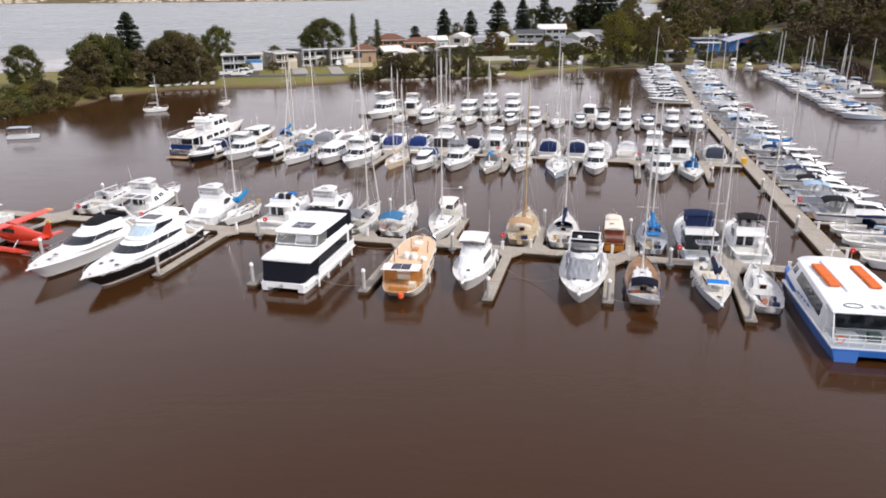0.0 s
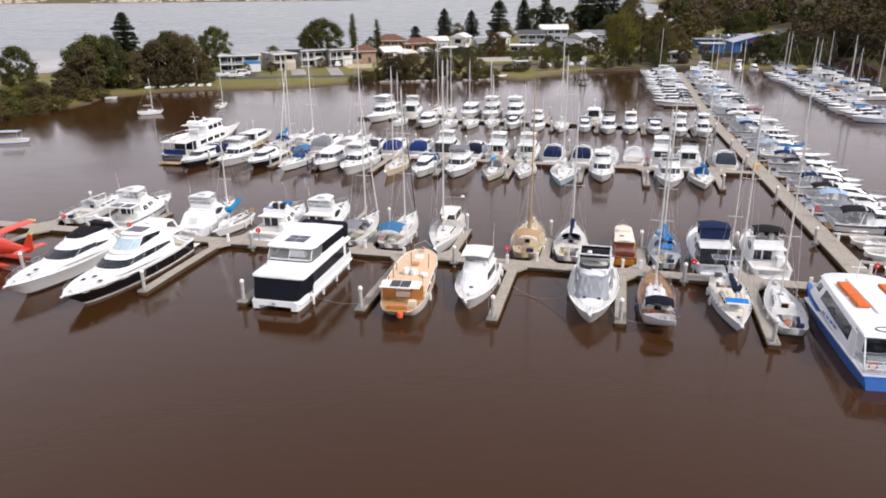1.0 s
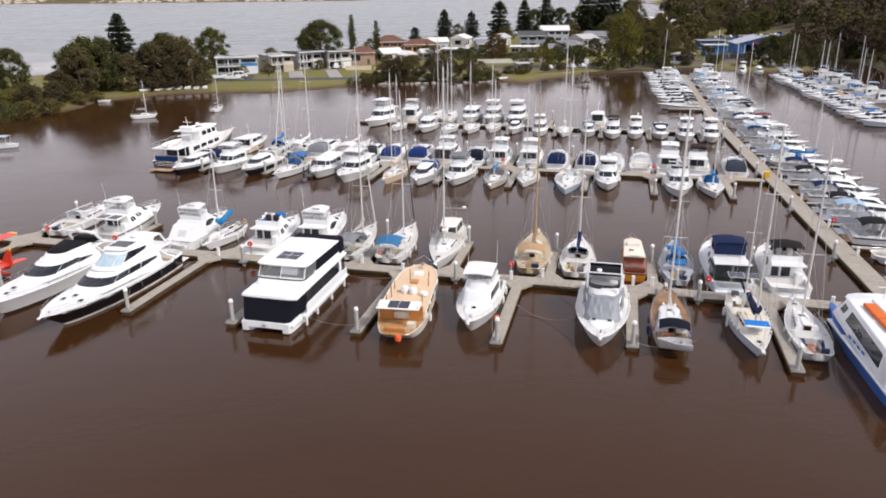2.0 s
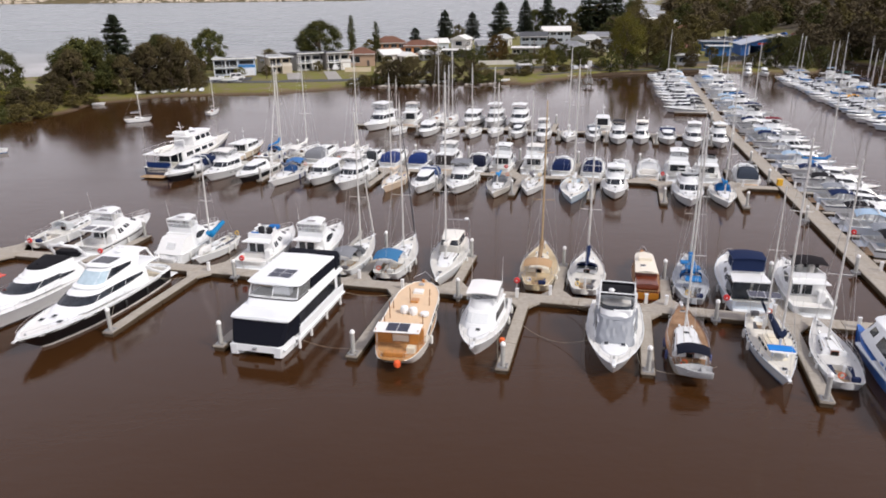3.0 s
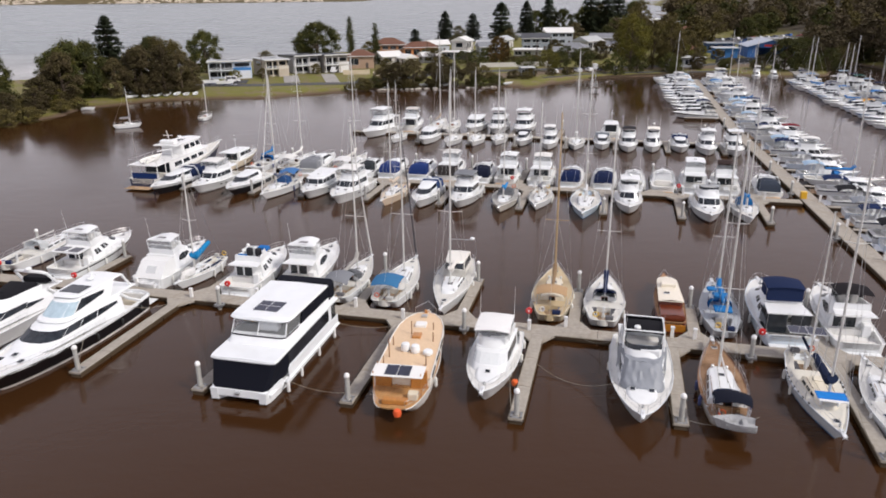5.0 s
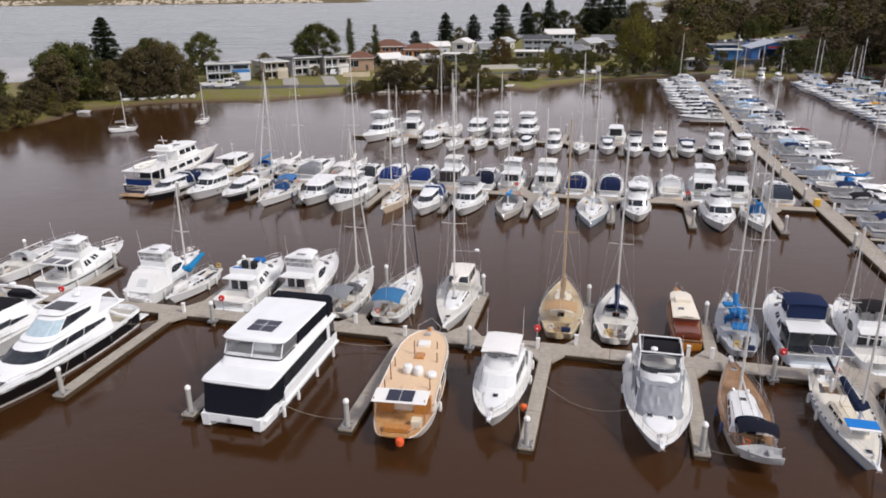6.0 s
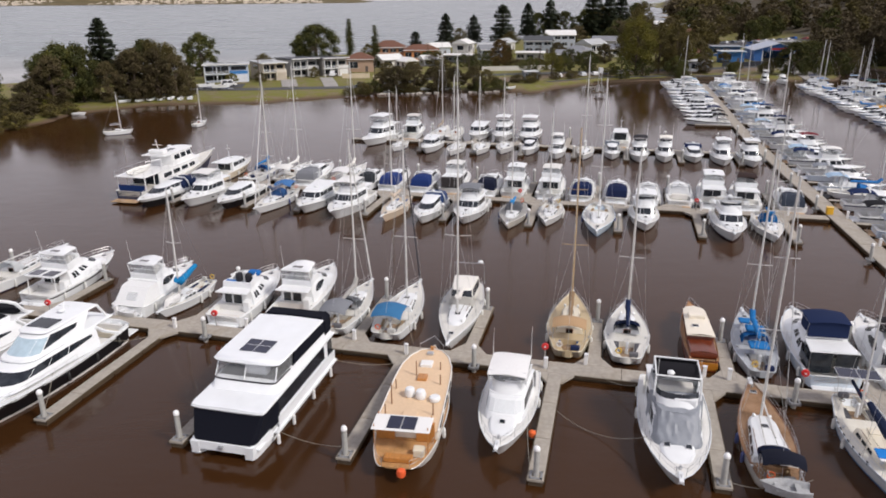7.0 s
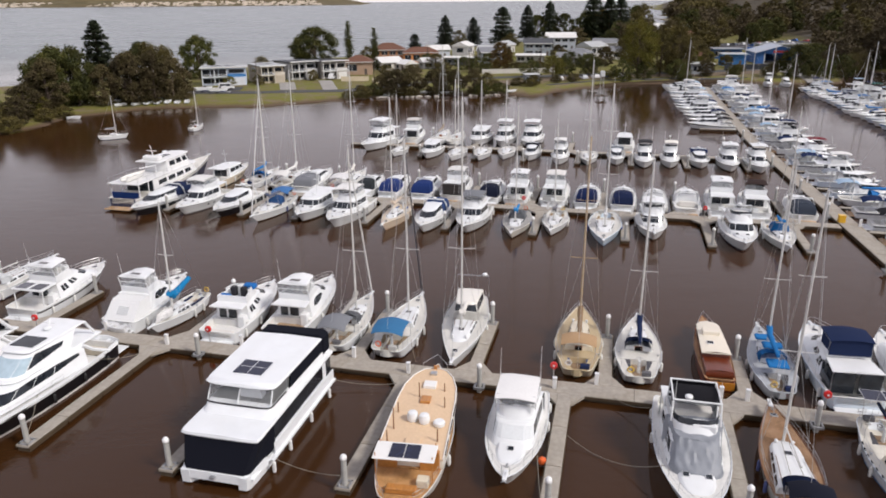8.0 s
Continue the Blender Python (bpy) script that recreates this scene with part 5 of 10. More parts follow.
yacht("ketch", bow_north(0.5, 3.2, 12.0, 2), "cream ketch with tan cockpit cover and wooden masts", 12.0, 3.8, tw=0.46, hull=CREAM, boot=(0.45, 0.30, 0.16), deck=deckpaint((0.55, 0.44, 0.27)), coach=gelcoat(CREAM), boom_cover=(0.25, 0.17, 0.10), dodger=None, bimini=(0.42, 0.28, 0.16), bimini_x=(-0.36, -0.22), cockpit=0.20, coach_len=(-0.22, 0.24), wheel=False, canoe=False, mast_mat=surface("oregon_mast", (0.50, 0.36, 0.20), 0.4, 4, 0.15), stripe=(0.5, 0.36, 0.2))
yacht("sailing_yacht", bow_north(5.3, 3.2, 11.0), "white sailing yacht with navy spray hood and sail cover", 11.0, 3.6, tw=0.52, boom_cover=NAVY, dodger=NAVY, boot=NAVY)
_r, _h = yacht("sailing_yacht", bow_north(15.3, 3.2, 11.2), "pale blue-grey sailing yacht with bright blue covers", 11.2, 3.3, tw=0.42, hull=(0.60, 0.64, 0.68), boot=NAVY, boom_cover=BLUE, dodger=BLUE, bimini=None, deck=deckpaint((0.46, 0.49, 0.52)))
for _x, _w, _y in ((1.9, 0.9, 0.1), (0.5, 1.0, -0.25), (-2.9, 1.3, 0.0)):
    part("deck_cover", boxed(_x - _w / 2, _x + _w / 2, _y - 0.75, _y + 0.75, 1.66 if _x > 0 else 1.78, 1.86 if _x > 0 else 1.98, 0.08), canvas(BLUE), _r, "bright blue canvas deck cover")
convertible("flybridge_cruiser", bow_north(19.9, 3.2, 11.6, 4), "pale blue and white flybridge cruiser with navy bimini", 11.6, 4.4, "bimini", "awning", "squares", NAVY, hull=(0.66, 0.74, 0.82), stripe=(0.76, 0.79, 0.82))
convertible("flybridge_cruiser", bow_north(25.2, 3.0, 11.4, 3), "white flybridge cruiser with black bimini and oval windows", 11.4, 4.1, "bimini", "open", "oval", (0.014, 0.012, 0.014))

# south side of the first jetty
motor_boat("flybridge_cruiser", bow_south(-2.7, -11.5, 11.0, 1), "white flybridge cruiser with white bridge canopy, bow outwards", 11.0, 3.9, fly_top=(0.78, 0.78, 0.77), boot=WHITE, seed=8, aft_deck=False, screen_cover=(0.70, 0.73, 0.74))

# second jetty, bows towards the open lane
S2 = [
    ("m", -59.9, 33.8, 12.6, 4.0, dict(style="sport", top=NAVY, hull=(0.01, 0.011, 0.014), boot=BLACK, stripe=WHITE, two_tone=True), "white sport cruiser with black hull and navy canopy"),
    ("m", -54.4, 35.6, 11.6, 4.2, dict(style="fly", fly_top=(0.72, 0.72, 0.70), boot=GREY), "white flybridge cruiser with white bridge canopy"),
    ("m", -49.0, 35.6, 12.0, 4.0, dict(style="sport", hull=(0.01, 0.011, 0.014), boot=BLACK, stripe=WHITE, two_tone=True), "white sport cruiser with black lower hull"),
    ("y", -42.9, 34.6, 11.6, 3.7, dict(boom_cover=(0.10, 0.12, 0.18), dodger=(0.05, 0.13, 0.32), bimini=(0.06, 0.16, 0.36), boot=BLACK, jib=(0.7, 0.7, 0.7)), "white sailing yacht with blue spray hood and bimini"),
    ("m", -37.2, 36.0, 12.2, 4.2, dict(style="trawler", boot=BLACK), "white motor cruiser with upright deckhouse"),
    ("m", -32.0, 34.6, 12.6, 4.3, dict(style="fly", fly_top=(0.78, 0.78, 0.76), boot=WHITE), "white sport fishing cruiser with white bridge canopy"),
    ("y", -25.3, 35.0, 11.0, 3.1, dict(hull=(0.72, 0.60, 0.47), boot=(0.55, 0.40, 0.28), boom_cover=(0.6, 0.5, 0.4), deck=deckpaint((0.66, 0.58, 0.46))), "cream sailing yacht with buff hull"),
    ("m", -20.4, 35.0, 11.0, 3.7, dict(style="sport", top=(0.03, 0.06, 0.16), boot=BLACK), "white sport cruiser with navy canopy"),
    ("m", -15.0, 36.0, 10.8, 4.1, dict(style="fly", fly_top=GREY, boot=BLACK), "white flybridge cruiser with grey bridge canopy"),
    ("y", -9.2, 35.2, 10.6, 3.6, dict(boom_cover=(0.04, 0.24, 0.55), dodger=GREY, boot=BLACK, deck=deckpaint((0.40, 0.39, 0.36)), hull=(0.70, 0.68, 0.62)), "white sailing yacht with bright blue sail cover"),
    ("y", -4.5, 37.4, 9.4, 3.2, dict(boom_cover=(0.2, 0.2, 0.22), boot=BLACK), "white sailing yacht with grey sail cover"),
    ("y", 1.8, 34.4, 12.6, 4.1, dict(hull=(0.62, 0.74, 0.84), boot=(0.20, 0.36, 0.55), boom_cover=(0.72, 0.74, 0.76), bimini=None), "pale blue and white sailing yacht"),
    ("m", 7.5, 38.2, 9.6, 3.7, dict(style="fly", fly_top=WHITE, clears=False, boot=BLACK), "white flybridge cruiser with hard bridge top"),
    ("m", 17.6, 36.2, 11.4, 4.1, dict(style="fly", fly_top=None, hull=(0.76, 0.79, 0.82), boot=NAVY), "white and pale blue flybridge cruiser"),
    ("y", 22.3, 36.8, 10.6, 3.5, dict(boom_cover=BLUE, dodger=BLUE, boot=BLACK), "white sailing yacht with bright blue covers"),
]
for k, (kind, u, bv, L, B, kw, lab) in enumerate(S2):
    pose_k = bow_south(u, bv, L, ((k * 7) % 5 - 2) * 0.8)
    if kind == "m":
        motor_boat("motor_cruiser", pose_k, lab, L, B, seed=20 + k, group="boats on the second jetty", **kw)
    else:
        yacht("sailing_yacht", pose_k, lab, L, B, seed=20 + k, group="boats on the second jetty", **kw)
# second jetty, far side
N2 = [
    ("m", -58.6, 11.5, 3.9, dict(style="trawler", hull=(0.70, 0.62, 0.48), boot=BLACK), "cream timber-trimmed motor cruiser"),
    ("y", -52.4, 11.0, 3.5, dict(boom_cover=BLUE, dodger=BLUE), "white sailing yacht with blue covers"),
    ("y", -47.3, 12.0, 3.7, dict(boom_cover=(0.7, 0.7, 0.68), bimini=(0.68, 0.68, 0.66)), "white sailing yacht with pale covers"),
    ("m", -43.2, 11.0, 3.9, dict(style="sport", top=GREY, boot=BLACK), "white sport cruiser with grey canopy"),
    ("y", -37.6, 12.5, 3.8, dict(boom_cover=(0.7, 0.68, 0.64), bimini=(0.7, 0.7, 0.7)), "white sailing yacht with tall mast"),
    ("m", -33.4, 8.5, 3.0, dict(style="sport", top=(0.03, 0.035, 0.04)), "small white cruiser with black canopy"),
    ("m", -29.6, 9.6, 3.6, dict(style="sport", top=(0.02, 0.04, 0.15), arch=False), "white cruiser with deep blue canopy"),
    ("m", -24.7, 9.8, 3.6, dict(style="sport", top=(0.015, 0.035, 0.14)), "white cruiser with navy canopy"),
    ("m", -20.0, 10.4, 3.8, dict(style="fly", fly_top=(0.68, 0.68, 0.66), top=(0.05, 0.045, 0.045)), "white flybridge cruiser with dark cockpit curtain"),
    ("m", -14.7, 9.6, 3.5, dict(style="sport", top=(0.01, 0.013, 0.03)), "white cruiser with black canopy"),
    ("m", -10.7, 10.0, 3.7, dict(style="fly", fly_top=WHITE), "white flybridge cruiser, stern to jetty"),
    ("m", -5.5, 11.0, 3.9, dict(style="fly", fly_top=(0.72, 0.71, 0.68)), "white flybridge cruiser with pale bridge canopy"),
    ("m", -0.9, 9.6, 3.6, dict(style="sport", top=(0.01, 0.02, 0.07)), "white cruiser with navy canopy"),
    ("m", 4.0, 9.4, 3.6, dict(style="sport", top=(0.012, 0.02, 0.06)), "white cruiser with navy cockpit canopy"),
    ("m", 8.3, 8.8, 3.3, dict(style="sport"), "small white sport cruiser"),
    ("m", 12.6, 10.2, 3.6, dict(style="sport"), "white sport cruiser with open cockpit and dark windows"),
    ("m", 17.0, 11.6, 4.0, dict(style="fly", fly_top=WHITE), "tall white flybridge cruiser"),
    ("m", 21.3, 10.6, 3.9, dict(style="fly", fly_top=(0.035, 0.022, 0.02), clears=False), "white cruiser with dark brown canopies"),
    ("m", 27.0, 9.6, 3.7, dict(style="sport", top=(0.04, 0.05, 0.07)), "white sport cruiser beside the walkway"),
]
for k, (kind, u, L, B, kw, lab) in enumerate(N2):
    pose_k = bow_north(u, 51.0, L, ((k * 5) % 5 - 2) * 0.8)
    if kind == "m":
        motor_boat("motor_cruiser", pose_k, lab, L, B, seed=50 + k, group="boats on the second jetty", **kw)
    else:
        yacht("sailing_yacht", pose_k, lab, L, B, seed=50 + k, group="boats on the second jetty", **kw)
# third jetty
S3 = [
    ("y", -37.3, 78.2, 7.5, 2.7, dict(boom_cover=(0.7, 0.7, 0.68)), "small plain white sailing yacht at the jetty"),
    ("m", -31.0, 77.4, 9.6, 3.6, dict(style="trawler"), "white motor cruiser with upright cabin"),
    ("y", -26.0, 76.4, 9.6, 3.2, dict(boom_cover=(0.65, 0.65, 0.63)), "white sailing yacht, bow outwards"),
    ("y", -21.5, 77.8, 9.4, 3.3, dict(boom_cover=None), "white sailing yacht, bow outwards"),
    ("y", -17.2, 79.6, 9.2, 3.2, dict(boom_cover=(0.5, 0.5, 0.5)), "white sailing yacht, bow outwards"),
    ("m", -12.4, 79.6, 8.2, 3.1, dict(style="sport", top=(0.02, 0.02, 0.03)), "small white cruiser with dark canopy"),
    ("m", -7.1, 77.4, 9.0, 3.2, dict(style="fly", fly_top=(0.75, 0.75, 0.74)), "white flybridge cruiser with white canopy"),
    ("y", -2.1, 78.0, 9.4, 3.2, dict(boom_cover=(0.7, 0.7, 0.7), mast=16.5), "white sailing yacht with tall mast"),
    ("m", 2.7, 79.2, 8.4, 3.2, dict(style="sport", top=(0.12, 0.14, 0.17)), "white sport cruiser with grey canopy"),
    ("m", 7.5, 77.8, 9.4, 3.5, dict(style="fly", fly_top=(0.03, 0.03, 0.035), clears=False), "white flybridge cruiser with dark canopy"),
    ("m", 11.9, 78.6, 9.0, 3.3, dict(style="fly", fly_top=(0.78, 0.76, 0.70), clears=False), "white flybridge cruiser with yellow trim"),
    ("m", 16.8, 79.4, 8.6, 3.6, dict(style="sport", top=(0.01, 0.02, 0.07)), "white cruiser with navy canopy"),
    ("m", 21.5, 77.8, 9.6, 3.7, dict(style="fly", fly_top=WHITE), "white sport fishing cruiser with tall bridge"),
    ("m", 26.1, 77.8, 9.6, 3.7, dict(style="fly", fly_top=WHITE, clears=False), "white sport fishing cruiser beside the walkway"),
]
for k, (kind, u, bv, L, B, kw, lab) in enumerate(S3):
    pose_k = bow_south(u, bv, L, ((k * 3) % 5 - 2) * 0.9)
    if kind == "m":
        motor_boat("motor_cruiser", pose_k, lab, L, B, seed=80 + k, group="boats on the third jetty", far=True, **kw)
    else:
        yacht("sailing_yacht", pose_k, lab, L, B, seed=80 + k, group="boats on the third jetty", far=True, **kw)
motor_boat("motor_yacht", bow_south(-43.2, 81.0, 14.8, -9), "large white flybridge motor yacht at the jetty head", 14.5, 4.6, fly_top=WHITE, seed=99, far=True, tall=1.35)
N3 = [
    ("m", -38.0, 10.5, 3.8, dict(style="fly", fly_top=(0.6, 0.58, 0.55)), "white flybridge cruiser with pale canopy"),
    ("y", -32.5, 12.0, 3.7, dict(boom_cover=(0.3, 0.25, 0.2), mast=17.5), "white sailing yacht with tall mast"),
    ("y", -29.2, 11.0, 3.4, dict(boom_cover=None, mast=16), "white sailing yacht with bare mast"),
    ("m", -24.4, 11.5, 4.3, dict(style="trawler"), "white motor yacht with high deckhouse"),
    ("m", -19.4, 11.5, 4.2, dict(style="fly", fly_top=WHITE, clears=False), "white flybridge motor yacht"),
    ("m", -14.0, 12.0, 4.6, dict(style="fly", fly_top=WHITE, clears=False), "broad white flybridge motor yacht"),
    ("m", 4.1, 10.5, 3.9, dict(style="trawler"), "white motor cruiser, stern to jetty"),
]
for k, (kind, u, L, B, kw, lab) in enumerate(N3):
    pose_k = bow_north(u, 91.0, L) if kind == "y" or k in (0, 6) else bow_south(u, 90.9, L)
    if kind == "m":
        motor_boat("motor_cruiser", pose_k, lab, L, B, seed=110 + k, group="boats on the third jetty", far=True, tall=1.15, **kw)
    else:
        yacht("sailing_yacht", pose_k, lab, L, B, seed=110 + k, group="boats on the third jetty", far=True, **kw)

# boats along the walkway: built once, then repeated
CANVAS_COLS = {"navy": (0.012, 0.025, 0.08), "blue": (0.04, 0.20, 0.50), "black": (0.015, 0.015, 0.018), "grey": (0.25, 0.27, 0.30), "maroon": MAROON, "white": (0.75, 0.75, 0.73), "pale": (0.35, 0.48, 0.62), "green": (0.02, 0.12, 0.10), "yellow": (0.75, 0.38, 0.03)}
PROTO = {}
TINT = (0.62, 0.70, 0.80)


def stock(kind, col, L):
    """A boat of the common stock, built at first use and copied after that."""
    key = (kind, col, round(L))
    if kind == "y":
        lab = f"white sailing yacht with {col} sail cover along the walkway"
        mk = lambda m: yacht("sailing_yacht", m, lab, L, L * 0.32, boom_cover=CANVAS_COLS[col], dodger=CANVAS_COLS[col], far=True, seed=len(PROTO))[0]
    elif kind == "s":
        lab = f"white sport cruiser with {col} canopy along the walkway"
        mk = lambda m: motor_boat("sport_cruiser", m, lab, L, L * 0.33, "sport", tall=1.15, top=CANVAS_COLS[col], stripe=CANVAS_COLS[col] if col in ("navy", "blue", "black") else None, hull=TINT if col in ("pale", "blue", "grey") else WHITE, far=True, seed=len(PROTO))[0]
    else:
        lab = f"white flybridge cruiser with {col} bridge top along the walkway"
        mk = lambda m: motor_boat("flybridge_cruiser", m, lab, L, L * 0.35, "fly", tall=1.08, fly_top=CANVAS_COLS[col], stripe=NAVY if col in ("black", "blue") else None, hull=TINT if col in ("pale", "blue", "grey") else WHITE, far=True, seed=len(PROTO), clears=col == "white")[0]
    return key, mk


def moor(kind, col, L, m, group):
    key, mk = stock(kind, col, L)
    if key in PROTO:
        return tagged(copy_thing(PROTO[key], m), group=group)
    PROTO[key] = mk(m)
    return tagged(PROTO[key], group=group)


EAST = [
    (5.5, "y", "white", 12), (11.5, "y", "pale", 12), (15.8, "y", "navy", 10), (22.4, "s", "black", 11), (25.2, "s", "grey", 9), (30.6, "s", "pale", 10), (34.2, "s", "black", 10), (40.3, "s", "navy", 9),
    (43.5, "s", "grey", 10), (49.6, "s", "black", 10), (55.3, "s", "navy", 10), (61.6, "y", "blue", 11), (65.4, "s", "pale", 9), (72, "s", "grey", 9), (77.3, "f", "white", 10), (83.5, "s", "navy", 10),
    (86.8, "s", "pale", 10), (89.9, "f", "maroon", 10), (97, "s", "white", 10), (99.5, "s", "navy", 10), (105.5, "f", "black", 10), (109.6, "f", "navy", 10), (115.6, "s", "pale", 9), (118.8, "y", "white", 11),
    (126, "f", "navy", 10), (130, "s", "pale", 10), (136.8, "s", "pale", 10), (140.6, "y", "blue", 11), (147.5, "f", "white", 10), (152, "s", "grey", 9), (159.5, "s", "white", 10), (164, "y", "navy", 10),
    (171, "f", "white", 10), (174.6, "s", "pale", 9), (179.5, "s", "blue", 10), (183, "y", "white", 11), (187.5, "f", "navy", 11), (191.5, "s", "white", 11), (196, "f", "white", 12),
]
for k, (v, kind, col, L) in enumerate(EAST):
    a = ((k * 7) % 5 - 2) * 1.2
    moor(kind, col, L, berth(wu(v) + 1.9 + (0.3 if v < 100 else 0.1) + L / 2, v, -2 + a), "boats along the walkway")
WEST = [(121.4, "s", "black", 10), (127.2, "s", "black", 9), (133.4, "s", "navy", 10), (138.6, "s", "white", 10), (145.5, "f", "white", 11), (150.1, "s", "navy", 11), (156.5, "s", "grey", 10), (161.5, "s", "pale", 11), (167.5, "f", "white", 11), (172.5, "y", "white", 11), (177.5, "s", "pale", 11), (182.5, "f", "white", 11), (188, "s", "white", 12), (193.5, "s", "pale", 12)]
for k, (v, kind, col, L) in enumerate(WEST):
    moor(kind, col, L, berth(wu(v) - 1.5 - L / 2, v, 180), "boats along the walkway")
for x, y, kind, col, L, turn in ((111.5, 258, "f", "white", 8, 250), (117, 257, "s", "white", 7, 262)):
    moor(kind, col, L, pose(x, y, 0, 0, 0, turn), "boats along the walkway")
# the farther row in the east, both sides of its walkway
for k in range(2, 23):
    v = 96 + 4.5 * k
    kind, col, L = [("s", "blue", 9), ("y", "white", 10), ("s", "navy", 9), ("f", "navy", 9), ("f", "blue", 9), ("y", "blue", 10), ("s", "pale", 9)][(k * 3) % 7]
    u0 = 70 - 0.035 * (v - 92)
    if k == 10:
        kind, col, L = "s", "yellow", 9
    moor(kind, col, L, berth(u0 - 1.9 - L / 2, v, 180 + (k % 3 - 1) * 1.5), "boats on the east walkway")
    kind, col, L = [("f", "navy", 9), ("s", "black", 10), ("y", "white", 10), ("s", "blue", 9), ("f", "pale", 9)][(k * 2) % 5]
    if k == 19:
        kind, col, L = "f", "green", 10
    if v > 138:
        moor(kind, col, L, berth(u0 + 1.9 + L / 2, v + 1.2, (k % 3 - 1) * 1.5), "boats on the east walkway")

# ---- boats of their own kind ----


def bar_text(parent, name, spots, mat):
    """Writing that cannot be read, as plain bars: (centre, length, height, pose) each."""
    for m, w, h in spots:
        part(name, boxed(-w / 2, w / 2, -h / 2, h / 2, 0, 0.012, 0, m), mat, parent)


def houseboat(m):
    root = thing("houseboat", m, "white two-deck houseboat with navy canvas round its front porch", "houseboat")
    W = gelcoat((0.79, 0.82, 0.84))
    N = canvas((0.006, 0.007, 0.013))
    G = glass_dark()
    for sd in (1, -1):
        bm = bmesh.new()
        rows = []
        for x, y0, y1, zt, zb in ((-6.2, 0.9, 2.2, 0.62, -0.3), (-2, 0.9, 2.22, 0.62, -0.35), (3.5, 0.9, 2.2, 0.64, -0.35), (5.2, 1.1, 2.15, 0.72, -0.2), (6.35, 1.5, 2.05, 0.85, 0.12)):
            rows.append([bm.verts.new(p) for p in ((x, sd * y0, zb), (x, sd * y1 * 0.97, zb), (x, sd * y1, zt), (x, sd * y0, zt))])
        for a, b in zip(rows, rows[1:]):
            for k in range(4):
                bm.faces.new((a[k], b[k], b[(k + 1) % 4], a[(k + 1) % 4]))
        bm.faces.new(rows[0])
        bm.faces.new(rows[-1][::-1])
        part("float_hull", bm, W, root)
    part("main_deck", boxed(-6.3, 6.0, -2.3, 2.3, 0.5, 0.66, 0.04), W, root)
    # white bow skirt with cut corners
    bm = bmesh.new()
    a = [bm.verts.new(p) for p in ((4.4, -2.42, 0.55), (6.0, -2.1, 0.42), (6.35, -1.7, 0.42), (6.35, 1.7, 0.42), (6.0, 2.1, 0.42), (4.4, 2.42, 0.55))]
    b = [bm.verts.new(v.co + Vector((-0.05, 0, 0.45))) for v in a]
    for k in range(5):
        bm.faces.new((a[k], a[k + 1], b[k + 1], b[k]))
    bm.faces.new(b)
    bm.faces.new(a[::-1])
    part("bow_skirt", bm, W, root)
    # navy canvas box round the porch, then the dark side bands
    bm = bmesh.new()
    lo = [(3.2, -2.36, 0.95), (5.9, -2.05, 0.86), (6.2, -1.75, 0.86), (6.2, 1.75, 0.86), (5.9, 2.05, 0.86), (3.2, 2.36, 0.95)]
    hi = [(3.2, -2.36, 2.42), (5.0, -2.36, 2.42), (5.25, -2.2, 2.42), (5.25, 2.2, 2.42), (5.0, 2.36, 2.42), (3.2, 2.36, 2.42)]
    va, vb = [bm.verts.new(p) for p in lo], [bm.verts.new(p) for p in hi]
    for k in range(6):
        bm.faces.new((va[k], va[(k + 1) % 6], vb[(k + 1) % 6], vb[k]))
    bm.faces.new(vb)
    part("porch_canvas", bm, N, root, "dark navy canvas enclosure")
    part("lower_cabin", boxed(-6.0, 3.3, -2.30, 2.30, 0.6, 2.45, 0.05), W, root)
    for sd in (1, -1):
        y0, y1 = sorted((sd * 2.29, sd * 2.345))
        part("side_window_band", boxed(-4.4, 3.2, y0, y1, 1.42, 2.30, 0.01), G, root, "long dark side window")
        part("aft_side_window", boxed(-5.85, -5.1, y0, y1, 0.9, 2.30, 0.01), G, root)
        part("side_bulwark", boxed(-6.2, 3.4, *sorted((sd * 2.34, sd * 2.40)), 0.62, 1.30, 0.02), W, root)
        part("side_step", boxed(-6.2, 4.0, *sorted((sd * 2.30, sd * 2.55)), 0.50, 0.64, 0.03), W, root)
        for x in (-4.6, -1.4, 1.9, 4.2):
            part("fender", lathe(bmesh.new(), [(0.03, -0.35), (0.12, -0.28), (0.12, 0.28), (0.03, 0.35)], 8, (x, sd * 2.66, 0.35)), rubber((0.75, 0.75, 0.74)), root, smooth=True)
    # foredeck roof rising towards the windscreen
    r0 = ring(-6.2, 5.45, 4.95, 2.42, 0.5, 4.9, e=0.35, zf=2.36)
    part("foredeck_roof", loft([shrink(r0, 0.06, 0), [p + Vector((0, 0, 0.10)) for p in r0], [p + Vector((0, 0, 0.22)) for p in shrink(r0, 0.06, 0)]], bottom=True, camber=0.05), W, root, smooth=True)
    u0 = ring(-6.0, 3.45, 4.6, 2.55, 0.6, 4.3, e=0.4)
    u1 = ring(-6.0, 2.95, 4.5, 3.10, 0.5, 4.2, e=0.4)
    part("upper_cabin_base", tier(u0, u1, 0.05, 0.0), W, root, smooth=True)
    u2 = ring(-6.0, 2.35, 4.4, 4.02, 0.5, 4.1, e=0.4)
    for a, b in ((5.1, 7.95), (8.05, 10.9)):
        part("windscreen_pane", paned(u1, u2, a, b, 0.02, 0.98, off=0.0), glass_clear(), root, "clear windscreen pane")
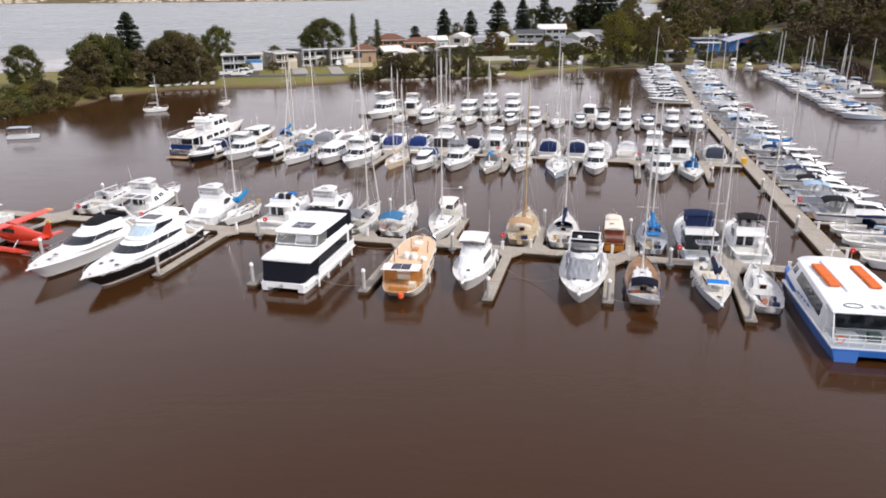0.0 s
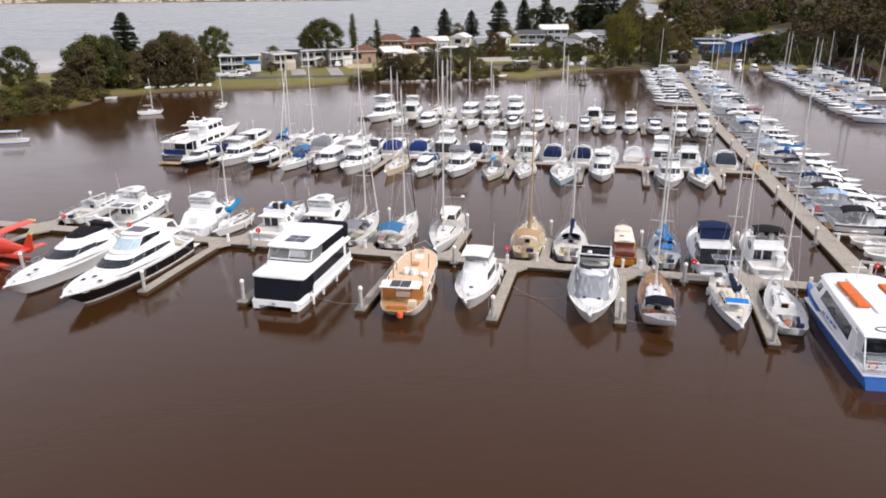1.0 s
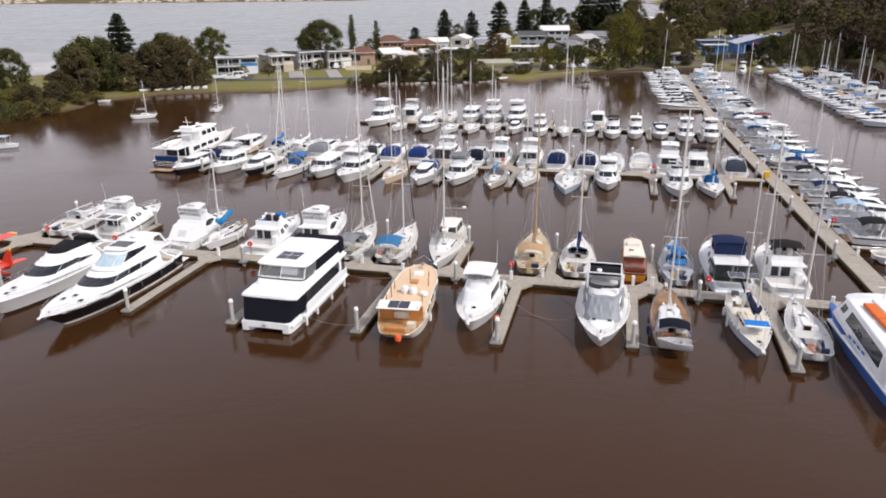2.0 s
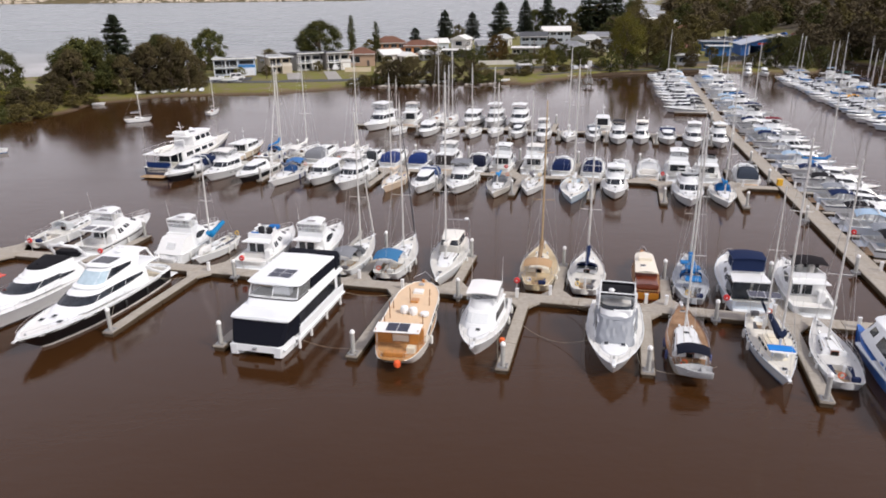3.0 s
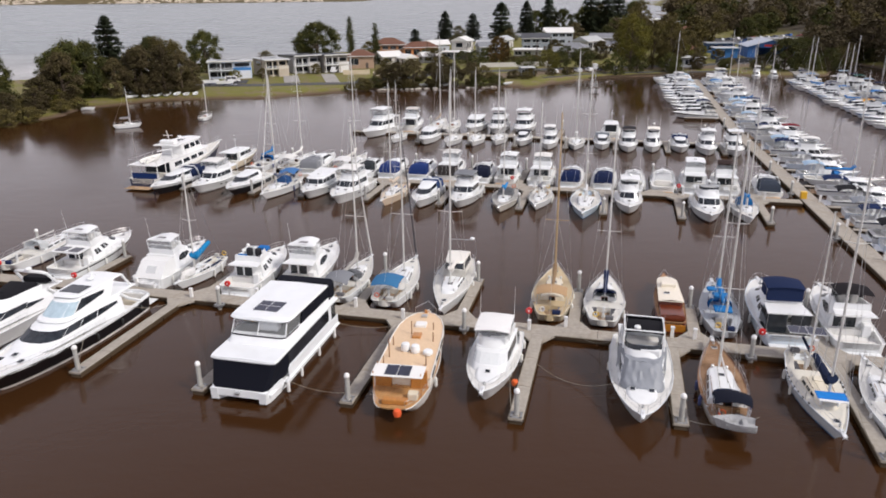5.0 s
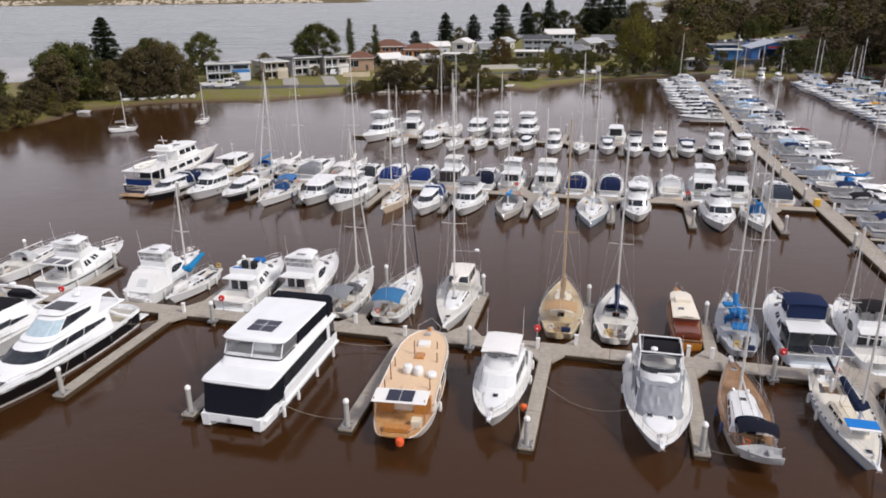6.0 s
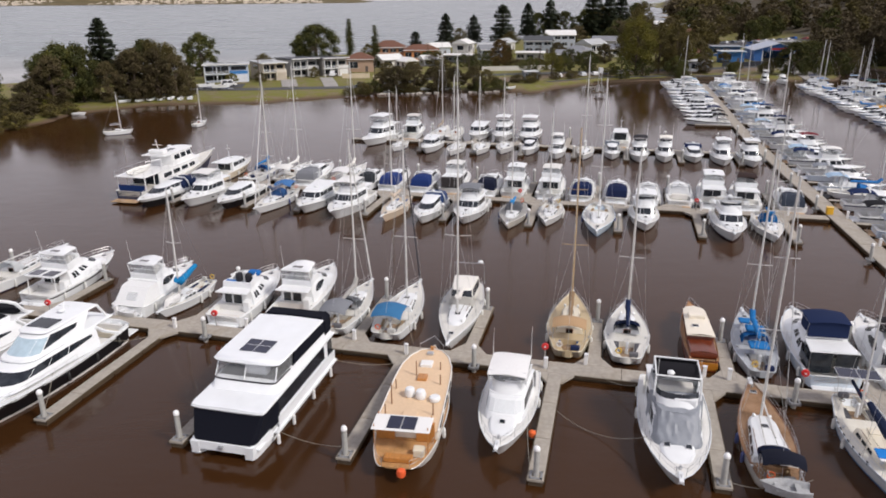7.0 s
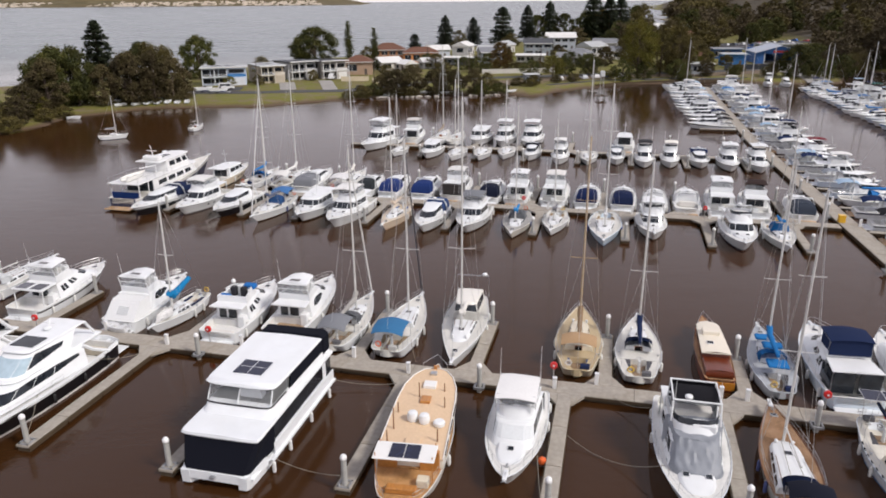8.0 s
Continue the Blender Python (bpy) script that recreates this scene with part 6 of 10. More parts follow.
    for i in (4.95, 8.0, 11.05):
        a, b = along(u1, i), along(u2, i)
        part("windscreen_post", tubes([[a, b]], 0.04, 5), W, root)
    bm = bmesh.new()
    tube(bm, [along(u1, i) + Vector((0.03, 0, 0.0)) for i in (3.2, 4, 5, 6, 7, 8, 9, 10, 11, 12, 12.8)], 0.05, 5)
    part("windscreen_sill", bm, rubber(), root, "black sill under the windscreen")
    for sd, rg in ((1, (0.0, 3.0)), (-1, (13.0, 16.0))):
        part("upper_side_canvas", paned(u1, u2, rg[0], rg[1], 0.0, 0.97, off=0.03), N, root, "dark canvas side")
        rg2 = (3.1, 4.8) if sd == 1 else (11.2, 12.9)
        part("upper_side_window", paned(u1, u2, rg2[0], rg2[1], 0.05, 0.95, off=0.0), glass_clear(), root)
    part("aft_canvas", boxed(-6.05, -5.98, -2.1, 2.1, 2.7, 3.98), N, root)
    part("upper_floor", boxed(-5.9, 2.4, -2.0, 2.0, 3.02, 3.1), deckpaint((0.6, 0.58, 0.54)), root)
    part("helm_console", boxed(1.3, 2.0, -0.3, 1.1, 3.1, 3.75, 0.05), W, root)
    part("helm_chair", boxed(0.3, 0.9, 0.0, 0.7, 3.1, 3.85, 0.08), canvas((0.72, 0.71, 0.69)), root)
    part("saloon_settee", boxed(-2.6, -0.4, -1.9, -1.1, 3.1, 3.6, 0.08), canvas((0.70, 0.66, 0.56)), root)
    part("saloon_table", boxed(0.8, 1.7, -1.7, -0.6, 3.5, 3.58, 0.02), varnish((0.45, 0.30, 0.15)), root)
    part("aft_enclosure", boxed(-6.15, -4.75, -2.32, 2.32, 2.68, 4.14, 0.22), N, root, "dark navy canvas round the after deck")
    r = ring(-4.5, 2.70, 4.85, 4.02, 0.9, 4.65, e=0.45)
    part("roof", loft([shrink(r, 0.05, 0), [p + Vector((0, 0, 0.08)) for p in r], [p + Vector((0, 0, 0.16)) for p in shrink(r, 0.07, 0)]], bottom=True, camber=0.06), W, root, smooth=True)
    sp = part("roof_solar_panel", boxed(-0.35, 1.35, -1.0, 0.85, 4.22, 4.27, 0.01), surface("solar_cells", (0.015, 0.02, 0.05), 0.15, 3, 0.2), root)
    part("panel_divider", boxed(-0.30, 1.30, -0.095, -0.055, 4.268, 4.278), alloy(), sp)
    part("panel_divider", boxed(0.48, 0.52, -0.94, 0.79, 4.269, 4.279), alloy(), sp)
    part("bow_anchor_roller", boxed(6.25, 6.55, -0.16, 0.16, 0.62, 0.78, 0.03), steel(), root)
    return root


def raked_yacht(m):
    """The large yacht with a black topside."""
    L, B = 18.4, 5.0
    root = thing("motor_yacht", m, "large white motor yacht with black hull sides and dark raked windows", "motor yacht")
    H = Hull(L, B, 2.0, 1.45, 0.88, 2.9, 0.45, 2.6, 0.45, blunt=0.66)
    hull_parts(root, H, (0.008, 0.009, 0.012), (0.78, 0.78, 0.77), deckpaint((0.80, 0.80, 0.78)), cockpit=0.17, well=0.75, coam=0.35, cap=gelcoat(WHITE), label="glossy black hull")
    for sd in (1, -1):
        st = [0.0, 0.15, 0.3, 0.45, 0.6, 0.75, 0.87, 0.95, 1.0]
        bm = bmesh.new()
        a = [bm.verts.new((H.point(s, 0.86).x, sd * (H.point(s, 0.86).y + 0.03), H.point(s, 0.86).z)) for s in st]
        b = [bm.verts.new((H.point(s, 1).x + 0.03 * s, sd * (H.point(s, 1).y + 0.03), H.point(s, 1).z + 0.14)) for s in st]
        c = [bm.verts.new((H.point(s, 1).x, sd * max(H.point(s, 1).y - 0.12, 0.0), H.point(s, 1).z + 0.14)) for s in st]
        d = [bm.verts.new((H.point(s, 1).x, sd * max(H.point(s, 1).y - 0.12, 0.0), H.point(s, 1).z - 0.05)) for s in st]
        for k in range(len(st) - 1):
            for p, q in ((a, b), (b, c), (c, d)):
                bm.faces.new((p[k], p[k + 1], q[k + 1], q[k]))
        part("white_bulwark", bm, gelcoat(WHITE), root, smooth=True)
    swim_platform(root, H, 1.5)
    g, G = gelcoat((0.80, 0.825, 0.84)), glass_dark()
    zm = 1.55
    # swept foredeck coach and main deckhouse
    f0 = ring(-2.0, 6.6, 3.7, 1.55, 3.6, 3.2, e=0.8, zf=1.80)
    f1 = ring(-2.0, 4.4, 3.3, 2.35, 2.6, 2.6, e=0.8, zf=2.15)
    part("fore_coach", tier(f0, f1, 0.12, 0.06), g, root, smooth=True)
    r0 = ring(-5.4, 4.2, 4.35, zm - 0.1, 2.2, 3.9, e=0.75, zf=2.05)
    r1 = ring(-5.4, 1.5, 3.9, 3.35, 1.6, 3.2, e=0.75, zf=3.10)
    part("deckhouse", tier(r0, r1, 0.14, 0.06), g, root, smooth=True)
    part("windscreen", paned(r0, r1, 4.6, 11.4, 0.36, 0.80, off=0.025), G, root, "wide dark wrap-around windscreen")
    for a, b, h0, h1, h0b, h1b in ((0.4, 2.0, 0.60, 0.72, 0.46, 0.80), (2.06, 3.2, 0.46, 0.80, 0.42, 0.82), (3.26, 4.5, 0.42, 0.82, 0.37, 0.80)):
        part("side_window", paned(r0, r1, a, b, h0, h1, off=0.025, h0b=h0b, h1b=h1b), G, root)
        part("side_window", paned(r0, r1, 16 - b, 16 - a, h0b, h1b, off=0.025, h0b=h0, h1b=h1), G, root)
    b0 = ring(-7.6, 1.2, 4.0, 3.28, 1.6, 3.3, e=0.75)
    part("bridge_deck", loft([shrink(b0, 0.08, -0.1), b0, shrink(b0, 0.05, 0.1)], bottom=True, camber=0.03), g, root, smooth=True)
    s0 = ring(-4.4, 0.9, 3.4, 3.36, 1.5, 2.9, e=0.75)
    s1 = ring(-5.6, -1.1, 2.9, 4.75, 1.0, 2.5, e=0.75, zf=4.62)
    part("bridge_house", tier(s0, s1, 0.14, 0.05), g, root, smooth=True)
    for a, b in ((4.8, 6.6), (6.68, 9.32), (9.4, 11.2)):
        part("bridge_windscreen_pane", paned(s0, s1, a, b, 0.12, 0.78, off=0.02), surface("blue_tinted_screen", (0.45, 0.58, 0.66), 0.1, 2, 0.1, 1, 0.1), root, "pale blue tinted bridge screen")
    part("bridge_side_window", paned(s0, s1, 1.2, 4.6, 0.45, 0.66, off=0.02, h0b=0.18, h1b=0.84), G, root)
    part("bridge_side_window", paned(s0, s1, 11.4, 14.8, 0.18, 0.84, off=0.02, h0b=0.45, h1b=0.66), G, root)
    t = ring(-6.6, -0.9, 3.2, 4.72, 1.0, 2.7, e=0.6)
    part("hardtop", loft([shrink(t, 0.08, -0.05), t, shrink(t, 0.08, 0.1)], bottom=True, camber=0.06), g, root, smooth=True)
    part("sunroof", boxed(-3.3, -1.7, -0.95, 0.95, 4.84, 4.90, 0.02), G, root, "dark sunroof panel")
    for sd in (1, -1):
        part("hardtop_leg", tubes([[(-7.2, sd * 1.7, 3.35), (-6.5, sd * 1.5, 4.7)]], 0.11, 6), g, root)
        part("cockpit_wing", tubes([[(-7.8, sd * 2.2, 1.4), (-6.2, sd * 2.05, 2.4), (-5.3, sd * 1.95, 3.25)]], 0.16, 6), g, root)
    part("radar_mast", tubes([[(-4.4, 0, 4.8), (-4.8, 0, 5.7)], [(-4.7, -0.5, 5.4), (-4.7, 0.5, 5.4)]], 0.06, 6), g, root)
    radar(root, -4.4, 0.0, 5.0, 0.32)
    part("cockpit_sofa", boxed(-8.4, -7.7, -1.6, 1.6, 0.76, 1.35, 0.1), canvas((0.60, 0.54, 0.44)), root)
    part("saloon_door", boxed(-5.46, -5.40, -1.4, 1.4, 0.8, 2.9), G, root)
    for x, y in ((4.8, 0.0), (5.3, 0.9), (5.3, -0.9), (3.2, 0.0)):
        hatch(root, x, y, 2.20 if x < 5 else 1.98, 0.5, 0.5, -6)
    tender = part("tender_hull", hull_of_dinghy(), gelcoat(WHITE), root, "white tender on the stern platform", smooth=True)
    tender.matrix_basis = pose(-9.9, 0, 0.62, 0, 0, 90)
    rail(root, H, 0.42, 0.985, 0.62, 0.18, 8)
    anchor_gear(root, H)
    fenders(root, H, [(0.12, 1), (0.3, 1), (0.5, 1), (0.12, -1), (0.3, -1)], (0.02, 0.02, 0.02))
    return root


def motorsailer(m):
    """The timber boat with a long buff deck."""
    L, B = 14.9, 4.45
    root = thing("timber_motorsailer", m, "old white timber motorsailer with buff painted deck and orange varnished trim", "motorsailer")
    H = Hull(L, B, 1.7, 1.05, 0.42, 2.0, 0.66, 1.4, 0.46, 0.12, True, 0.9, 1.5)
    buff = deckpaint((0.71, 0.52, 0.34))
    orange = varnish((0.55, 0.24, 0.06))
    hull_parts(root, H, (0.72, 0.70, 0.66), (0.68, 0.66, 0.62), teak((0.50, 0.27, 0.10)), cockpit=0.22, well=0.95, coam=0.3, cap=gelcoat((0.74, 0.72, 0.68)))
    # raised deck over most of the length
    r0 = ring(-4.3, 6.6, 4.25, 1.05, 4.6, 4.1, e=0.95, zf=1.55)
    r1 = ring(-4.3, 6.3, 4.12, 1.60, 4.4, 3.95, e=0.95, zf=1.86)
    part("raised_deck_side", tier(r0, r1, 0.06, 0.04), [gelcoat((0.74, 0.70, 0.62))], root, smooth=True)
    d = ring(-4.35, 6.35, 4.2, 1.64, 4.4, 4.0, e=0.95, zf=1.90)
    part("raised_deck", loft([d, [p + Vector((0, 0, 0.06)) for p in d], [p + Vector((0, 0, 0.07)) for p in shrink(d, 0.05, 0)]], camber=0.08), buff, root, "buff painted deck")
    part("toe_rail", tubes([[p + Vector((0, 0, 0.10)) for p in d]], 0.05, 5), gelcoat((0.76, 0.74, 0.70)), root)
    for sd, rg in ((1, ((0.6, 1.6), (2.0, 3.0), (3.3, 4.2))), (-1, ((11.8, 12.7), (13.0, 14.0), (14.4, 15.4)))):
        for a, b in rg:
            part("cabin_window", paned(r0, r1, a, b, 0.3, 0.75), glass_dark(), root)
    # wheelhouse awning with two solar panels over the stern
    part("awning_roof", boxed(-6.0, -4.3, -1.85, 1.85, 2.8, 2.88, 0.03, pose(0, 0, 0, 0, -1.5, 0)), gelcoat((0.80, 0.80, 0.78)), root)
    for k in (-1, 1):
        part("solar_panel", boxed(-5.8, -4.5, k * 0.46 - 0.43, k * 0.46 + 0.43, 2.76, 2.8, 0.01, pose(0, 0, 0, 0, -1.5, 0) @ pose(0, 0, 0.13)), surface("solar_cells", (0.015, 0.02, 0.05), 0.15, 3, 0.2), root)
    for x in (-5.8, -4.4):
        for sd in (1, -1):
            part("awning_post", tubes([[(x, sd * 1.7, 1.0), (x, sd * 1.7, 2.9)]], 0.035, 5), orange, root)
    for sd in (1, -1):
        part("wheelhouse_side", boxed(-4.5, -4.2, *sorted((sd * 0.7, sd * 1.9)), 0.96, 2.3, 0.03), orange, root)
    part("cockpit_bench", boxed(-6.9, -6.4, -0.9, 0.9, 0.96, 1.35, 0.05), orange, root)
    part("locker_box", boxed(-6.2, -5.6, -1.5, -0.8, 0.96, 1.5, 0.04), gelcoat(CREAM), root)
    # deck gear
    for x, y in ((-0.55, 0.45), (-0.75, -0.35)):
        bm = lathe(bmesh.new(), [(0.32, 0), (0.36, 0.1), (0.38, 0.35), (0.30, 0.6), (0.12, 0.68)], 12, (x, y, 1.86))
        part("cowl_vent", bm, gelcoat(WHITE), root, smooth=True)
    part("life_raft", lathe(bmesh.new(), [(0.36, 0), (0.4, 0.08), (0.38, 0.26), (0.28, 0.34)], 12, (-0.9, -1.35, 1.86)), gelcoat(WHITE), root, smooth=True)
    part("deck_box", boxed(3.3, 4.1, -0.45, 0.45, 1.9, 2.2, 0.04), gelcoat((0.80, 0.80, 0.78)), root)
    part("skylight", boxed(1.4, 2.2, -0.35, 0.35, 1.85, 2.12, 0.05), orange, root)
    part("hatch", boxed(-3.4, -2.6, -0.5, 0.5, 1.78, 1.96, 0.04), buff, root)
    for x, y, h in ((-1.6, 1.5, 1.6), (2.2, 0.5, 1.3), (0.3, 1.6, 0.8), (1.2, -1.4, 0.9), (-3.1, 1.6, 0.9), (-2.6, -1.5, 0.9), (3.2, -1.1, 0.8)):
        part("deck_post", tubes([[(x, y, 1.76), (x, y, 1.76 + h)]], 0.05, 6, 0.04), varnish((0.28, 0.14, 0.07)), root)
    part("pulpit", tubes([[(6.0, 0.9, 1.8), (6.0, 0.9, 2.5), (7.3, 0.0, 2.6), (6.0, -0.9, 2.5), (6.0, -0.9, 1.8)]], 0.025, 5), steel(), root)
    part("samson_post", boxed(6.0, 6.2, -0.12, 0.12, 1.8, 2.3, 0.02), orange, root)
    part("windlass", boxed(5.1, 5.5, -0.25, 0.25, 1.85, 2.2, 0.05), steel(), root)
    part("stern_buoy", lathe(bmesh.new(), [(0.05, 0.45), (0.24, 0.55), (0.30, 0.78), (0.24, 1.0), (0.06, 1.1)], 12, (-7.55, -0.35, 0)), rubber((0.80, 0.12, 0.03)), root, "orange buoy hung at the stern", smooth=True)
    fenders(root, H, [(0.35, 1), (0.55, 1), (0.35, -1)])
    rail(root, H, 0.0, 0.2, 0.55, posts=3, join=False)
    return root


def launch(m):
    L, B = 10.8, 2.9
    root = thing("timber_launch", m, "varnished timber launch with cream cabin top and orange transom", "launch")
    H = Hull(L, B, 1.35, 0.95, 0.82, 2.1, 0.65, 0.6, 0.4)
    red = varnish((0.17, 0.035, 0.012))
    hull_parts(root, H, (0.2, 0.05, 0.02), (0.4, 0.05, 0.02), teak((0.40, 0.22, 0.10)), cockpit=0.16, well=0.55, coam=0.16, hull_mat=red, cap=varnish((0.36, 0.15, 0.05)))
    cream = gelcoat((0.78, 0.72, 0.60))
    r0 = ring(-2.6, 3.0, 2.35, 0.9, 1.2, 2.0, e=0.8, zf=1.15)
    r1 = ring(-2.6, 2.8, 2.25, 1.75, 1.1, 1.9, e=0.8, zf=1.8)
    part("cabin_side", tier(r0, r1, 0.03, 0.0), red, root, smooth=True)
    t = ring(-2.8, 2.95, 2.45, 1.74, 1.2, 2.1, e=0.8, zf=1.82)
    part("cabin_top", loft([t, [p + Vector((0, 0, 0.06)) for p in t], [p + Vector((0, 0, 0.07)) for p in shrink(t, 0.05, 0)]], bottom=True, camber=0.10), cream, root, "cream painted cabin top", smooth=True)
    for a, b in ((0.4, 1.4), (1.6, 2.6), (2.8, 3.8), (12.2, 13.2), (13.4, 14.4), (14.6, 15.6)):
        part("cabin_window", paned(r0, r1, a, b, 0.35, 0.85), glass_dark(), root)
    part("transom_panel", boxed(-5.46, -5.40, -1.15, 1.15, 0.1, 0.75, 0.02), varnish((0.60, 0.24, 0.03)), root, "bright orange transom")
    part("windscreen_box", boxed(0.2, 1.1, -0.75, 0.75, 1.86, 2.22, 0.06), cream, root)
    for y in (-0.38, 0.38):
        part("windscreen_pane", boxed(1.09, 1.13, y - 0.3, y + 0.3, 1.92, 2.18, 0.01), glass_dark(), root)
    hatch(root, -1.2, 0.3, 1.90, 0.6, 0.5)
    e0 = ring(-4.9, -2.55, 2.35, 0.85, 0.1, 2.35, e=0.4)
    e1 = ring(-4.9, -2.55, 2.2, 1.35, 0.1, 2.2, e=0.4)
    part("engine_cover", tier(e0, e1, 0.05, 0.08), red, root, "dark red varnished engine cover", smooth=True)
    part("foredeck_hatch", boxed(3.6, 4.2, -0.3, 0.3, 1.2, 1.32, 0.03), red, root)
    rail(root, H, 0.75, 0.985, 0.5, posts=3, mid=False)
    return root


def ferry(m):
    """The harbour ferry on two hulls."""
    L, B = 16.5, 7.2
    root = thing("passenger_ferry", m, "white catamaran passenger ferry with bright blue hulls and orange roof rafts", "ferry")
    blue = gelcoat((0.02, 0.12, 0.42))
    W = gelcoat((0.79, 0.82, 0.84))
    G = glass_dark()
    for sd in (1, -1):
        bm = bmesh.new()
        rows = []
        for x, yi, yo, zt in ((-8.2, 1.5, 3.45, 0.95), (-4, 1.5, 3.55, 1.0), (2, 1.6, 3.5, 1.1), (5.5, 2.0, 3.3, 1.3), (8.2, 2.5, 2.75, 1.7)):
            rows.append([bm.verts.new(p) for p in ((x - 0.3, sd * (yi + 0.25), -0.4), (x - 0.3, sd * (yo - 0.25), -0.4), (x, sd * yo, zt), (x, sd * yi, zt))])
        for a, b in zip(rows, rows[1:]):
            for k in range(4):
                bm.faces.new((a[k], b[k], b[(k + 1) % 4], a[(k + 1) % 4]))
        bm.faces.new(rows[0])
        bm.faces.new(rows[-1][::-1])
        part("blue_hull", bm, blue, root, smooth=False)
    part("bridge_deck", boxed(-8.1, 6.0, -3.55, 3.55, 0.92, 1.15, 0.05), W, root)
    part("stern_band", boxed(-8.22, -8.1, -3.5, 3.5, 0.45, 1.0, 0.02), blue, root)
    # cabin with its front drawn in
    r0 = ring(-4.8, 7.9, 7.0, 1.1, 2.6, 6.2, e=0.6, zf=1.5)
    r1 = ring(-4.8, 6.3, 6.5, 3.35, 2.2, 5.4, e=0.65)
    part("cabin", tier(r0, r1, 0.12, 0.02), W, root, smooth=True)
    for a, b in ((0.3, 3.5),):
        part("side_window", paned(r0, r1, a, b, 0.34, 0.84, off=0.03), G, root, "long black side window")
        part("side_window", paned(r0, r1, 16 - b, 16 - a, 0.34, 0.84, off=0.03), G, root, "long black side window")
    for a, b in ((3.9, 4.6), (5.0, 5.7), (6.2, 7.7), (8.3, 9.8), (10.3, 11), (11.4, 12.1)):
        part("forward_window", paned(r0, r1, a, b, 0.46, 0.80, off=0.03), G, root)
    t = ring(-6.7, 6.4, 6.8, 3.33, 2.2, 5.6, e=0.55)
    part("roof", loft([shrink(t, 0.06, 0), [p + Vector((0, 0, 0.1)) for p in t], [p + Vector((0, 0, 0.2)) for p in shrink(t, 0.1, 0)]], bottom=True, camber=0.05), W, root, smooth=True)
    part("roof_trunk", boxed(-2.6, 4.6, -1.0, 1.0, 3.55, 3.72, 0.06), W, root)
    orange = canvas((0.66, 0.16, 0.045))
    for sd in (1, -1):
        for x0, x1 in ((0.55, 3.4), (-1.6, 0.4)):
            part("raft_cover", boxed(x0, x1, *sorted((sd * 1.15, sd * 2.1)), 3.58, 3.84, 0.07), orange, root, "orange roof raft cover")
    bm = bmesh.new()
    tube(bm, [(-5.5 + 0.42 * math.cos(a), 1.5 + 0.68 * math.sin(a), 3.57) for a in [6.2832 * k / 20 for k in range(21)]], 0.06, 4)
    part("roof_emblem", bm, rubber((0.10, 0.12, 0.14)), root, "dark ring painted on the roof")
    grey = rubber((0.30, 0.32, 0.34))
    bar_text(root, "lettering_bar", [(pose(-5.5, -0.05 - 0.55 * k, 3.575), 0.75, 0.36) for k in range(4)], grey)
    bar_text(root, "lettering_bar", [(pose(1.2 - 0.9 * k, 3.46, 1.75, -90, 0, 0), 0.6, 0.22) for k in range(4)], blue)
    # open after deck with rails, ladder box and seats
    part("cabin_door", boxed(-4.88, -4.80, -2.5, 2.5, 1.35, 3.0), G, root, "dark glazed door to the after deck")
    part("after_floor", boxed(-8.1, -4.7, -3.4, 3.4, 1.15, 1.2), deckpaint((0.42, 0.47, 0.52)), root)
    for sd in (1, -1):
        part("deck_screen", boxed(-5.8, -4.7, *sorted((sd * 3.38, sd * 3.48)), 1.15, 3.3, 0.03), W, root)
        part("roof_post", tubes([[(-7.6, sd * 3.3, 1.15), (-6.5, sd * 3.2, 3.35)]], 0.07, 6), W, root)
    for z in (0.35, 0.65, 0.95):
        part("rail_bar", tubes([[(-5.8, 3.4, 1.2 + z), (-8.0, 3.4, 1.2 + z), (-8.0, -3.4, 1.2 + z), (-5.8, -3.4, 1.2 + z)]], 0.03, 5), alloy(WHITE), root)
    for y in (-3.4, -2.3, -1.2, 0, 1.2, 2.3, 3.4):
        part("rail_post", tubes([[(-8.0, y, 1.15), (-8.0, y, 2.15)]], 0.03, 5), alloy(WHITE), root)
    part("outboard_locker", boxed(-7.0, -6.3, -0.5, 0.5, 1.2, 1.8, 0.05), surface("green_plastic", (0.03, 0.07, 0.06), 0.6), root)
    part("deck_seat", boxed(-6.6, -6.0, 1.2, 2.8, 1.2, 1.65, 0.04), surface("grey_plastic", (0.25, 0.28, 0.3), 0.6), root)
    part("deck_seat", boxed(-6.6, -6.0, -2.8, -1.2, 1.2, 1.65, 0.04), surface("grey_plastic", (0.25, 0.28, 0.3), 0.6), root)
    bm = bmesh.new()
    tube(bm, [(-7.9, 2.9 + 0.28 * math.cos(a), 1.7 + 0.28 * math.sin(a)) for a in [6.2832 * k / 12 for k in range(13)]], 0.06, 6)
    part("lifebuoy", bm, rubber((0.7, 0.1, 0.03)), root)
    part("roof_mast", tubes([[(4.9, 0, 3.6), (4.6, 0, 5.4)], [(4.75, -0.6, 4.7), (4.75, 0.6, 4.7)]], 0.05, 6), W, root)
    return root


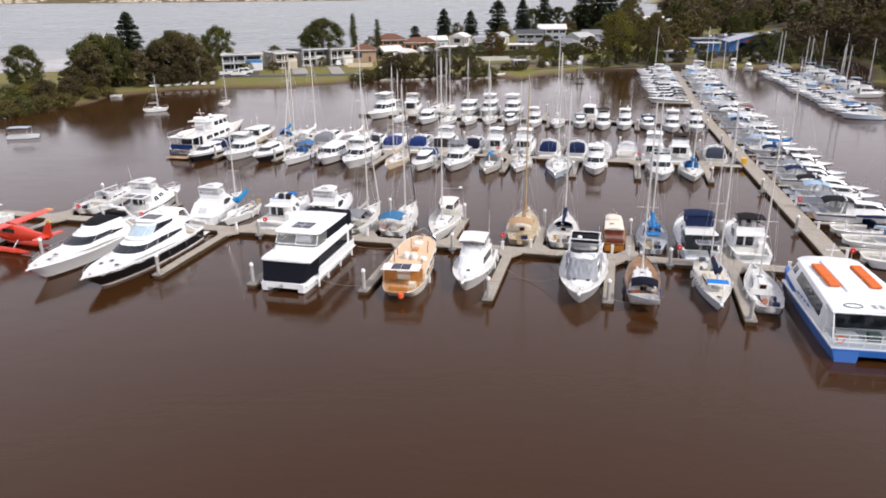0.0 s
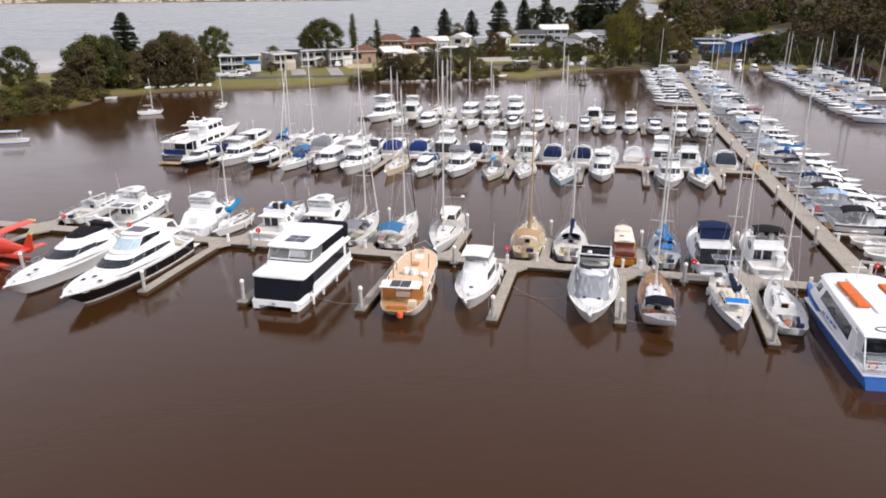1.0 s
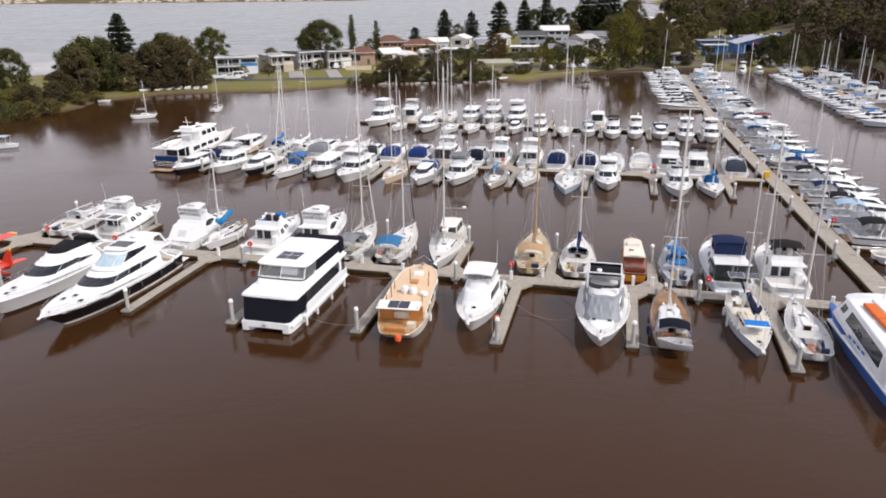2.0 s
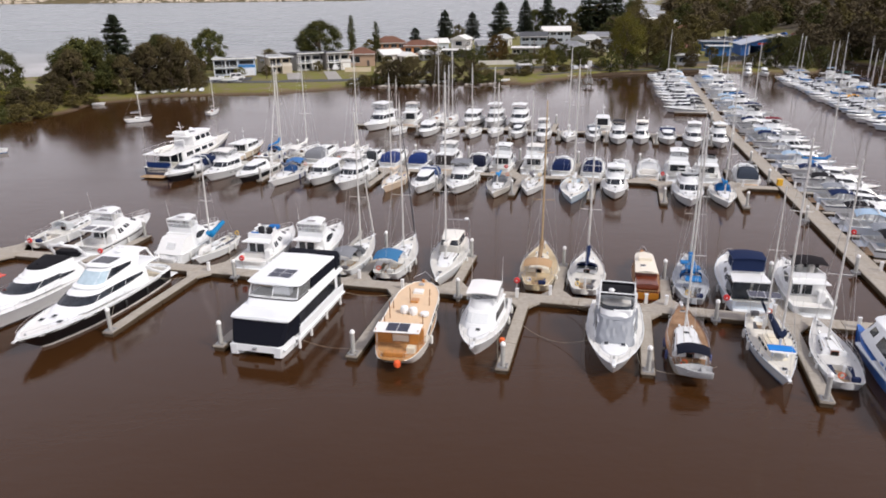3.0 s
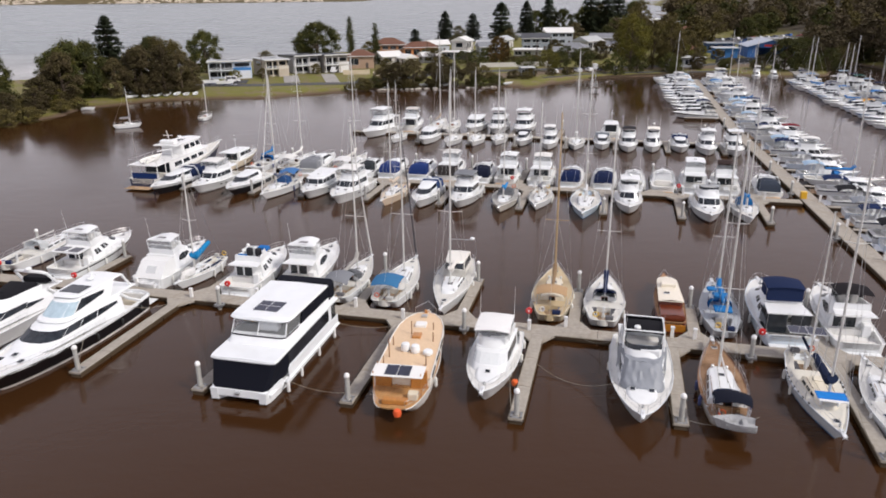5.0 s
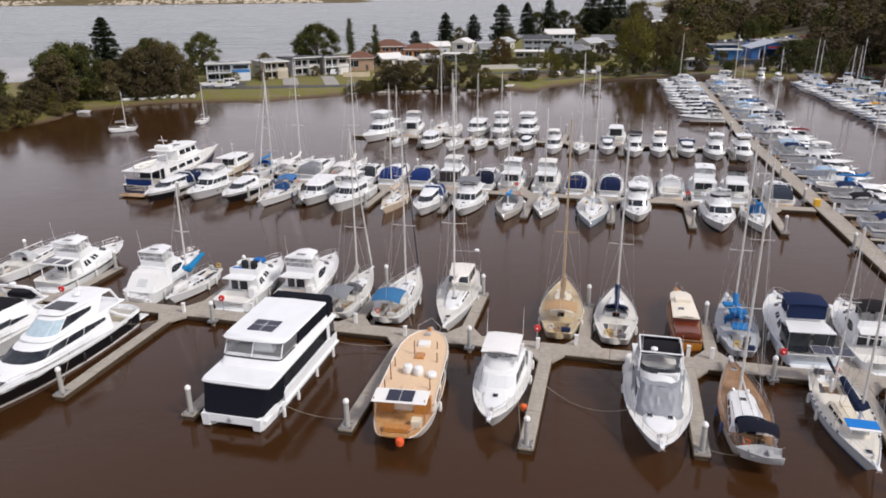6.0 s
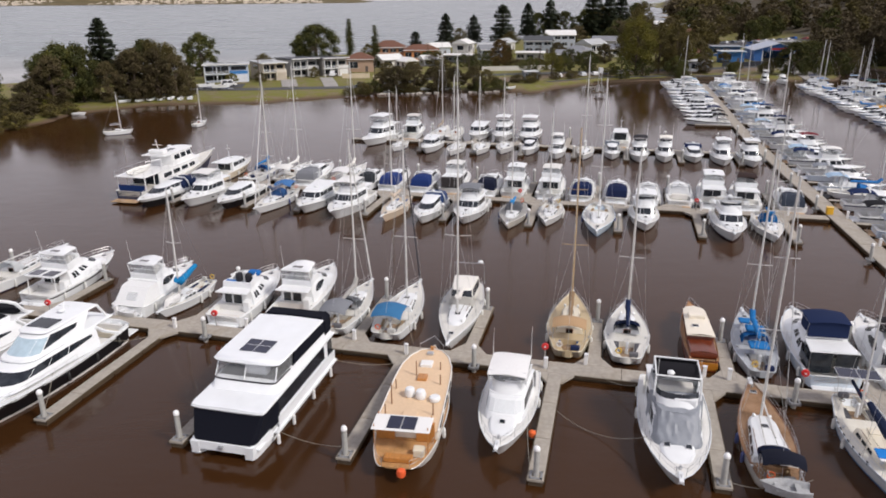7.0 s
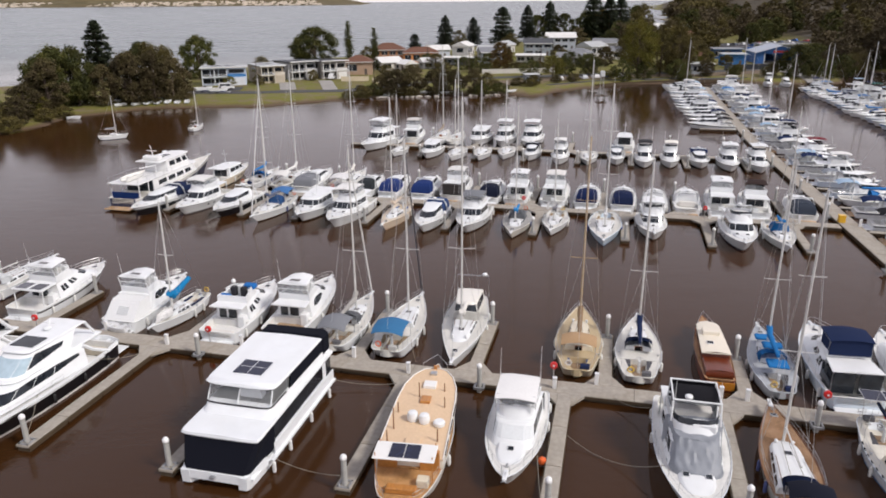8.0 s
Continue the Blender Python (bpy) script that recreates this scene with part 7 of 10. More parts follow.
def seaplane(m):
    root = thing("seaplane", m, "red high-wing seaplane with yellow trim on floats", "seaplane")
    red = gelcoat((0.62, 0.045, 0.015))
    yel = gelcoat((0.75, 0.45, 0.03))
    bm = bmesh.new()
    rows = []
    for x, w, h, zc in ((4.0, 0.25, 0.3, 1.75), (3.6, 0.5, 0.55, 1.75), (2.4, 0.58, 0.72, 1.85), (1.0, 0.6, 0.95, 2.0), (-0.6, 0.56, 0.9, 2.0), (-2.5, 0.38, 0.55, 1.95), (-4.6, 0.16, 0.3, 1.95)):
        rows.append([bm.verts.new((x, w * math.copysign(abs(math.cos(a)) ** 0.7, math.cos(a)), zc + h * math.copysign(abs(math.sin(a)) ** 0.7, math.sin(a)))) for a in [6.2832 * k / 12 for k in range(12)]])
    for a, b in zip(rows, rows[1:]):
        for k in range(12):
            bm.faces.new((a[k], a[(k + 1) % 12], b[(k + 1) % 12], b[k]))
    bm.faces.new(rows[0])
    bm.faces.new(rows[-1][::-1])
    part("fuselage", bm, red, root, smooth=True)

    def plate(name, pts, mat, lab=""):
        bm = bmesh.new()
        a = [bm.verts.new(p) for p in pts[0]]
        b = [bm.verts.new(p) for p in pts[1]]
        n = len(a)
        for k in range(n):
            bm.faces.new((a[k], a[(k + 1) % n], b[(k + 1) % n], b[k]))
        bm.faces.new(a[::-1])
        bm.faces.new(b)
        return part(name, bm, mat, root, lab)
    for sd in (1, -1):
        plate("wing", [[(1.9, sd * 0.2, 2.92), (1.8, sd * 5.4, 3.08), (0.4, sd * 5.4, 3.08), (0.2, sd * 0.2, 2.92)], [(1.7, sd * 0.2, 3.10), (1.6, sd * 5.4, 3.20), (0.5, sd * 5.4, 3.16), (0.3, sd * 0.2, 3.04)]], red)
        plate("wing_tip", [[(1.8, sd * 5.4, 3.07), (1.4, sd * 5.8, 3.1), (0.7, sd * 5.8, 3.1), (0.4, sd * 5.4, 3.07)], [(1.7, sd * 5.4, 3.2), (1.4, sd * 5.8, 3.18), (0.7, sd * 5.8, 3.17), (0.5, sd * 5.4, 3.17)]], yel)
        plate("tailplane", [[(-3.8, sd * 0.1, 2.1), (-4.1, sd * 1.9, 2.1), (-4.9, sd * 1.9, 2.1), (-4.9, sd * 0.1, 2.1)], [(-3.8, sd * 0.1, 2.18), (-4.1, sd * 1.9, 2.16), (-4.9, sd * 1.9, 2.15), (-4.9, sd * 0.1, 2.18)]], red)
        part("wing_strut", tubes([[(0.9, sd * 0.5, 1.6), (1.1, sd * 2.7, 3.0)]], 0.06, 5), red, root)
        bm = bmesh.new()
        fr = []
        for x, w, h in ((3.9, 0.06, 0.1), (3.3, 0.28, 0.28), (1.5, 0.36, 0.36), (-0.8, 0.34, 0.33), (-2.8, 0.12, 0.18)):
            fr.append([bm.verts.new((x, sd * 1.25 + w * math.cos(a), 0.32 + h * math.sin(a))) for a in [6.2832 * k / 8 for k in range(8)]])
        for a, b in zip(fr, fr[1:]):
            for k in range(8):
                bm.faces.new((a[k], a[(k + 1) % 8], b[(k + 1) % 8], b[k]))
        bm.faces.new(fr[0])
        bm.faces.new(fr[-1][::-1])
        part("float", bm, red, root, smooth=True)
        for x in (2.3, -0.3):
            part("float_strut", tubes([[(x, sd * 1.2, 0.55), (x - 0.1, sd * 0.45, 1.4)]], 0.05, 5), steel(), root)
        part("cabin_window", boxed(-0.2, 1.6, *sorted((sd * 0.54, sd * 0.62)), 2.15, 2.62, 0.03), glass_dark(), root)
    plate("tail_fin", [[(-3.6, -0.05, 2.2), (-4.7, -0.05, 3.75), (-5.2, -0.05, 3.75), (-5.1, -0.05, 2.0)], [(-3.6, 0.05, 2.2), (-4.7, 0.05, 3.75), (-5.2, 0.05, 3.75), (-5.1, 0.05, 2.0)]], red)
    plate("fin_cap", [[(-4.68, -0.06, 3.72), (-4.8, -0.06, 3.95), (-5.22, -0.06, 3.95), (-5.22, -0.06, 3.72)], [(-4.68, 0.06, 3.72), (-4.8, 0.06, 3.95), (-5.22, 0.06, 3.95), (-5.22, 0.06, 3.72)]], yel)
    part("windscreen", boxed(1.7, 2.15, -0.5, 0.5, 2.3, 2.85, 0.1), glass_dark(), root)
    part("propeller", boxed(4.05, 4.12, -0.08, 0.08, 0.75, 2.75, 0.02), rubber(), root)
    part("spinner", lathe(bmesh.new(), [(0.2, 0), (0.14, 0.15), (0.03, 0.25)], 10), yel, root).matrix_basis = pose(4.0, 0, 1.75, 0, 90, 0)
    return root


def tri_deck(m):
    """The tall cruising yacht at the head of the second jetty."""
    L, B = 19.5, 5.4
    root = thing("motor_yacht", m, "tall white three-deck motor yacht with navy stern and black windows", "motor yacht")
    H = Hull(L, B, 3.3, 1.6, 0.9, 2.5, 0.5, 2.2, 0.45)
    hull_parts(root, H, NAVY, NAVY, deckpaint((0.74, 0.72, 0.66)), cockpit=0.16, well=0.8, coam=0.3, stripe=(0.80, 0.79, 0.76), two_tone=True, cap=gelcoat(WHITE))
    swim_platform(root, H, 1.3, teak((0.40, 0.26, 0.14)))
    g, G = gelcoat((0.80, 0.81, 0.81)), glass_dark()
    r0 = ring(-6.2, 4.6, 4.8, 1.5, 2.0, 4.2, e=0.7, zf=2.0)
    r1 = ring(-6.2, 3.8, 4.6, 3.7, 1.6, 3.9, e=0.7)
    part("main_saloon", tier(r0, r1, 0.06, 0.0), g, root, smooth=True)
    for a, b in ((0.5, 1.3), (1.5, 2.2), (2.4, 3.1), (3.3, 3.9)):
        part("saloon_window", paned(r0, r1, a, b, 0.42, 0.75), G, root)
        part("saloon_window", paned(r0, r1, 16 - b, 16 - a, 0.42, 0.75), G, root)
    d = ring(-9.3, 4.4, 5.1, 3.7, 1.6, 4.3, e=0.7)
    part("boat_deck", loft([shrink(d, 0.06, -0.08), d, shrink(d, 0.04, 0.1)], bottom=True, camber=0.02), g, root, smooth=True)
    p0 = ring(-2.6, 3.4, 3.9, 3.75, 1.5, 3.3, e=0.65)
    p1 = ring(-2.6, 2.6, 3.7, 5.7, 1.2, 3.1, e=0.65)
    part("pilothouse", tier(p0, p1, 0.06, 0.0), g, root, smooth=True)
    for a, b in ((0.6, 1.8), (2.1, 3.2), (3.5, 4.7), (5.2, 6.6), (6.8, 9.2), (9.4, 10.8), (11.3, 12.5), (12.8, 13.9), (14.2, 15.4)):
        part("pilothouse_window", paned(p0, p1, a, b, 0.42, 0.82), G, root)
    t = ring(-4.2, 3.0, 4.2, 5.7, 1.3, 3.5, e=0.6)
    part("pilothouse_roof", loft([shrink(t, 0.06, -0.05), t, shrink(t, 0.05, 0.1)], bottom=True, camber=0.05), g, root, smooth=True)
    part("upper_helm", boxed(-3.6, -2.6, -1.4, 1.4, 5.8, 6.5, 0.15), g, root)
    part("signal_mast", tubes([[(-2.9, 0, 6.4), (-3.3, 0, 8.2)], [(-3.1, -0.8, 7.3), (-3.1, 0.8, 7.3)]], 0.06, 6), g, root)
    radar(root, -0.5, 0.0, 6.4, 0.35)
    for x in (-9.0, -7.2):
        for sd in (1, -1):
            part("deck_support", tubes([[(x, sd * 2.3, 0.9), (x, sd * 2.3, 3.7)]], 0.07, 6), g, root)
    part("saloon_bulkhead", boxed(-6.28, -6.22, -2.2, 2.2, 1.1, 3.5), G, root, "dark glazed bulkhead behind the after deck")
    for k in (-1, 0, 1):
        part("upper_hatch", boxed(-1.9 + 1.2 * k, -1.1 + 1.2 * k, -0.5, 0.5, 5.86, 5.92, 0.02), G, root)
    part("stern_curtain", boxed(-9.1, -9.05, -2.2, 2.2, 1.0, 2.4), canvas((0.01, 0.03, 0.12)), root, "navy curtain across the stern")
    dg = part("tender_hull", hull_of_dinghy(4.2, 1.8), gelcoat((0.8, 0.79, 0.75)), root, "white tender on the boat deck", smooth=True)
    dg.matrix_basis = pose(-6.6, 0.3, 3.95)
    part("crane", tubes([[(-4.6, -1.6, 3.75), (-4.6, -1.6, 5.4), (-6.8, -0.8, 5.5)]], 0.09, 6), g, root)
    rail(root, H, 0.4, 0.985, 0.8, 0.12, 8)
    part("boat_deck_rail", tubes([[(-2.4, sd * 2.45, 4.6), (-9.2, sd * 2.45, 4.6)] for sd in (1, -1)] + [[(-9.2, -2.45, 4.6), (-9.2, 2.45, 4.6)]] + [[(x, sd * 2.45, 3.75), (x, sd * 2.45, 4.6)] for sd in (1, -1) for x in (-9.2, -7.5, -5.8, -4.1, -2.4)], 0.025, 5), steel(), root)
    anchor_gear(root, H)
    return root


def canvas_bridge_cruiser(m):
    """The white cruiser whose flying bridge lies under black canvas."""
    L, B = 16.8, 4.8
    root = thing("flybridge_cruiser", m, "white flybridge cruiser with black canvas over its bridge and dark windscreen", "motor yacht")
    H = Hull(L, B, 1.85, 1.3, 0.88, 2.9, 0.46, 2.3, 0.45, blunt=0.68)
    hull_parts(root, H, (0.76, 0.77, 0.79), (0.03, 0.03, 0.035), deckpaint((0.80, 0.80, 0.79)), cockpit=0.18, well=0.7, coam=0.32, cap=gelcoat(WHITE))
    swim_platform(root, H, 1.3)
    g, G = gelcoat((0.80, 0.82, 0.83)), glass_dark()
    f0 = ring(-1.9, 5.4, 3.6, 1.40, 3.4, 3.0, e=0.8, zf=1.62)
    f1 = ring(-1.9, 3.6, 3.1, 2.00, 2.4, 2.4, e=0.8, zf=1.90)
    part("fore_coach", tier(f0, f1, 0.12, 0.06), g, root, smooth=True)
    r0 = ring(-5.6, 3.0, 4.2, 1.3, 2.2, 3.7, e=0.78, zf=1.85)
    r1 = ring(-5.6, 0.1, 3.6, 2.85, 1.6, 3.0, e=0.78, zf=2.75)
    part("deckhouse", tier(r0, r1, 0.14, 0.06), g, root, smooth=True)
    part("windscreen", paned(r0, r1, 4.8, 11.2, 0.34, 0.86, off=0.025), G, root, "wide dark blue windscreen")
    for a, b, h0, h1, h0b, h1b in ((0.9, 2.4, 0.52, 0.58, 0.42, 0.72), (2.46, 4.7, 0.50, 0.80, 0.40, 0.86)):
        part("side_window", paned(r0, r1, a, b, h0, h1, off=0.025, h0b=h0b, h1b=h1b), G, root)
        part("side_window", paned(r0, r1, 16 - b, 16 - a, h0b, h1b, off=0.025, h0b=h0, h1b=h1), G, root)
    d = ring(-7.2, -0.1, 3.8, 2.8, 1.8, 3.0, e=0.75)
    part("bridge_deck", loft([shrink(d, 0.08, -0.1), d, shrink(d, 0.05, 0.08)], bottom=True, camber=0.03), g, root, smooth=True)
    c0 = ring(-4.9, -0.4, 3.2, 2.85, 1.8, 2.6, e=0.78)
    c1 = ring(-5.0, -1.0, 3.1, 3.35, 1.4, 2.4, e=0.78)
    part("bridge_coaming", tier(c0, c1, 0.05, 0.0), g, root, smooth=True)
    k0 = ring(-4.9, -1.1, 3.0, 3.33, 1.3, 2.3, e=0.75)
    k1 = ring(-4.6, -1.4, 2.5, 3.66, 1.0, 1.9, e=0.75, zf=3.54)
    k2 = ring(-4.1, -1.9, 1.5, 3.76, 0.8, 1.1, e=0.75, zf=3.64)
    part("bridge_cover", loft([k0, k1, k2], camber=0.08), canvas(BLACK), root, "black canvas stretched over the bridge", smooth=True)
    part("radar_arch", tubes([[(-6.6, 1.75, 2.9), (-5.7, 1.6, 4.1), (-5.5, 1.2, 4.3), (-5.5, -1.2, 4.3), (-5.7, -1.6, 4.1), (-6.6, -1.75, 2.9)]], 0.15, 7), g, root, smooth=True)
    radar(root, -5.5, 0.0, 4.42, 0.3)
    part("aft_cover", boxed(-7.0, -5.9, -1.3, 1.3, 2.98, 3.5, 0.15), canvas(BLACK), root, "black canvas over the after seats")
    for sd in (1, -1):
        part("cockpit_wing", tubes([[(-7.2, sd * 2.15, 1.3), (-5.9, sd * 2.0, 2.1), (-5.2, sd * 1.85, 2.85)]], 0.15, 6), g, root)
    part("saloon_door", boxed(-5.66, -5.60, -1.3, 1.3, 0.75, 2.5), G, root)
    for x, y in ((4.4, 0.0), (5.4, 0.0)):
        hatch(root, x, y, 1.96 if x < 5 else 1.80, 0.5, 0.5, -6)
    rail(root, H, 0.45, 0.985, 0.6, 0.15, 8)
    anchor_gear(root, H)
    fenders(root, H, [(0.15, 1), (0.35, 1), (0.15, -1), (0.35, -1)])


canvas_bridge_cruiser(bow_south(-45.4, -18.6, 16.8, 3))
houseboat(berth(-19.8, -7.95, -90) @ Matrix.Diagonal((1.03, 1.08, 1.18, 1)))
raked_yacht(bow_south(-38.2, -19.4, 18.4, 1) @ Matrix.Diagonal((1, 1, 0.92, 1)))
motorsailer(bow_north(-8.9, -14.3, 14.9, 5))
launch(bow_north(11.0, 4.2, 10.8, 2) @ Matrix.Diagonal((1, 0.9, 1, 1)))
ferry(berth(30.95, -9.1, 94))
seaplane(berth(-54.7, -9.4, 174))
tri_deck(berth(-64.6, 49.6, 90) @ Matrix.Diagonal((1.2, 0.98, 0.92, 1)))


def covered_fisher(m):
    """Sport fisher whose cabin front is wrapped in grey cloth."""
    root, H = motor_boat("sport_fisher", m, "white sport fishing boat with crumpled grey cover and black bridge top", 12.9, 4.6, "fly", boot=WHITE, hull=(0.74, 0.77, 0.80), fly_top=None, seed=7, screen_cover=(0.3, 0.32, 0.35))
    rings = []
    for k, (xb, xf, w, wf, z, zf) in enumerate(((-1.0, 3.3, 3.62, 3.1, 1.30, 1.66), (-1.0, 3.1, 3.56, 3.0, 1.9, 1.95), (-1.0, 2.6, 3.5, 2.9, 2.6, 2.25), (-1.0, 2.0, 3.4, 2.8, 3.05, 2.75), (-0.9, 1.5, 3.3, 2.7, 3.22, 3.10))):
        r = ring(xb, xf, w, z - 0.18, 1.6, wf, m=9, n=13, e=0.7, zf=zf - 0.22)
        rings.append([p + Vector((0.10 * noise.noise(p * 1.9), 0.10 * noise.noise(p * 1.9 + Vector((9, 0, 0))), 0.12 * noise.noise(p * 2.3 + Vector((0, 7, 0))))) for p in r])
    bm = loft(rings, camber=0.05)
    bmesh.ops.subdivide_edges(bm, edges=bm.edges[:], cuts=2, use_grid_fill=True)
    for v in bm.verts:
        fold = 1 - 2 * abs(noise.noise(Vector((v.co.x * 0.9 + v.co.y * 0.5, v.co.y * 1.9 - v.co.x * 0.7, v.co.z * 1.4))))
        v.co += Vector((0.6, 0, 1)) * 0.11 * (fold - 0.5) + Vector((0, 0.05, 0)) * noise.noise(v.co * 2.7)
    part("cabin_cover", bm, surface("grey_sheet", (0.25, 0.27, 0.30), 0.55, 3, 0.06, 0.9, 0.2, bump_amt=0.0, tint=(0.6, 0.6, 0.62)), root, "crumpled grey cloth cover", smooth=True)
    zt = 4.55
    part("bridge_frame", tubes([[(0.1, sd * 1.45, 3.2), (-0.2, sd * 1.4, zt), (-3.0, sd * 1.4, zt - 0.1), (-3.3, sd * 1.45, 3.0)] for sd in (1, -1)] + [[(-0.2, -1.4, zt), (-0.2, 1.4, zt)], [(-3.0, -1.4, zt - 0.1), (-3.0, 1.4, zt - 0.1)]], 0.06, 6), gelcoat(WHITE), root)
    canopy(root, "bridge_canopy", -3.2, -1.0, 2.9, zt - 0.25, (0.012, 0.012, 0.015), 0.3, 0.05, posts=False, label="sagging black bridge canopy")
    part("rear_curtain", boxed(-3.2, -3.15, -1.4, 1.4, 2.9, zt - 0.2), canvas((0.012, 0.012, 0.015)), root)
    radar(root, -0.4, -0.5, zt + 0.06, 0.24)
    aerials(root, [(-0.3, 1.3, zt, 1.4, 0.1), (-0.3, -1.3, zt, 1.4, 0.1)])


covered_fisher(bow_south(8.3, -12.3, 12.9))
_r, _h = yacht("sailing_yacht", bow_north(14.0, -10.8, 12.0), "white sailing yacht with timber deck and navy cockpit canvas", 12.0, 3.3, hull=(0.62, 0.60, 0.56), boot=(0.3, 0.2, 0.12), deck=teak((0.27, 0.15, 0.07)), boom_cover=None, dodger=NAVY, bimini=(0.010, 0.012, 0.022), seam=varnish((0.22, 0.09, 0.035)), coach_len=(-0.33, 0.14), cockpit=0.17, bimini_x=(-0.50, -0.39), coach_w=0.82, wheel=False, seed=3)
part("davit_dinghy", hull_of_dinghy(2.8, 1.3), rubber((0.42, 0.43, 0.44)), _r, "grey inflatable dinghy on davits", smooth=True).matrix_basis = pose(-6.55, 0, 1.0, 0, 0, 90)
for sd in (1, -1):
    part("davit", tubes([[(-5.8, sd * 0.9, 1.2), (-6.1, sd * 0.9, 2.0), (-6.7, sd * 0.9, 2.0)]], 0.035, 5), steel(), _r)
_r, _h = yacht("ketch", bow_south(20.6, -11.3, 12.2), "white ketch with cream deck, solar panels and bright blue hatch cover", 12.2, 3.5, hull=(0.72, 0.77, 0.82), boot=(0.10, 0.22, 0.42), deck=deckpaint((0.74, 0.71, 0.62)), boom_cover=(0.012, 0.02, 0.05), cover_r=0.36, mizzen=True, solar=True, coach=gelcoat((0.76, 0.70, 0.56)), stripe=(0.55, 0.62, 0.70), seed=4)
part("hatch_cover", boxed(2.0, 3.0, -0.95, 0.95, 1.98, 2.06, 0.03), canvas((0.02, 0.20, 0.60)), _r, "bright blue canvas hatch cover")
part("hatch_cover", boxed(3.03, 3.28, -0.93, 0.93, 1.96, 2.04, 0.03), canvas((0.76, 0.77, 0.78)), _r, "white edge of the hatch cover")
for sd in (1, -1):
    for k in range(8):
        p = _h.point(0.30 + 0.065 * k, 0.92)
        part("portlight", boxed(p.x - 0.13, p.x + 0.13, sd * p.y - 0.05, sd * p.y + 0.05, p.z - 0.02, p.z + 0.16, 0.03), glass_dark(), _r)
yacht("sailing_yacht", bow_north(24.9, -10.2, 10.8), "plain white sailing yacht beside the finger jetty", 10.8, 3.1, boom_cover=None, boot=(0.6, 0.6, 0.6), deck=deckpaint((0.62, 0.62, 0.60)), seed=6)

# boats lying off the jetties
yacht("moored_yacht", pose(-66.2, 178.2, 0, 0, 0, 20), "small white sailing yacht on a mooring", 6.0, 2.0, boom_cover=(0.3, 0.3, 0.32), mast=7.4, spreaders=1, far=True, wheel=False)
yacht("moored_yacht", pose(-51.6, 188.2, 0, 0, 0, 75), "small white sailing yacht on a mooring", 5.6, 1.9, boom_cover=None, mast=7.6, spreaders=1, far=True, wheel=False)


def pontoon_boat(m, label):
    root = thing("pontoon_boat", m, label, "boat")
    H = Hull(6.2, 2.4, 0.8, 0.65, 0.9, 2.6, 0.7, 0.4)
    hull_parts(root, H, WHITE, BLUE, deckpaint((0.6, 0.62, 0.62)), cockpit=0.7, well=0.3, coam=0.2)
    canopy(root, "roof", -2.6, 1.4, 2.2, 2.3, (0.35, 0.45, 0.55), 0.03, 0.06, zb=0.65, hard=True)
    for k in (-1, 1):
        part("bench", boxed(-2.2, 1.0, *sorted((k * 0.5, k * 0.9)), 0.3, 0.7, 0.04), canvas((0.65, 0.66, 0.66)), root)
    part("outboard_motor", boxed(-3.45, -3.1, -0.2, 0.2, 0.2, 1.1, 0.08), rubber(), root)


pontoon_boat(pose(-81.2, 144.5, 0, 0, 0, 5), "small white hire boat with pale blue roof, afloat")
motor_boat("work_boat", berth(-65.8, -4.0, -90), "small white cabin boat with turquoise trim", 8.5, 3.2, "trawler", boot=(0.05, 0.4, 0.4), seed=12)

# ---- trees ----


def mesh_part(name, verts, faces, mat, parent, label=""):
    me = bpy.data.meshes.new(name)
    me.from_pydata(verts, [], faces)
    me.materials.append(mat)
    ob = new(name, me)
    ob.parent = parent
    if label:
        ob["label"] = label
    return ob


def leaf_cloud(rng, centres, radii, count, size, droop=0.0, flat=0.0):
    """Small leaf blades scattered round clump centres, denser at their rims."""
    verts, faces = [], []
    C = np.array(centres, float)
    R = np.array(radii, float)
    pick = rng.choice(len(C), count, p=R ** 2 / (R ** 2).sum())
    d = rng.normal(size=(count, 3))
    d /= np.linalg.norm(d, axis=1)[:, None]
    r = R[pick] * np.minimum(np.abs(rng.normal(0.62, 0.30, count)), 1.25)
    P = C[pick] + d * r[:, None] * np.array([1, 1, 0.70 - flat])
    a = rng.normal(size=(count, 3))
    a[:, 2] = a[:, 2] * 0.6 - droop
    a /= np.linalg.norm(a, axis=1)[:, None]
    b = np.cross(a, rng.normal(size=(count, 3)))
    b /= np.linalg.norm(b, axis=1)[:, None] + 1e-9
    s = size * (0.6 + 0.8 * rng.random(count))
    a, b = a * s[:, None], b * s[:, None] * 0.55
    V = np.stack([P - a, P - b * 0.9, P + a, P + b * 0.9], 1).reshape(-1, 3)
    verts = V.tolist()
    faces = np.arange(count * 4).reshape(-1, 4).tolist()
    return verts, faces


BARK = surface("bark", (0.11, 0.085, 0.065), 0.95, 6, 0.2, 1.0, 0.3, stretch=(1, 1, 0.3))


def trunk_of(root, h, r, limbs):
    bm = bmesh.new()
    tube(bm, [(0, 0, -0.4), (0.1 * r, 0, h * 0.25), (0, 0.3 * r, h * 0.55), (0.1, 0, h * 0.8)], r, 7, r * 0.35)
    for p, q in limbs:
        tube(bm, [p, (Vector(p) * 0.4 + Vector(q) * 0.6) + Vector((0, 0, 0.3)), q], r * 0.4, 5, r * 0.12)
    part("trunk", bm, BARK, root, smooth=True)


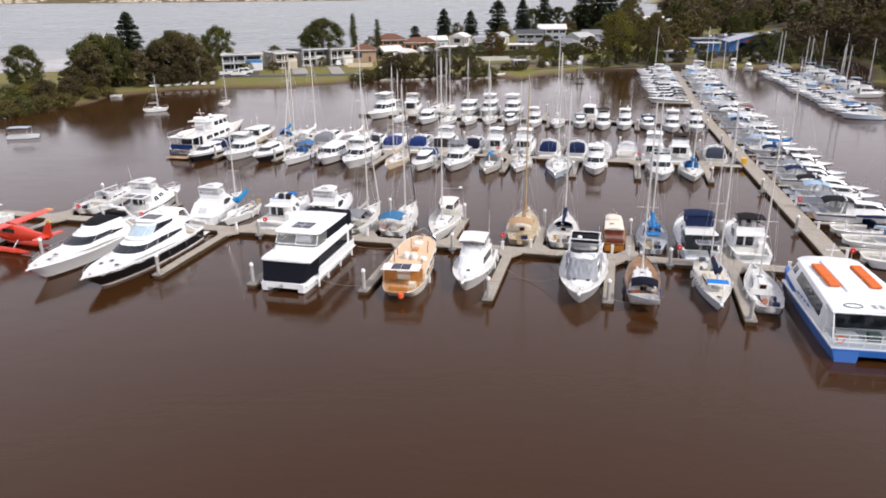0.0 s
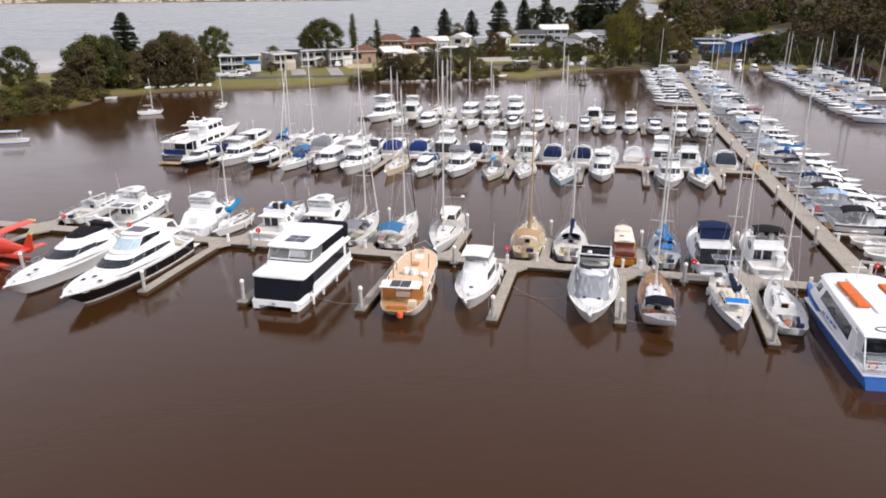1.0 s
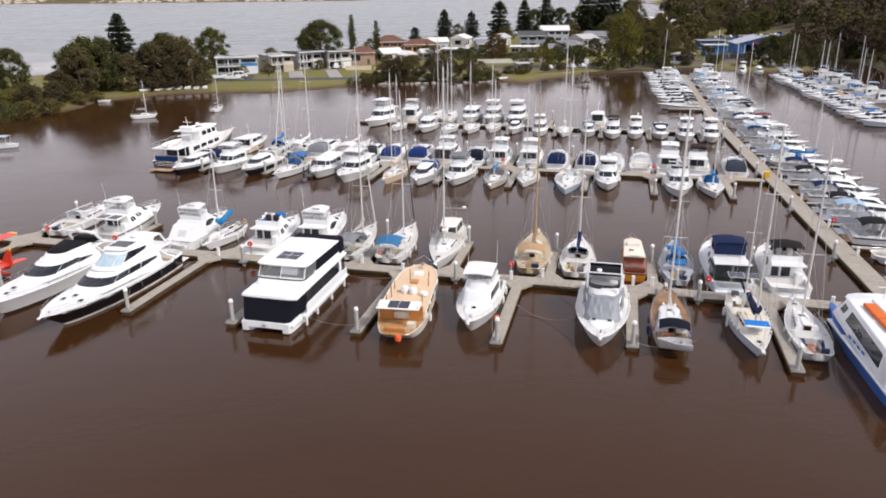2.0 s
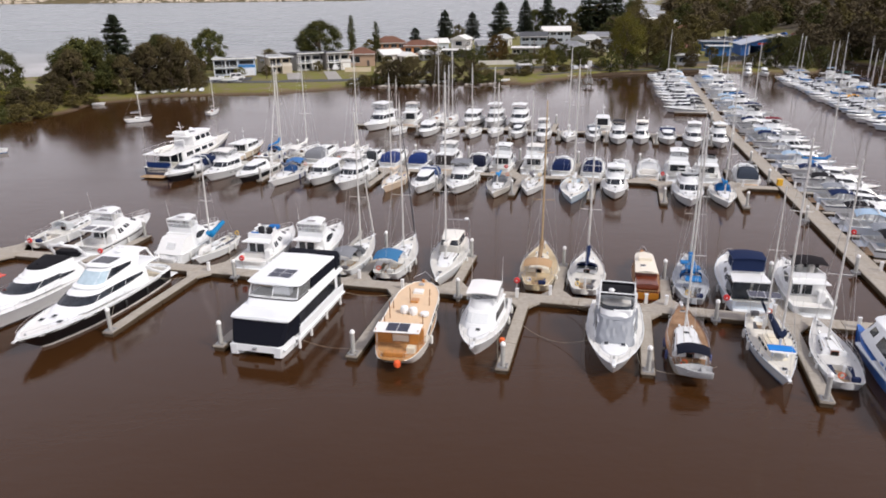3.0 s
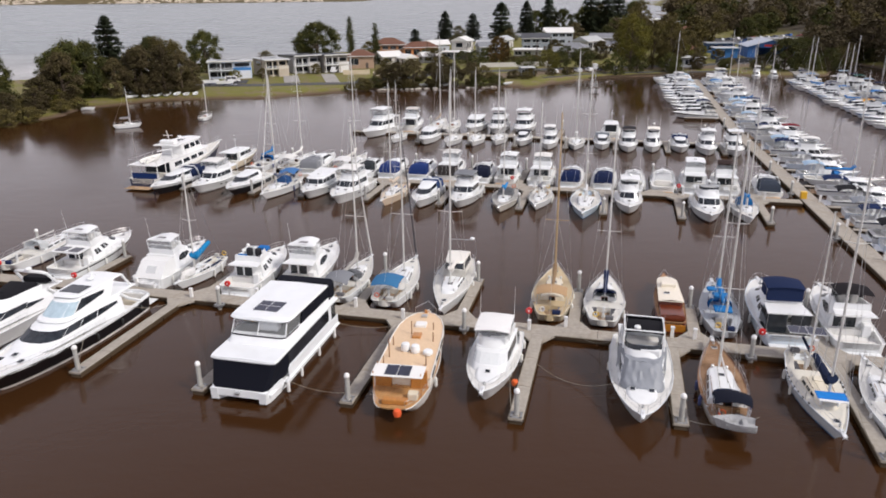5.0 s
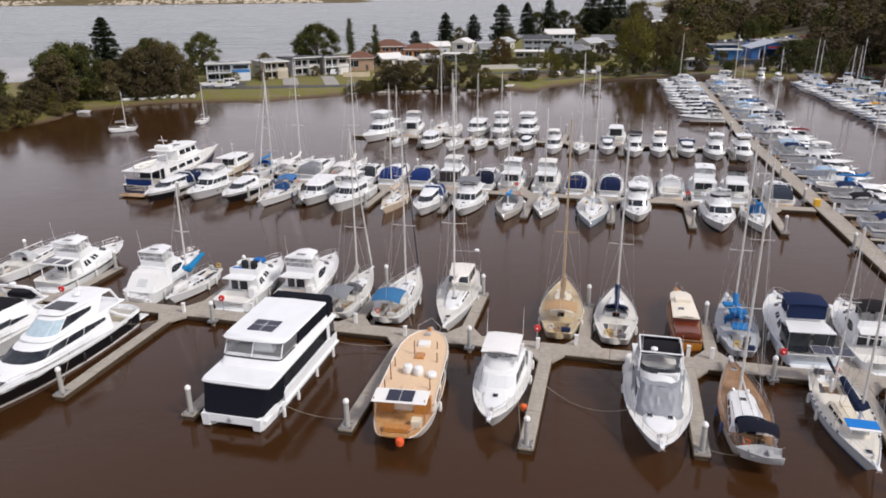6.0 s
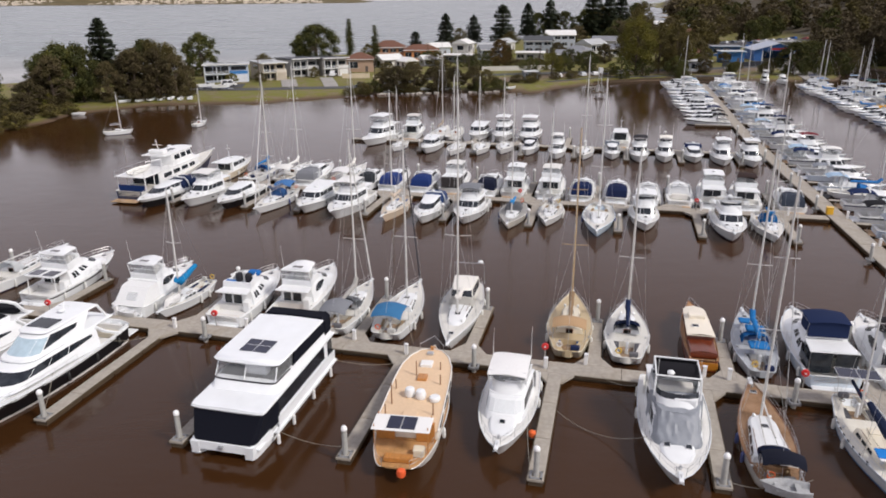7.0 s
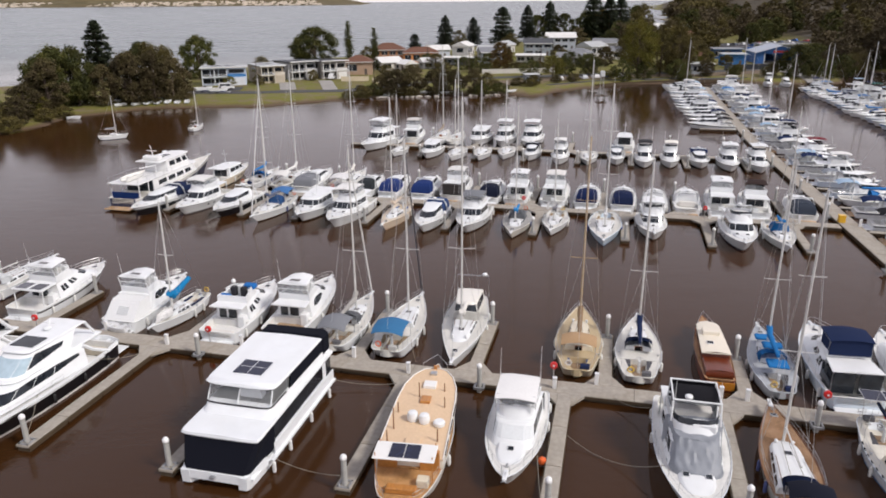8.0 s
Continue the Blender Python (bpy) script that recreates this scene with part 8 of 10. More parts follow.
def broadleaf(name, seed, h, spread, mats, label, n=2600, leaf=0.34, droop=0.0, ragged=0.25, low=0.22):
    rng = np.random.default_rng(seed)
    root = thing(name, Matrix(), label, "tree", "trees on the shore")
    cs, rs, limbs = [], [], []
    k = 46
    for i in range(k):
        a = 2.4 * i + rng.random() * 0.8
        f = (i + 0.5) / k
        z = h * (low + (0.93 - low) * f)
        bulge = (1 - abs(2 * (0.12 + 0.88 * f) - 1) ** 2.4) ** 0.6 if ragged < 0.45 else math.sin(math.pi * min(1.0, 0.14 + f * 0.84)) ** 0.8
        rr = spread * 0.46 * bulge * (0.35 + 0.65 * rng.random() ** 0.5)
        c = (rr * math.cos(a), rr * math.sin(a), z + ragged * rng.normal() * 0.5)
        cs.append(c)
        rs.append(max(0.5, spread * (0.09 + 0.06 * rng.random()) * (1 + ragged * rng.normal() * 0.5)))
        if i % 5 == 0:
            limbs.append(((0, 0, h * (0.15 + 0.4 * f)), (c[0] * 0.85, c[1] * 0.85, c[2])))
    cs.append((0, 0, h * 0.88))
    rs.append(spread * 0.15)
    trunk_of(root, h, 0.022 * h + 0.08, limbs)
    v, f = leaf_cloud(rng, cs, np.abs(rs), n, leaf, droop)
    mesh_part("crown", v, f, mats, root)
    return root


def pine(name, seed, h, spread, mats, label, tiers=15, n=150, top=0.12):
    """A Norfolk Island pine: level whorls that shorten upwards."""
    rng = np.random.default_rng(seed)
    root = thing(name, Matrix(), label, "tree", "trees on the shore")
    trunk_of(root, h * 1.2, 0.018 * h + 0.06, [])
    V, F = [], []
    for t in range(tiers):
        f = t / (tiers - 1)
        z = h * (0.08 + 0.90 * f) + rng.normal() * 0.12
        rad = spread / 2 * ((1 - f) ** 0.52 * (1 - top) + top) * (0.68 + 0.5 * rng.random())
        arms = 6
        for k in range(arms):
            a = 6.2832 * k / arms + t * 0.7 + rng.random() * 0.3
            m = int(n * (0.4 + 0.6 * (1 - f)) / arms)
            d = rng.random(m) ** 0.7 * rad
            w = (rng.random(m) - 0.5) * 0.55 * (0.3 + d / max(rad, 0.1)) * spread * 0.10
            for di, wi in zip(d, w):
                x, y = di * math.cos(a) - wi * math.sin(a), di * math.sin(a) + wi * math.cos(a)
                zz = z + 0.10 * di - 0.02 * di * di + rng.normal() * 0.24
                s = 0.32 + 0.2 * rng.random()
                i0 = len(V)
                c, sn = math.cos(a + rng.normal() * 0.6) * s, math.sin(a + rng.normal() * 0.6) * s
                tilt = 0.22 * rng.normal()
                V += [(x - c, y - sn, zz - tilt), (x + sn * 0.45, y - c * 0.45, zz - 0.06), (x + c, y + sn, zz + tilt + 0.1), (x - sn * 0.45, y + c * 0.45, zz + 0.10)]
                F.append((i0, i0 + 1, i0 + 2, i0 + 3))
    mesh_part("crown", V, F, mats, root)
    return root


def cypress(name, seed, h, spread, mats, label):
    rng = np.random.default_rng(seed)
    root = thing(name, Matrix(), label, "tree", "trees on the shore")
    trunk_of(root, h, 0.2, [])
    cs = [(rng.normal() * 0.2, rng.normal() * 0.2, h * (0.08 + 0.86 * i / 12)) for i in range(13)]
    rs = [spread / 2 * (1 - 0.55 * abs(i / 12 - 0.35) ** 1.2 * 1.6) for i in range(13)]
    v, f = leaf_cloud(rng, cs, np.maximum(rs, 0.3), 5000, 0.18, -0.5)
    mesh_part("crown", v, f, mats, root)
    return root


DARK = leaf_mat("dark_leaves", (0.034, 0.041, 0.012), (0.050, 0.056, 0.016), (0.076, 0.072, 0.015))
OLIVE = leaf_mat("olive_leaves", (0.066, 0.057, 0.020), (0.090, 0.074, 0.026), (0.106, 0.084, 0.022))
BROWN = leaf_mat("casuarina_needles", (0.060, 0.047, 0.024), (0.084, 0.064, 0.032), (0.074, 0.064, 0.022))
UMBER = leaf_mat("dry_leaves", (0.058, 0.045, 0.027), (0.080, 0.060, 0.034), (0.066, 0.055, 0.025))
GREEN = leaf_mat("bright_leaves", (0.070, 0.072, 0.012), (0.110, 0.104, 0.018), (0.130, 0.108, 0.016))
PINE = leaf_mat("pine_needles", (0.020, 0.028, 0.015), (0.038, 0.046, 0.024), (0.028, 0.036, 0.017))
RUST = leaf_mat("rust_leaves", (0.062, 0.038, 0.012), (0.112, 0.066, 0.020), (0.080, 0.056, 0.014))
STOCK_TREES = {}


def tree(kind, x, y, h, spread, turn=0.0):
    """Plants a tree: each kind is grown once in three shapes and copied at its size."""
    grow = {
        "fig": lambda s: broadleaf("fig_tree", s, 12, 13, DARK, "dense dark green fig tree on the shore", 12000, 0.25, low=0.06),
        "oak": lambda s: broadleaf("she_oak", s, 12, 9, BROWN, "brownish feathery she-oak by the water", 10000, 0.215, 0.7, 0.5, 0.04),
        "gum": lambda s: broadleaf("gum_tree", s, 14, 11, OLIVE, "olive green gum tree with open crown", 8500, 0.2, 0.3, 0.6, 0.14),
        "wood": lambda s: broadleaf("woodland_tree", s, 13, 11, UMBER, "dark brownish woodland tree on the hill", 2600, 0.42, 0.3, 0.5, 0.1),
        "scrub": lambda s: broadleaf("woodland_tree", s, 13, 11, OLIVE, "dull olive woodland tree on the hill", 2600, 0.42, 0.3, 0.5, 0.1),
        "hedge": lambda s: broadleaf("shrub", s, 6, 8, DARK, "dense dark green shrub on the shore", 3400, 0.20, 0.0, 0.3, 0.04),
        "green": lambda s: broadleaf("broadleaf_tree", s, 12, 11, GREEN, "yellowish green broadleaf tree", 11000, 0.17, 0.1, 0.4),
        "rust": lambda s: broadleaf("broadleaf_tree", s, 10, 6, RUST, "rust coloured upright tree", 7000, 0.16, 0.1, 0.3, 0.1),
        "pine": lambda s: pine("norfolk_pine", s, 18, 9.5, PINE, "tall tiered Norfolk Island pine", 18, 620),
        "cypress": lambda s: cypress("cypress", s, 14, 3.6, DARK, "slim dark columnar cypress"),
        "bush": lambda s: broadleaf("shrub", s, 4, 5, OLIVE, "low olive green shrub", 3000, 0.17, 0.1, 0.4, 0.05),
    }[kind]
    base_h, base_s = {"hedge": (6, 8), "wood": (13, 11), "scrub": (13, 11), "fig": (12, 13), "oak": (12, 9), "gum": (14, 11), "green": (12, 11), "rust": (10, 6), "pine": (18, 9.5), "cypress": (14, 3.6), "bush": (4, 5)}[kind]
    var = int(abs(x * 7 + y * 3)) % (3 if kind not in ("rust", "cypress") else 2)
    key = (kind, var)
    m = pose(x, y, max(ground_z(x, y), 0.0), 0, 0, (x * 37 + y * 53) % 360 + turn)
    if key in STOCK_TREES:
        ob = copy_thing(STOCK_TREES[key], m)
    else:
        ob = STOCK_TREES[key] = grow(100 + 10 * var + len(kind))
        ob.matrix_basis = m
    ob.scale = (spread / base_s, spread / base_s, h / base_h)
    return ob


TREES = [
    ("fig", -100, 219, 13.4, 12), ("oak", -97, 203, 8, 10), ("green", -103, 185, 4.5, 7), ("bush", -98, 189, 4, 7), ("oak", -95, 211, 13.4, 11), ("fig", -92.5, 222, 15.5, 11), ("fig", -99, 226, 13.4, 12),
    ("bush", -90, 207, 3, 5), ("oak", -79, 224, 14.4, 10), ("fig", -79, 233, 15.9, 11), ("oak", -74, 227, 14.4, 9), ("gum", -73, 235, 14.9, 10), ("oak", -70, 230, 12.4, 8), ("oak", -67.5, 233, 9, 6),
    ("bush", -72, 240, 4, 6), ("fig", -80, 290, 15, 14), ("pine", -105, 267, 20.5, 13), ("fig", -45, 336, 16, 19), ("fig", -51, 345, 12.5, 12), ("cypress", -34, 368, 17.5, 4.6), ("cypress", -20, 331, 16, 4.2),
    ("gum", -23, 331, 8.5, 7), ("pine", -4, 415, 10, 7), ("pine", 13, 443, 19, 10), ("pine", 31, 476, 18, 10), ("gum", 22, 465, 10, 10), ("pine", 47, 461, 24, 13.5), ("rust", 29, 305, 11.4, 8),
    ("rust", 32, 307, 9, 6), ("pine", 72, 534, 25, 12), ("pine", 91, 556, 26, 13), ("fig", 83, 558, 16, 16), ("fig", 101, 554, 16, 16), ("pine", 110, 504, 32, 15), ("pine", 120, 502, 30, 14),
    ("pine", 132, 520, 30, 14), ("fig", 112, 530, 18, 18), ("gum", 126, 545, 20, 17), ("oak", -8, 242, 8, 8), ("oak", -11, 245, 6.5, 7), ("gum", -5.5, 246, 7.5, 7), ("oak", 6, 247, 7, 7),
    ("gum", 19, 246, 6, 6), ("hedge", -15, 242, 3.6, 6), ("hedge", 17, 243, 3.6, 6), ("hedge", 23, 245, 3.4, 6), ("oak", -3, 243, 8.4, 8), ("oak", 3, 243, 8.2, 8), ("oak", 9, 244, 7.6, 7),
    ("oak", 15, 244, 7.2, 7), ("oak", -13, 243, 6, 6), ("bush", -18, 239, 3.6, 6), ("bush", -5, 241, 3, 5), ("bush", -22, 236, 2.6, 4), ("green", 45, 279, 8, 9), ("fig", 67, 270, 7, 8),
    ("fig", 60, 290, 7.2, 9), ("green", 74, 277, 20, 13), ("gum", 84, 283, 18, 12), ("gum", 90, 283, 19, 11), ("gum", 79, 290, 15, 12), ("fig", 52, 292, 6, 8), ("bush", 36, 262, 3, 5),
    ("fig", 38, 285, 6, 8), ("gum", 114, 346, 12, 11), ("green", 99, 334, 13, 11), ("gum", 95, 360, 16, 14), ("oak", 108, 385, 17, 15), ("fig", 146, 297, 10, 14), ("fig", 145, 275, 8, 9),
    ("gum", 153, 283, 9, 9), ("oak", 160, 292, 10, 10), ("wood", 176, 303, 17, 13), ("wood", 168, 312, 18, 14), ("gum", 186, 296, 19, 13), ("wood", 180, 276, 16, 12), ("wood", 171, 248, 15, 11),
    ("gum", 164, 236, 14, 11), ("wood", 150, 218, 15, 12), ("wood", 143, 205, 15, 12), ("gum", 139, 193, 14, 11), ("wood", 138, 182, 12, 10), ("wood", 160, 210, 16, 12), ("wood", 150, 180, 14, 12),
    ("fig", 146, 168, 12, 12), ("wood", 166, 224, 16, 12), ("gum", 96, 300, 15, 13), ("gum", 106, 303, 10, 10), ("oak", 94, 292, 14, 11), ("bush", 112, 286, 3, 5), ("fig", 88, 276, 6.5, 9),
    ("gum", 119, 311, 5, 6), ("green", 96, 306, 15, 12), ("fig", 76, 275, 6, 8), ("green", 64, 272, 4, 5), ("bush", 30, 258, 2.6, 5), ("bush", 34, 257, 2.2, 5), ("bush", 44, 266, 2.4, 4),
    ("bush", 50, 268, 2.6, 5), ("bush", 22, 252, 2.6, 5), ("wood", 176, 290, 13, 12), ("wood", 172, 268, 13, 11), ("hedge", 168, 262, 6, 9), ("wood", 166, 250, 12, 11), ("hedge", 161, 243, 6, 9),
    ("wood", 178, 312, 15, 13), ("hedge", 176, 302, 6, 9), ("hedge", 160, 303, 6, 10), ("wood", 160, 232, 12, 10), ("hedge", 152, 228, 6, 9), ("wood", 158, 300, 12, 13), ("gum", 118, 342, 11, 10),
    ("fig", -45, 292, 4.5, 5), ("bush", -54, 266, 3.4, 4), ("bush", -38, 279, 3.6, 4), ("green", -62.5, 262, 3.6, 4.2), ("gum", -25, 318, 6, 6), ("fig", -18, 316, 5, 6), ("fig", 2, 332, 5, 8),
    ("bush", -14, 302, 3, 6), ("bush", -4, 304, 3, 6), ("bush", 8, 306, 3.2, 7), ("fig", 16, 312, 5, 8), ("fig", 27, 318, 6, 9), ("bush", 36, 306, 3.4, 8), ("bush", 45, 310, 3.4, 8),
    ("fig", 54, 312, 4.4, 9), ("fig", 66, 316, 5.4, 9), ("oak", 74, 322, 8, 8), ("fig", 36, 356, 6, 9), ("oak", 60, 352, 7, 8), ("gum", 18, 392, 8, 10), ("fig", 62, 398, 8, 10),
    ("gum", 48, 424, 9, 10), ("oak", 86, 436, 11, 12), ("fig", 100, 416, 10, 12), ("oak", 104, 374, 12, 12), ("fig", -121.5, 225, 12.5, 12), ("hedge", -98.5, 177, 4.5, 7), ("bush", -95, 181, 4, 6),
    ("oak", -97, 186, 6.5, 7), ("bush", -92.5, 187, 3.6, 6), ("oak", -94, 194, 6.5, 7), ("bush", -100, 173, 4, 7), ("bush", -104, 171, 4, 7), ("hedge", -108, 174, 5, 8), ("bush", -113, 170, 4, 8),
    ("hedge", -120, 172, 5, 9), ("bush", -91, 200, 3, 5), ("hedge", -104, 182, 5, 8), ("oak", -99, 213, 10, 8), ("green", -95.5, 203, 4.5, 6), ("green", -98, 207, 6, 7), ("bush", -97, 197, 3.5, 6),
    ("gum", -60, 300, 7, 8), ("gum", 5, 318, 6, 9), ("fig", 20, 300, 6, 9), ("fig", 60, 322, 6, 10), ("gum", 88, 345, 10, 10), ("green", 100, 300, 9, 9), ("gum", -2, 352, 6, 7),
    ("oak", -81.5, 226, 12.7, 9), ("fig", -96, 219, 15.9, 13), ("gum", -76, 231, 15.9, 12), ("gum", 176, 462, 15, 15), ("fig", 205, 470, 14, 16), ("gum", 225, 500, 17, 16), ("oak", 146, 462, 14, 14),
    ("gum", 128, 400, 13, 12), ("oak", 128, 372, 8, 9), ("gum", 118, 384, 11, 11), ("fig", 190, 452, 12, 13), ("oak", -86, 223, 11, 9), ("gum", -83, 230, 13, 9), ("bush", -104, 200, 4, 8),
    ("hedge", -108, 205, 4.5, 9), ("green", -107, 196, 4, 8), ("hedge", 89, 272, 4, 6), ("bush", 118, 296, 2.6, 5), ("hedge", 122, 281, 3.4, 6), ("green", 113, 314, 6.5, 6), ("hedge", 143, 300, 4, 7),
    ("fig", 128, 273, 11, 13), ("hedge", 136, 270, 6, 9), ("oak", 143, 282, 9, 9), ("gum", 120, 275, 5, 6), ("gum", 150, 530, 23, 18), ("fig", 155, 566, 21, 16), ("gum", 141, 512, 18, 15), ("oak", 100, 282, 6, 7), ("hedge", 111, 284, 3.6, 6), ("oak", 92, 287, 8, 8),
]
for kind, x, y, h, s in TREES:
    if kind == "fig" and h < 9:
        kind = "hedge"
    if kind == "pine" and y > 300:
        h, s = h * 0.9, s * 1.18
    tree(kind, x, y, h, s)
_rng = random.Random(5)


def woods(name, mat, label, seed, spots):
    """Far woodland, too many trees to count: crowns of leaf tufts over thin trunks in one mesh."""
    rng = np.random.default_rng(seed)
    V, F = [], []
    for x, y, h, s in spots:
        z = max(ground_z(x, y), 0.0)
        k = 20
        f = (np.arange(k) + 0.5) / k
        ang = 2.4 * np.arange(k) + rng.random(k)
        rad = s * 0.42 * np.sin(np.pi * np.minimum(1, 0.16 + f * 0.82)) ** 0.7 * (0.4 + 0.6 * rng.random(k))
        cs = np.stack([rad * np.cos(ang), rad * np.sin(ang), h * (0.12 + 0.82 * f) + rng.normal(size=k) * 0.5], 1)
        v, q = leaf_cloud(rng, cs, s * (0.11 + 0.07 * rng.random(k)), 1250, 0.050 * s, 0.3)
        b0 = len(V)
        V += (np.array(v) + np.array([x, y, z])).tolist()
        F += (np.array(q) + b0).tolist()
        b0 = len(V)
        V += [(x - 0.3, y, z - 0.5), (x + 0.3, y, z - 0.5), (x + 0.1, y, z + h * 0.7), (x - 0.1, y, z + h * 0.7)]
        F.append([b0, b0 + 1, b0 + 2, b0 + 3])
    ob = mesh_part(name, V, F, mat, None)
    return tagged(ob, label, "woods", kind="stuff")


HILL = {"a": [], "b": [], "c": []}
for i in range(250):
    az, far = radians(_rng.uniform(19, 37)), 330 + 480 * _rng.random() ** 1.4
    x, y = far * math.sin(az), far * math.cos(az)
    if (x < 178 and y < 395) or (0.385 < x / y < 0.505 and y < 490):
        continue
    HILL[_rng.choice("aaabbc")].append((x, y, _rng.uniform(11, 20), _rng.uniform(11, 18)))
for i in range(110):
    az, far = radians(_rng.uniform(11.5, 23)), _rng.uniform(430, 950)
    if ground_z(far * math.sin(az), far * math.cos(az)) < 0.6 or (radians(14.4) < az < radians(17.8) and far > 470) or (az > radians(20.0) and far < 480):
        continue
    HILL[_rng.choice("aabbc")].append((far * math.sin(az), far * math.cos(az), _rng.uniform(9, 16), _rng.uniform(10, 16)))
for i in range(70):
    az, far = radians(_rng.uniform(18.6, 27)), _rng.uniform(900, 2200)
    HILL[_rng.choice("ab")].append((far * math.sin(az), far * math.cos(az), _rng.uniform(16, 26), _rng.uniform(34, 60)))
woods("woodland", UMBER, "dark brown wooded hillside behind the marina", 31, HILL["a"])
woods("woodland", OLIVE, "olive green gums on the wooded hillside", 32, HILL["b"])
woods("woodland", DARK, "dark green trees on the wooded hillside", 33, HILL["c"])

# ---- houses ----
ROOFS = {"grey": surface("roof_sheet", (0.22, 0.23, 0.25), 0.6, 3, 0.08, 0.4, 0.3, stretch=(8, 0.3, 1)), "white": surface("roof_sheet", (0.72, 0.72, 0.70), 0.5, 3, 0.05, 0.4, 0.2), "brown": surface("roof_tile", (0.17, 0.075, 0.045), 0.8, 5, 0.2, 0.4, 0.3), "dark": surface("roof_sheet", (0.07, 0.075, 0.085), 0.6, 3, 0.1, 0.4, 0.3), "pale": surface("roof_sheet", (0.45, 0.47, 0.48), 0.6, 3, 0.08, 0.4, 0.3)}


def wall_mat(col):
    return surface("painted_wall", col, 0.85, 2, 0.06, 0.4, 0.2)


def house(x, y, turn, w, d, h, roof="gable", wall=(0.7, 0.7, 0.68), roof_col="grey", label="", garage=0, balcony=False, overhang=0.6, storeys=1, name="house", trim=None):
    """A house facing -y: walls, roof, windows with frames, door, and where seen a garage and a balcony."""
    z = ground_z(x, y)
    root = thing(name, pose(x, y, z, 0, 0, turn), label, "house")
    wm = wall_mat(wall)
    part("wall", boxed(-w / 2, w / 2, -d / 2, d / 2, -0.6, h, 0.02), wm, root)
    rm = ROOFS[roof_col]
    bm = bmesh.new()
    o = overhang
    if roof == "flat":
        box(bm, -w / 2 - o, w / 2 + o, -d / 2 - o * 1.6, d / 2 + o, h, h + 0.3, 0.03)
    elif roof == "skillion":
        v = [bm.verts.new(p) for p in ((-w / 2 - o, -d / 2 - o * 1.5, h + 0.9), (w / 2 + o, -d / 2 - o * 1.5, h + 0.9), (w / 2 + o, d / 2 + o, h), (-w / 2 - o, d / 2 + o, h), (-w / 2 - o, -d / 2 - o * 1.5, h + 0.65), (w / 2 + o, -d / 2 - o * 1.5, h + 0.65), (w / 2 + o, d / 2 + o, h - 0.2), (-w / 2 - o, d / 2 + o, h - 0.2))]
        for f in ((0, 1, 2, 3), (7, 6, 5, 4), (0, 4, 5, 1), (1, 5, 6, 2), (2, 6, 7, 3), (3, 7, 4, 0)):
            bm.faces.new([v[i] for i in f])
    else:
        rise = min(w, d) * 0.24
        inset = (d / 2 if roof == "hip" else 0.0)
        e = [bm.verts.new(p) for p in ((-w / 2 - o, -d / 2 - o, h - 0.05), (w / 2 + o, -d / 2 - o, h - 0.05), (w / 2 + o, d / 2 + o, h - 0.05), (-w / 2 - o, d / 2 + o, h - 0.05))]
        e2 = [bm.verts.new(q.co + Vector((0, 0, -0.18))) for q in e]
        r = [bm.verts.new((-w / 2 - o + inset, 0, h + rise)), bm.verts.new((w / 2 + o - inset, 0, h + rise))]
        bm.faces.new((e[0], e[1], r[1], r[0]))
        bm.faces.new((e[2], e[3], r[0], r[1]))
        bm.faces.new((e[1], e[2], r[1]))
        bm.faces.new((e[3], e[0], r[0]))
        for k in range(4):
            bm.faces.new((e[k], e2[k], e2[(k + 1) % 4], e[(k + 1) % 4]))
        bm.faces.new(e2[::-1])
    part("roof", bm, rm, root)
    part("fascia", tubes([[(-w / 2 - o, -d / 2 - o * (1.5 if roof in ("flat", "skillion") else 1) - 0.05, h + (0.12 if roof == "flat" else 0.75 if roof == "skillion" else -0.12)), (w / 2 + o, -d / 2 - o * (1.5 if roof in ("flat", "skillion") else 1) - 0.05, h + (0.12 if roof == "flat" else 0.75 if roof == "skillion" else -0.12))]], 0.12, 4), wall_mat(trim or (0.75, 0.75, 0.74)), root)
    fh = h / storeys
    for s in range(storeys):
        n = max(2, int(w / 3.4))
        for k in range(n):
            cx = -w / 2 + w * (k + 0.5) / n
            if s == 0 and garage and k < garage:
                dr = part("garage_door", boxed(cx - w / n * 0.42, cx + w / n * 0.42, -d / 2 - 0.06, -d / 2 + 0.02, 0, 2.4, 0.02), wall_mat((0.74, 0.74, 0.72)), root)
                continue
            if s == 0 and k == n - 1:
                part("door", boxed(cx - 0.5, cx + 0.5, -d / 2 - 0.05, -d / 2 + 0.02, 0, 2.1, 0.01), wall_mat((0.12, 0.10, 0.09)), root)
                continue
            ww = w / n * 0.36
            win = part("window", boxed(cx - ww, cx + ww, -d / 2 - 0.03, -d / 2 + 0.02, s * fh + fh * 0.30, s * fh + fh * 0.80), glass_dark(), root)
            bm = bmesh.new()
            for a, b, c, e in ((cx - ww - 0.06, cx + ww + 0.06, s * fh + fh * 0.80, s * fh + fh * 0.80 + 0.08), (cx - ww - 0.06, cx + ww + 0.06, s * fh + fh * 0.30 - 0.1, s * fh + fh * 0.30), (cx - 0.04, cx + 0.04, s * fh + fh * 0.30, s * fh + fh * 0.80)):
                box(bm, a, b, -d / 2 - 0.07, -d / 2 - 0.025, c, e)
            part("window_frame", bm, wall_mat((0.75, 0.75, 0.74)), win)
        for sd in (1, -1):
            part("side_window", boxed(*sorted((sd * w / 2 - 0.02, sd * w / 2 + 0.04)), -d * 0.2, d * 0.2, s * fh + fh * 0.35, s * fh + fh * 0.78), glass_dark(), root)
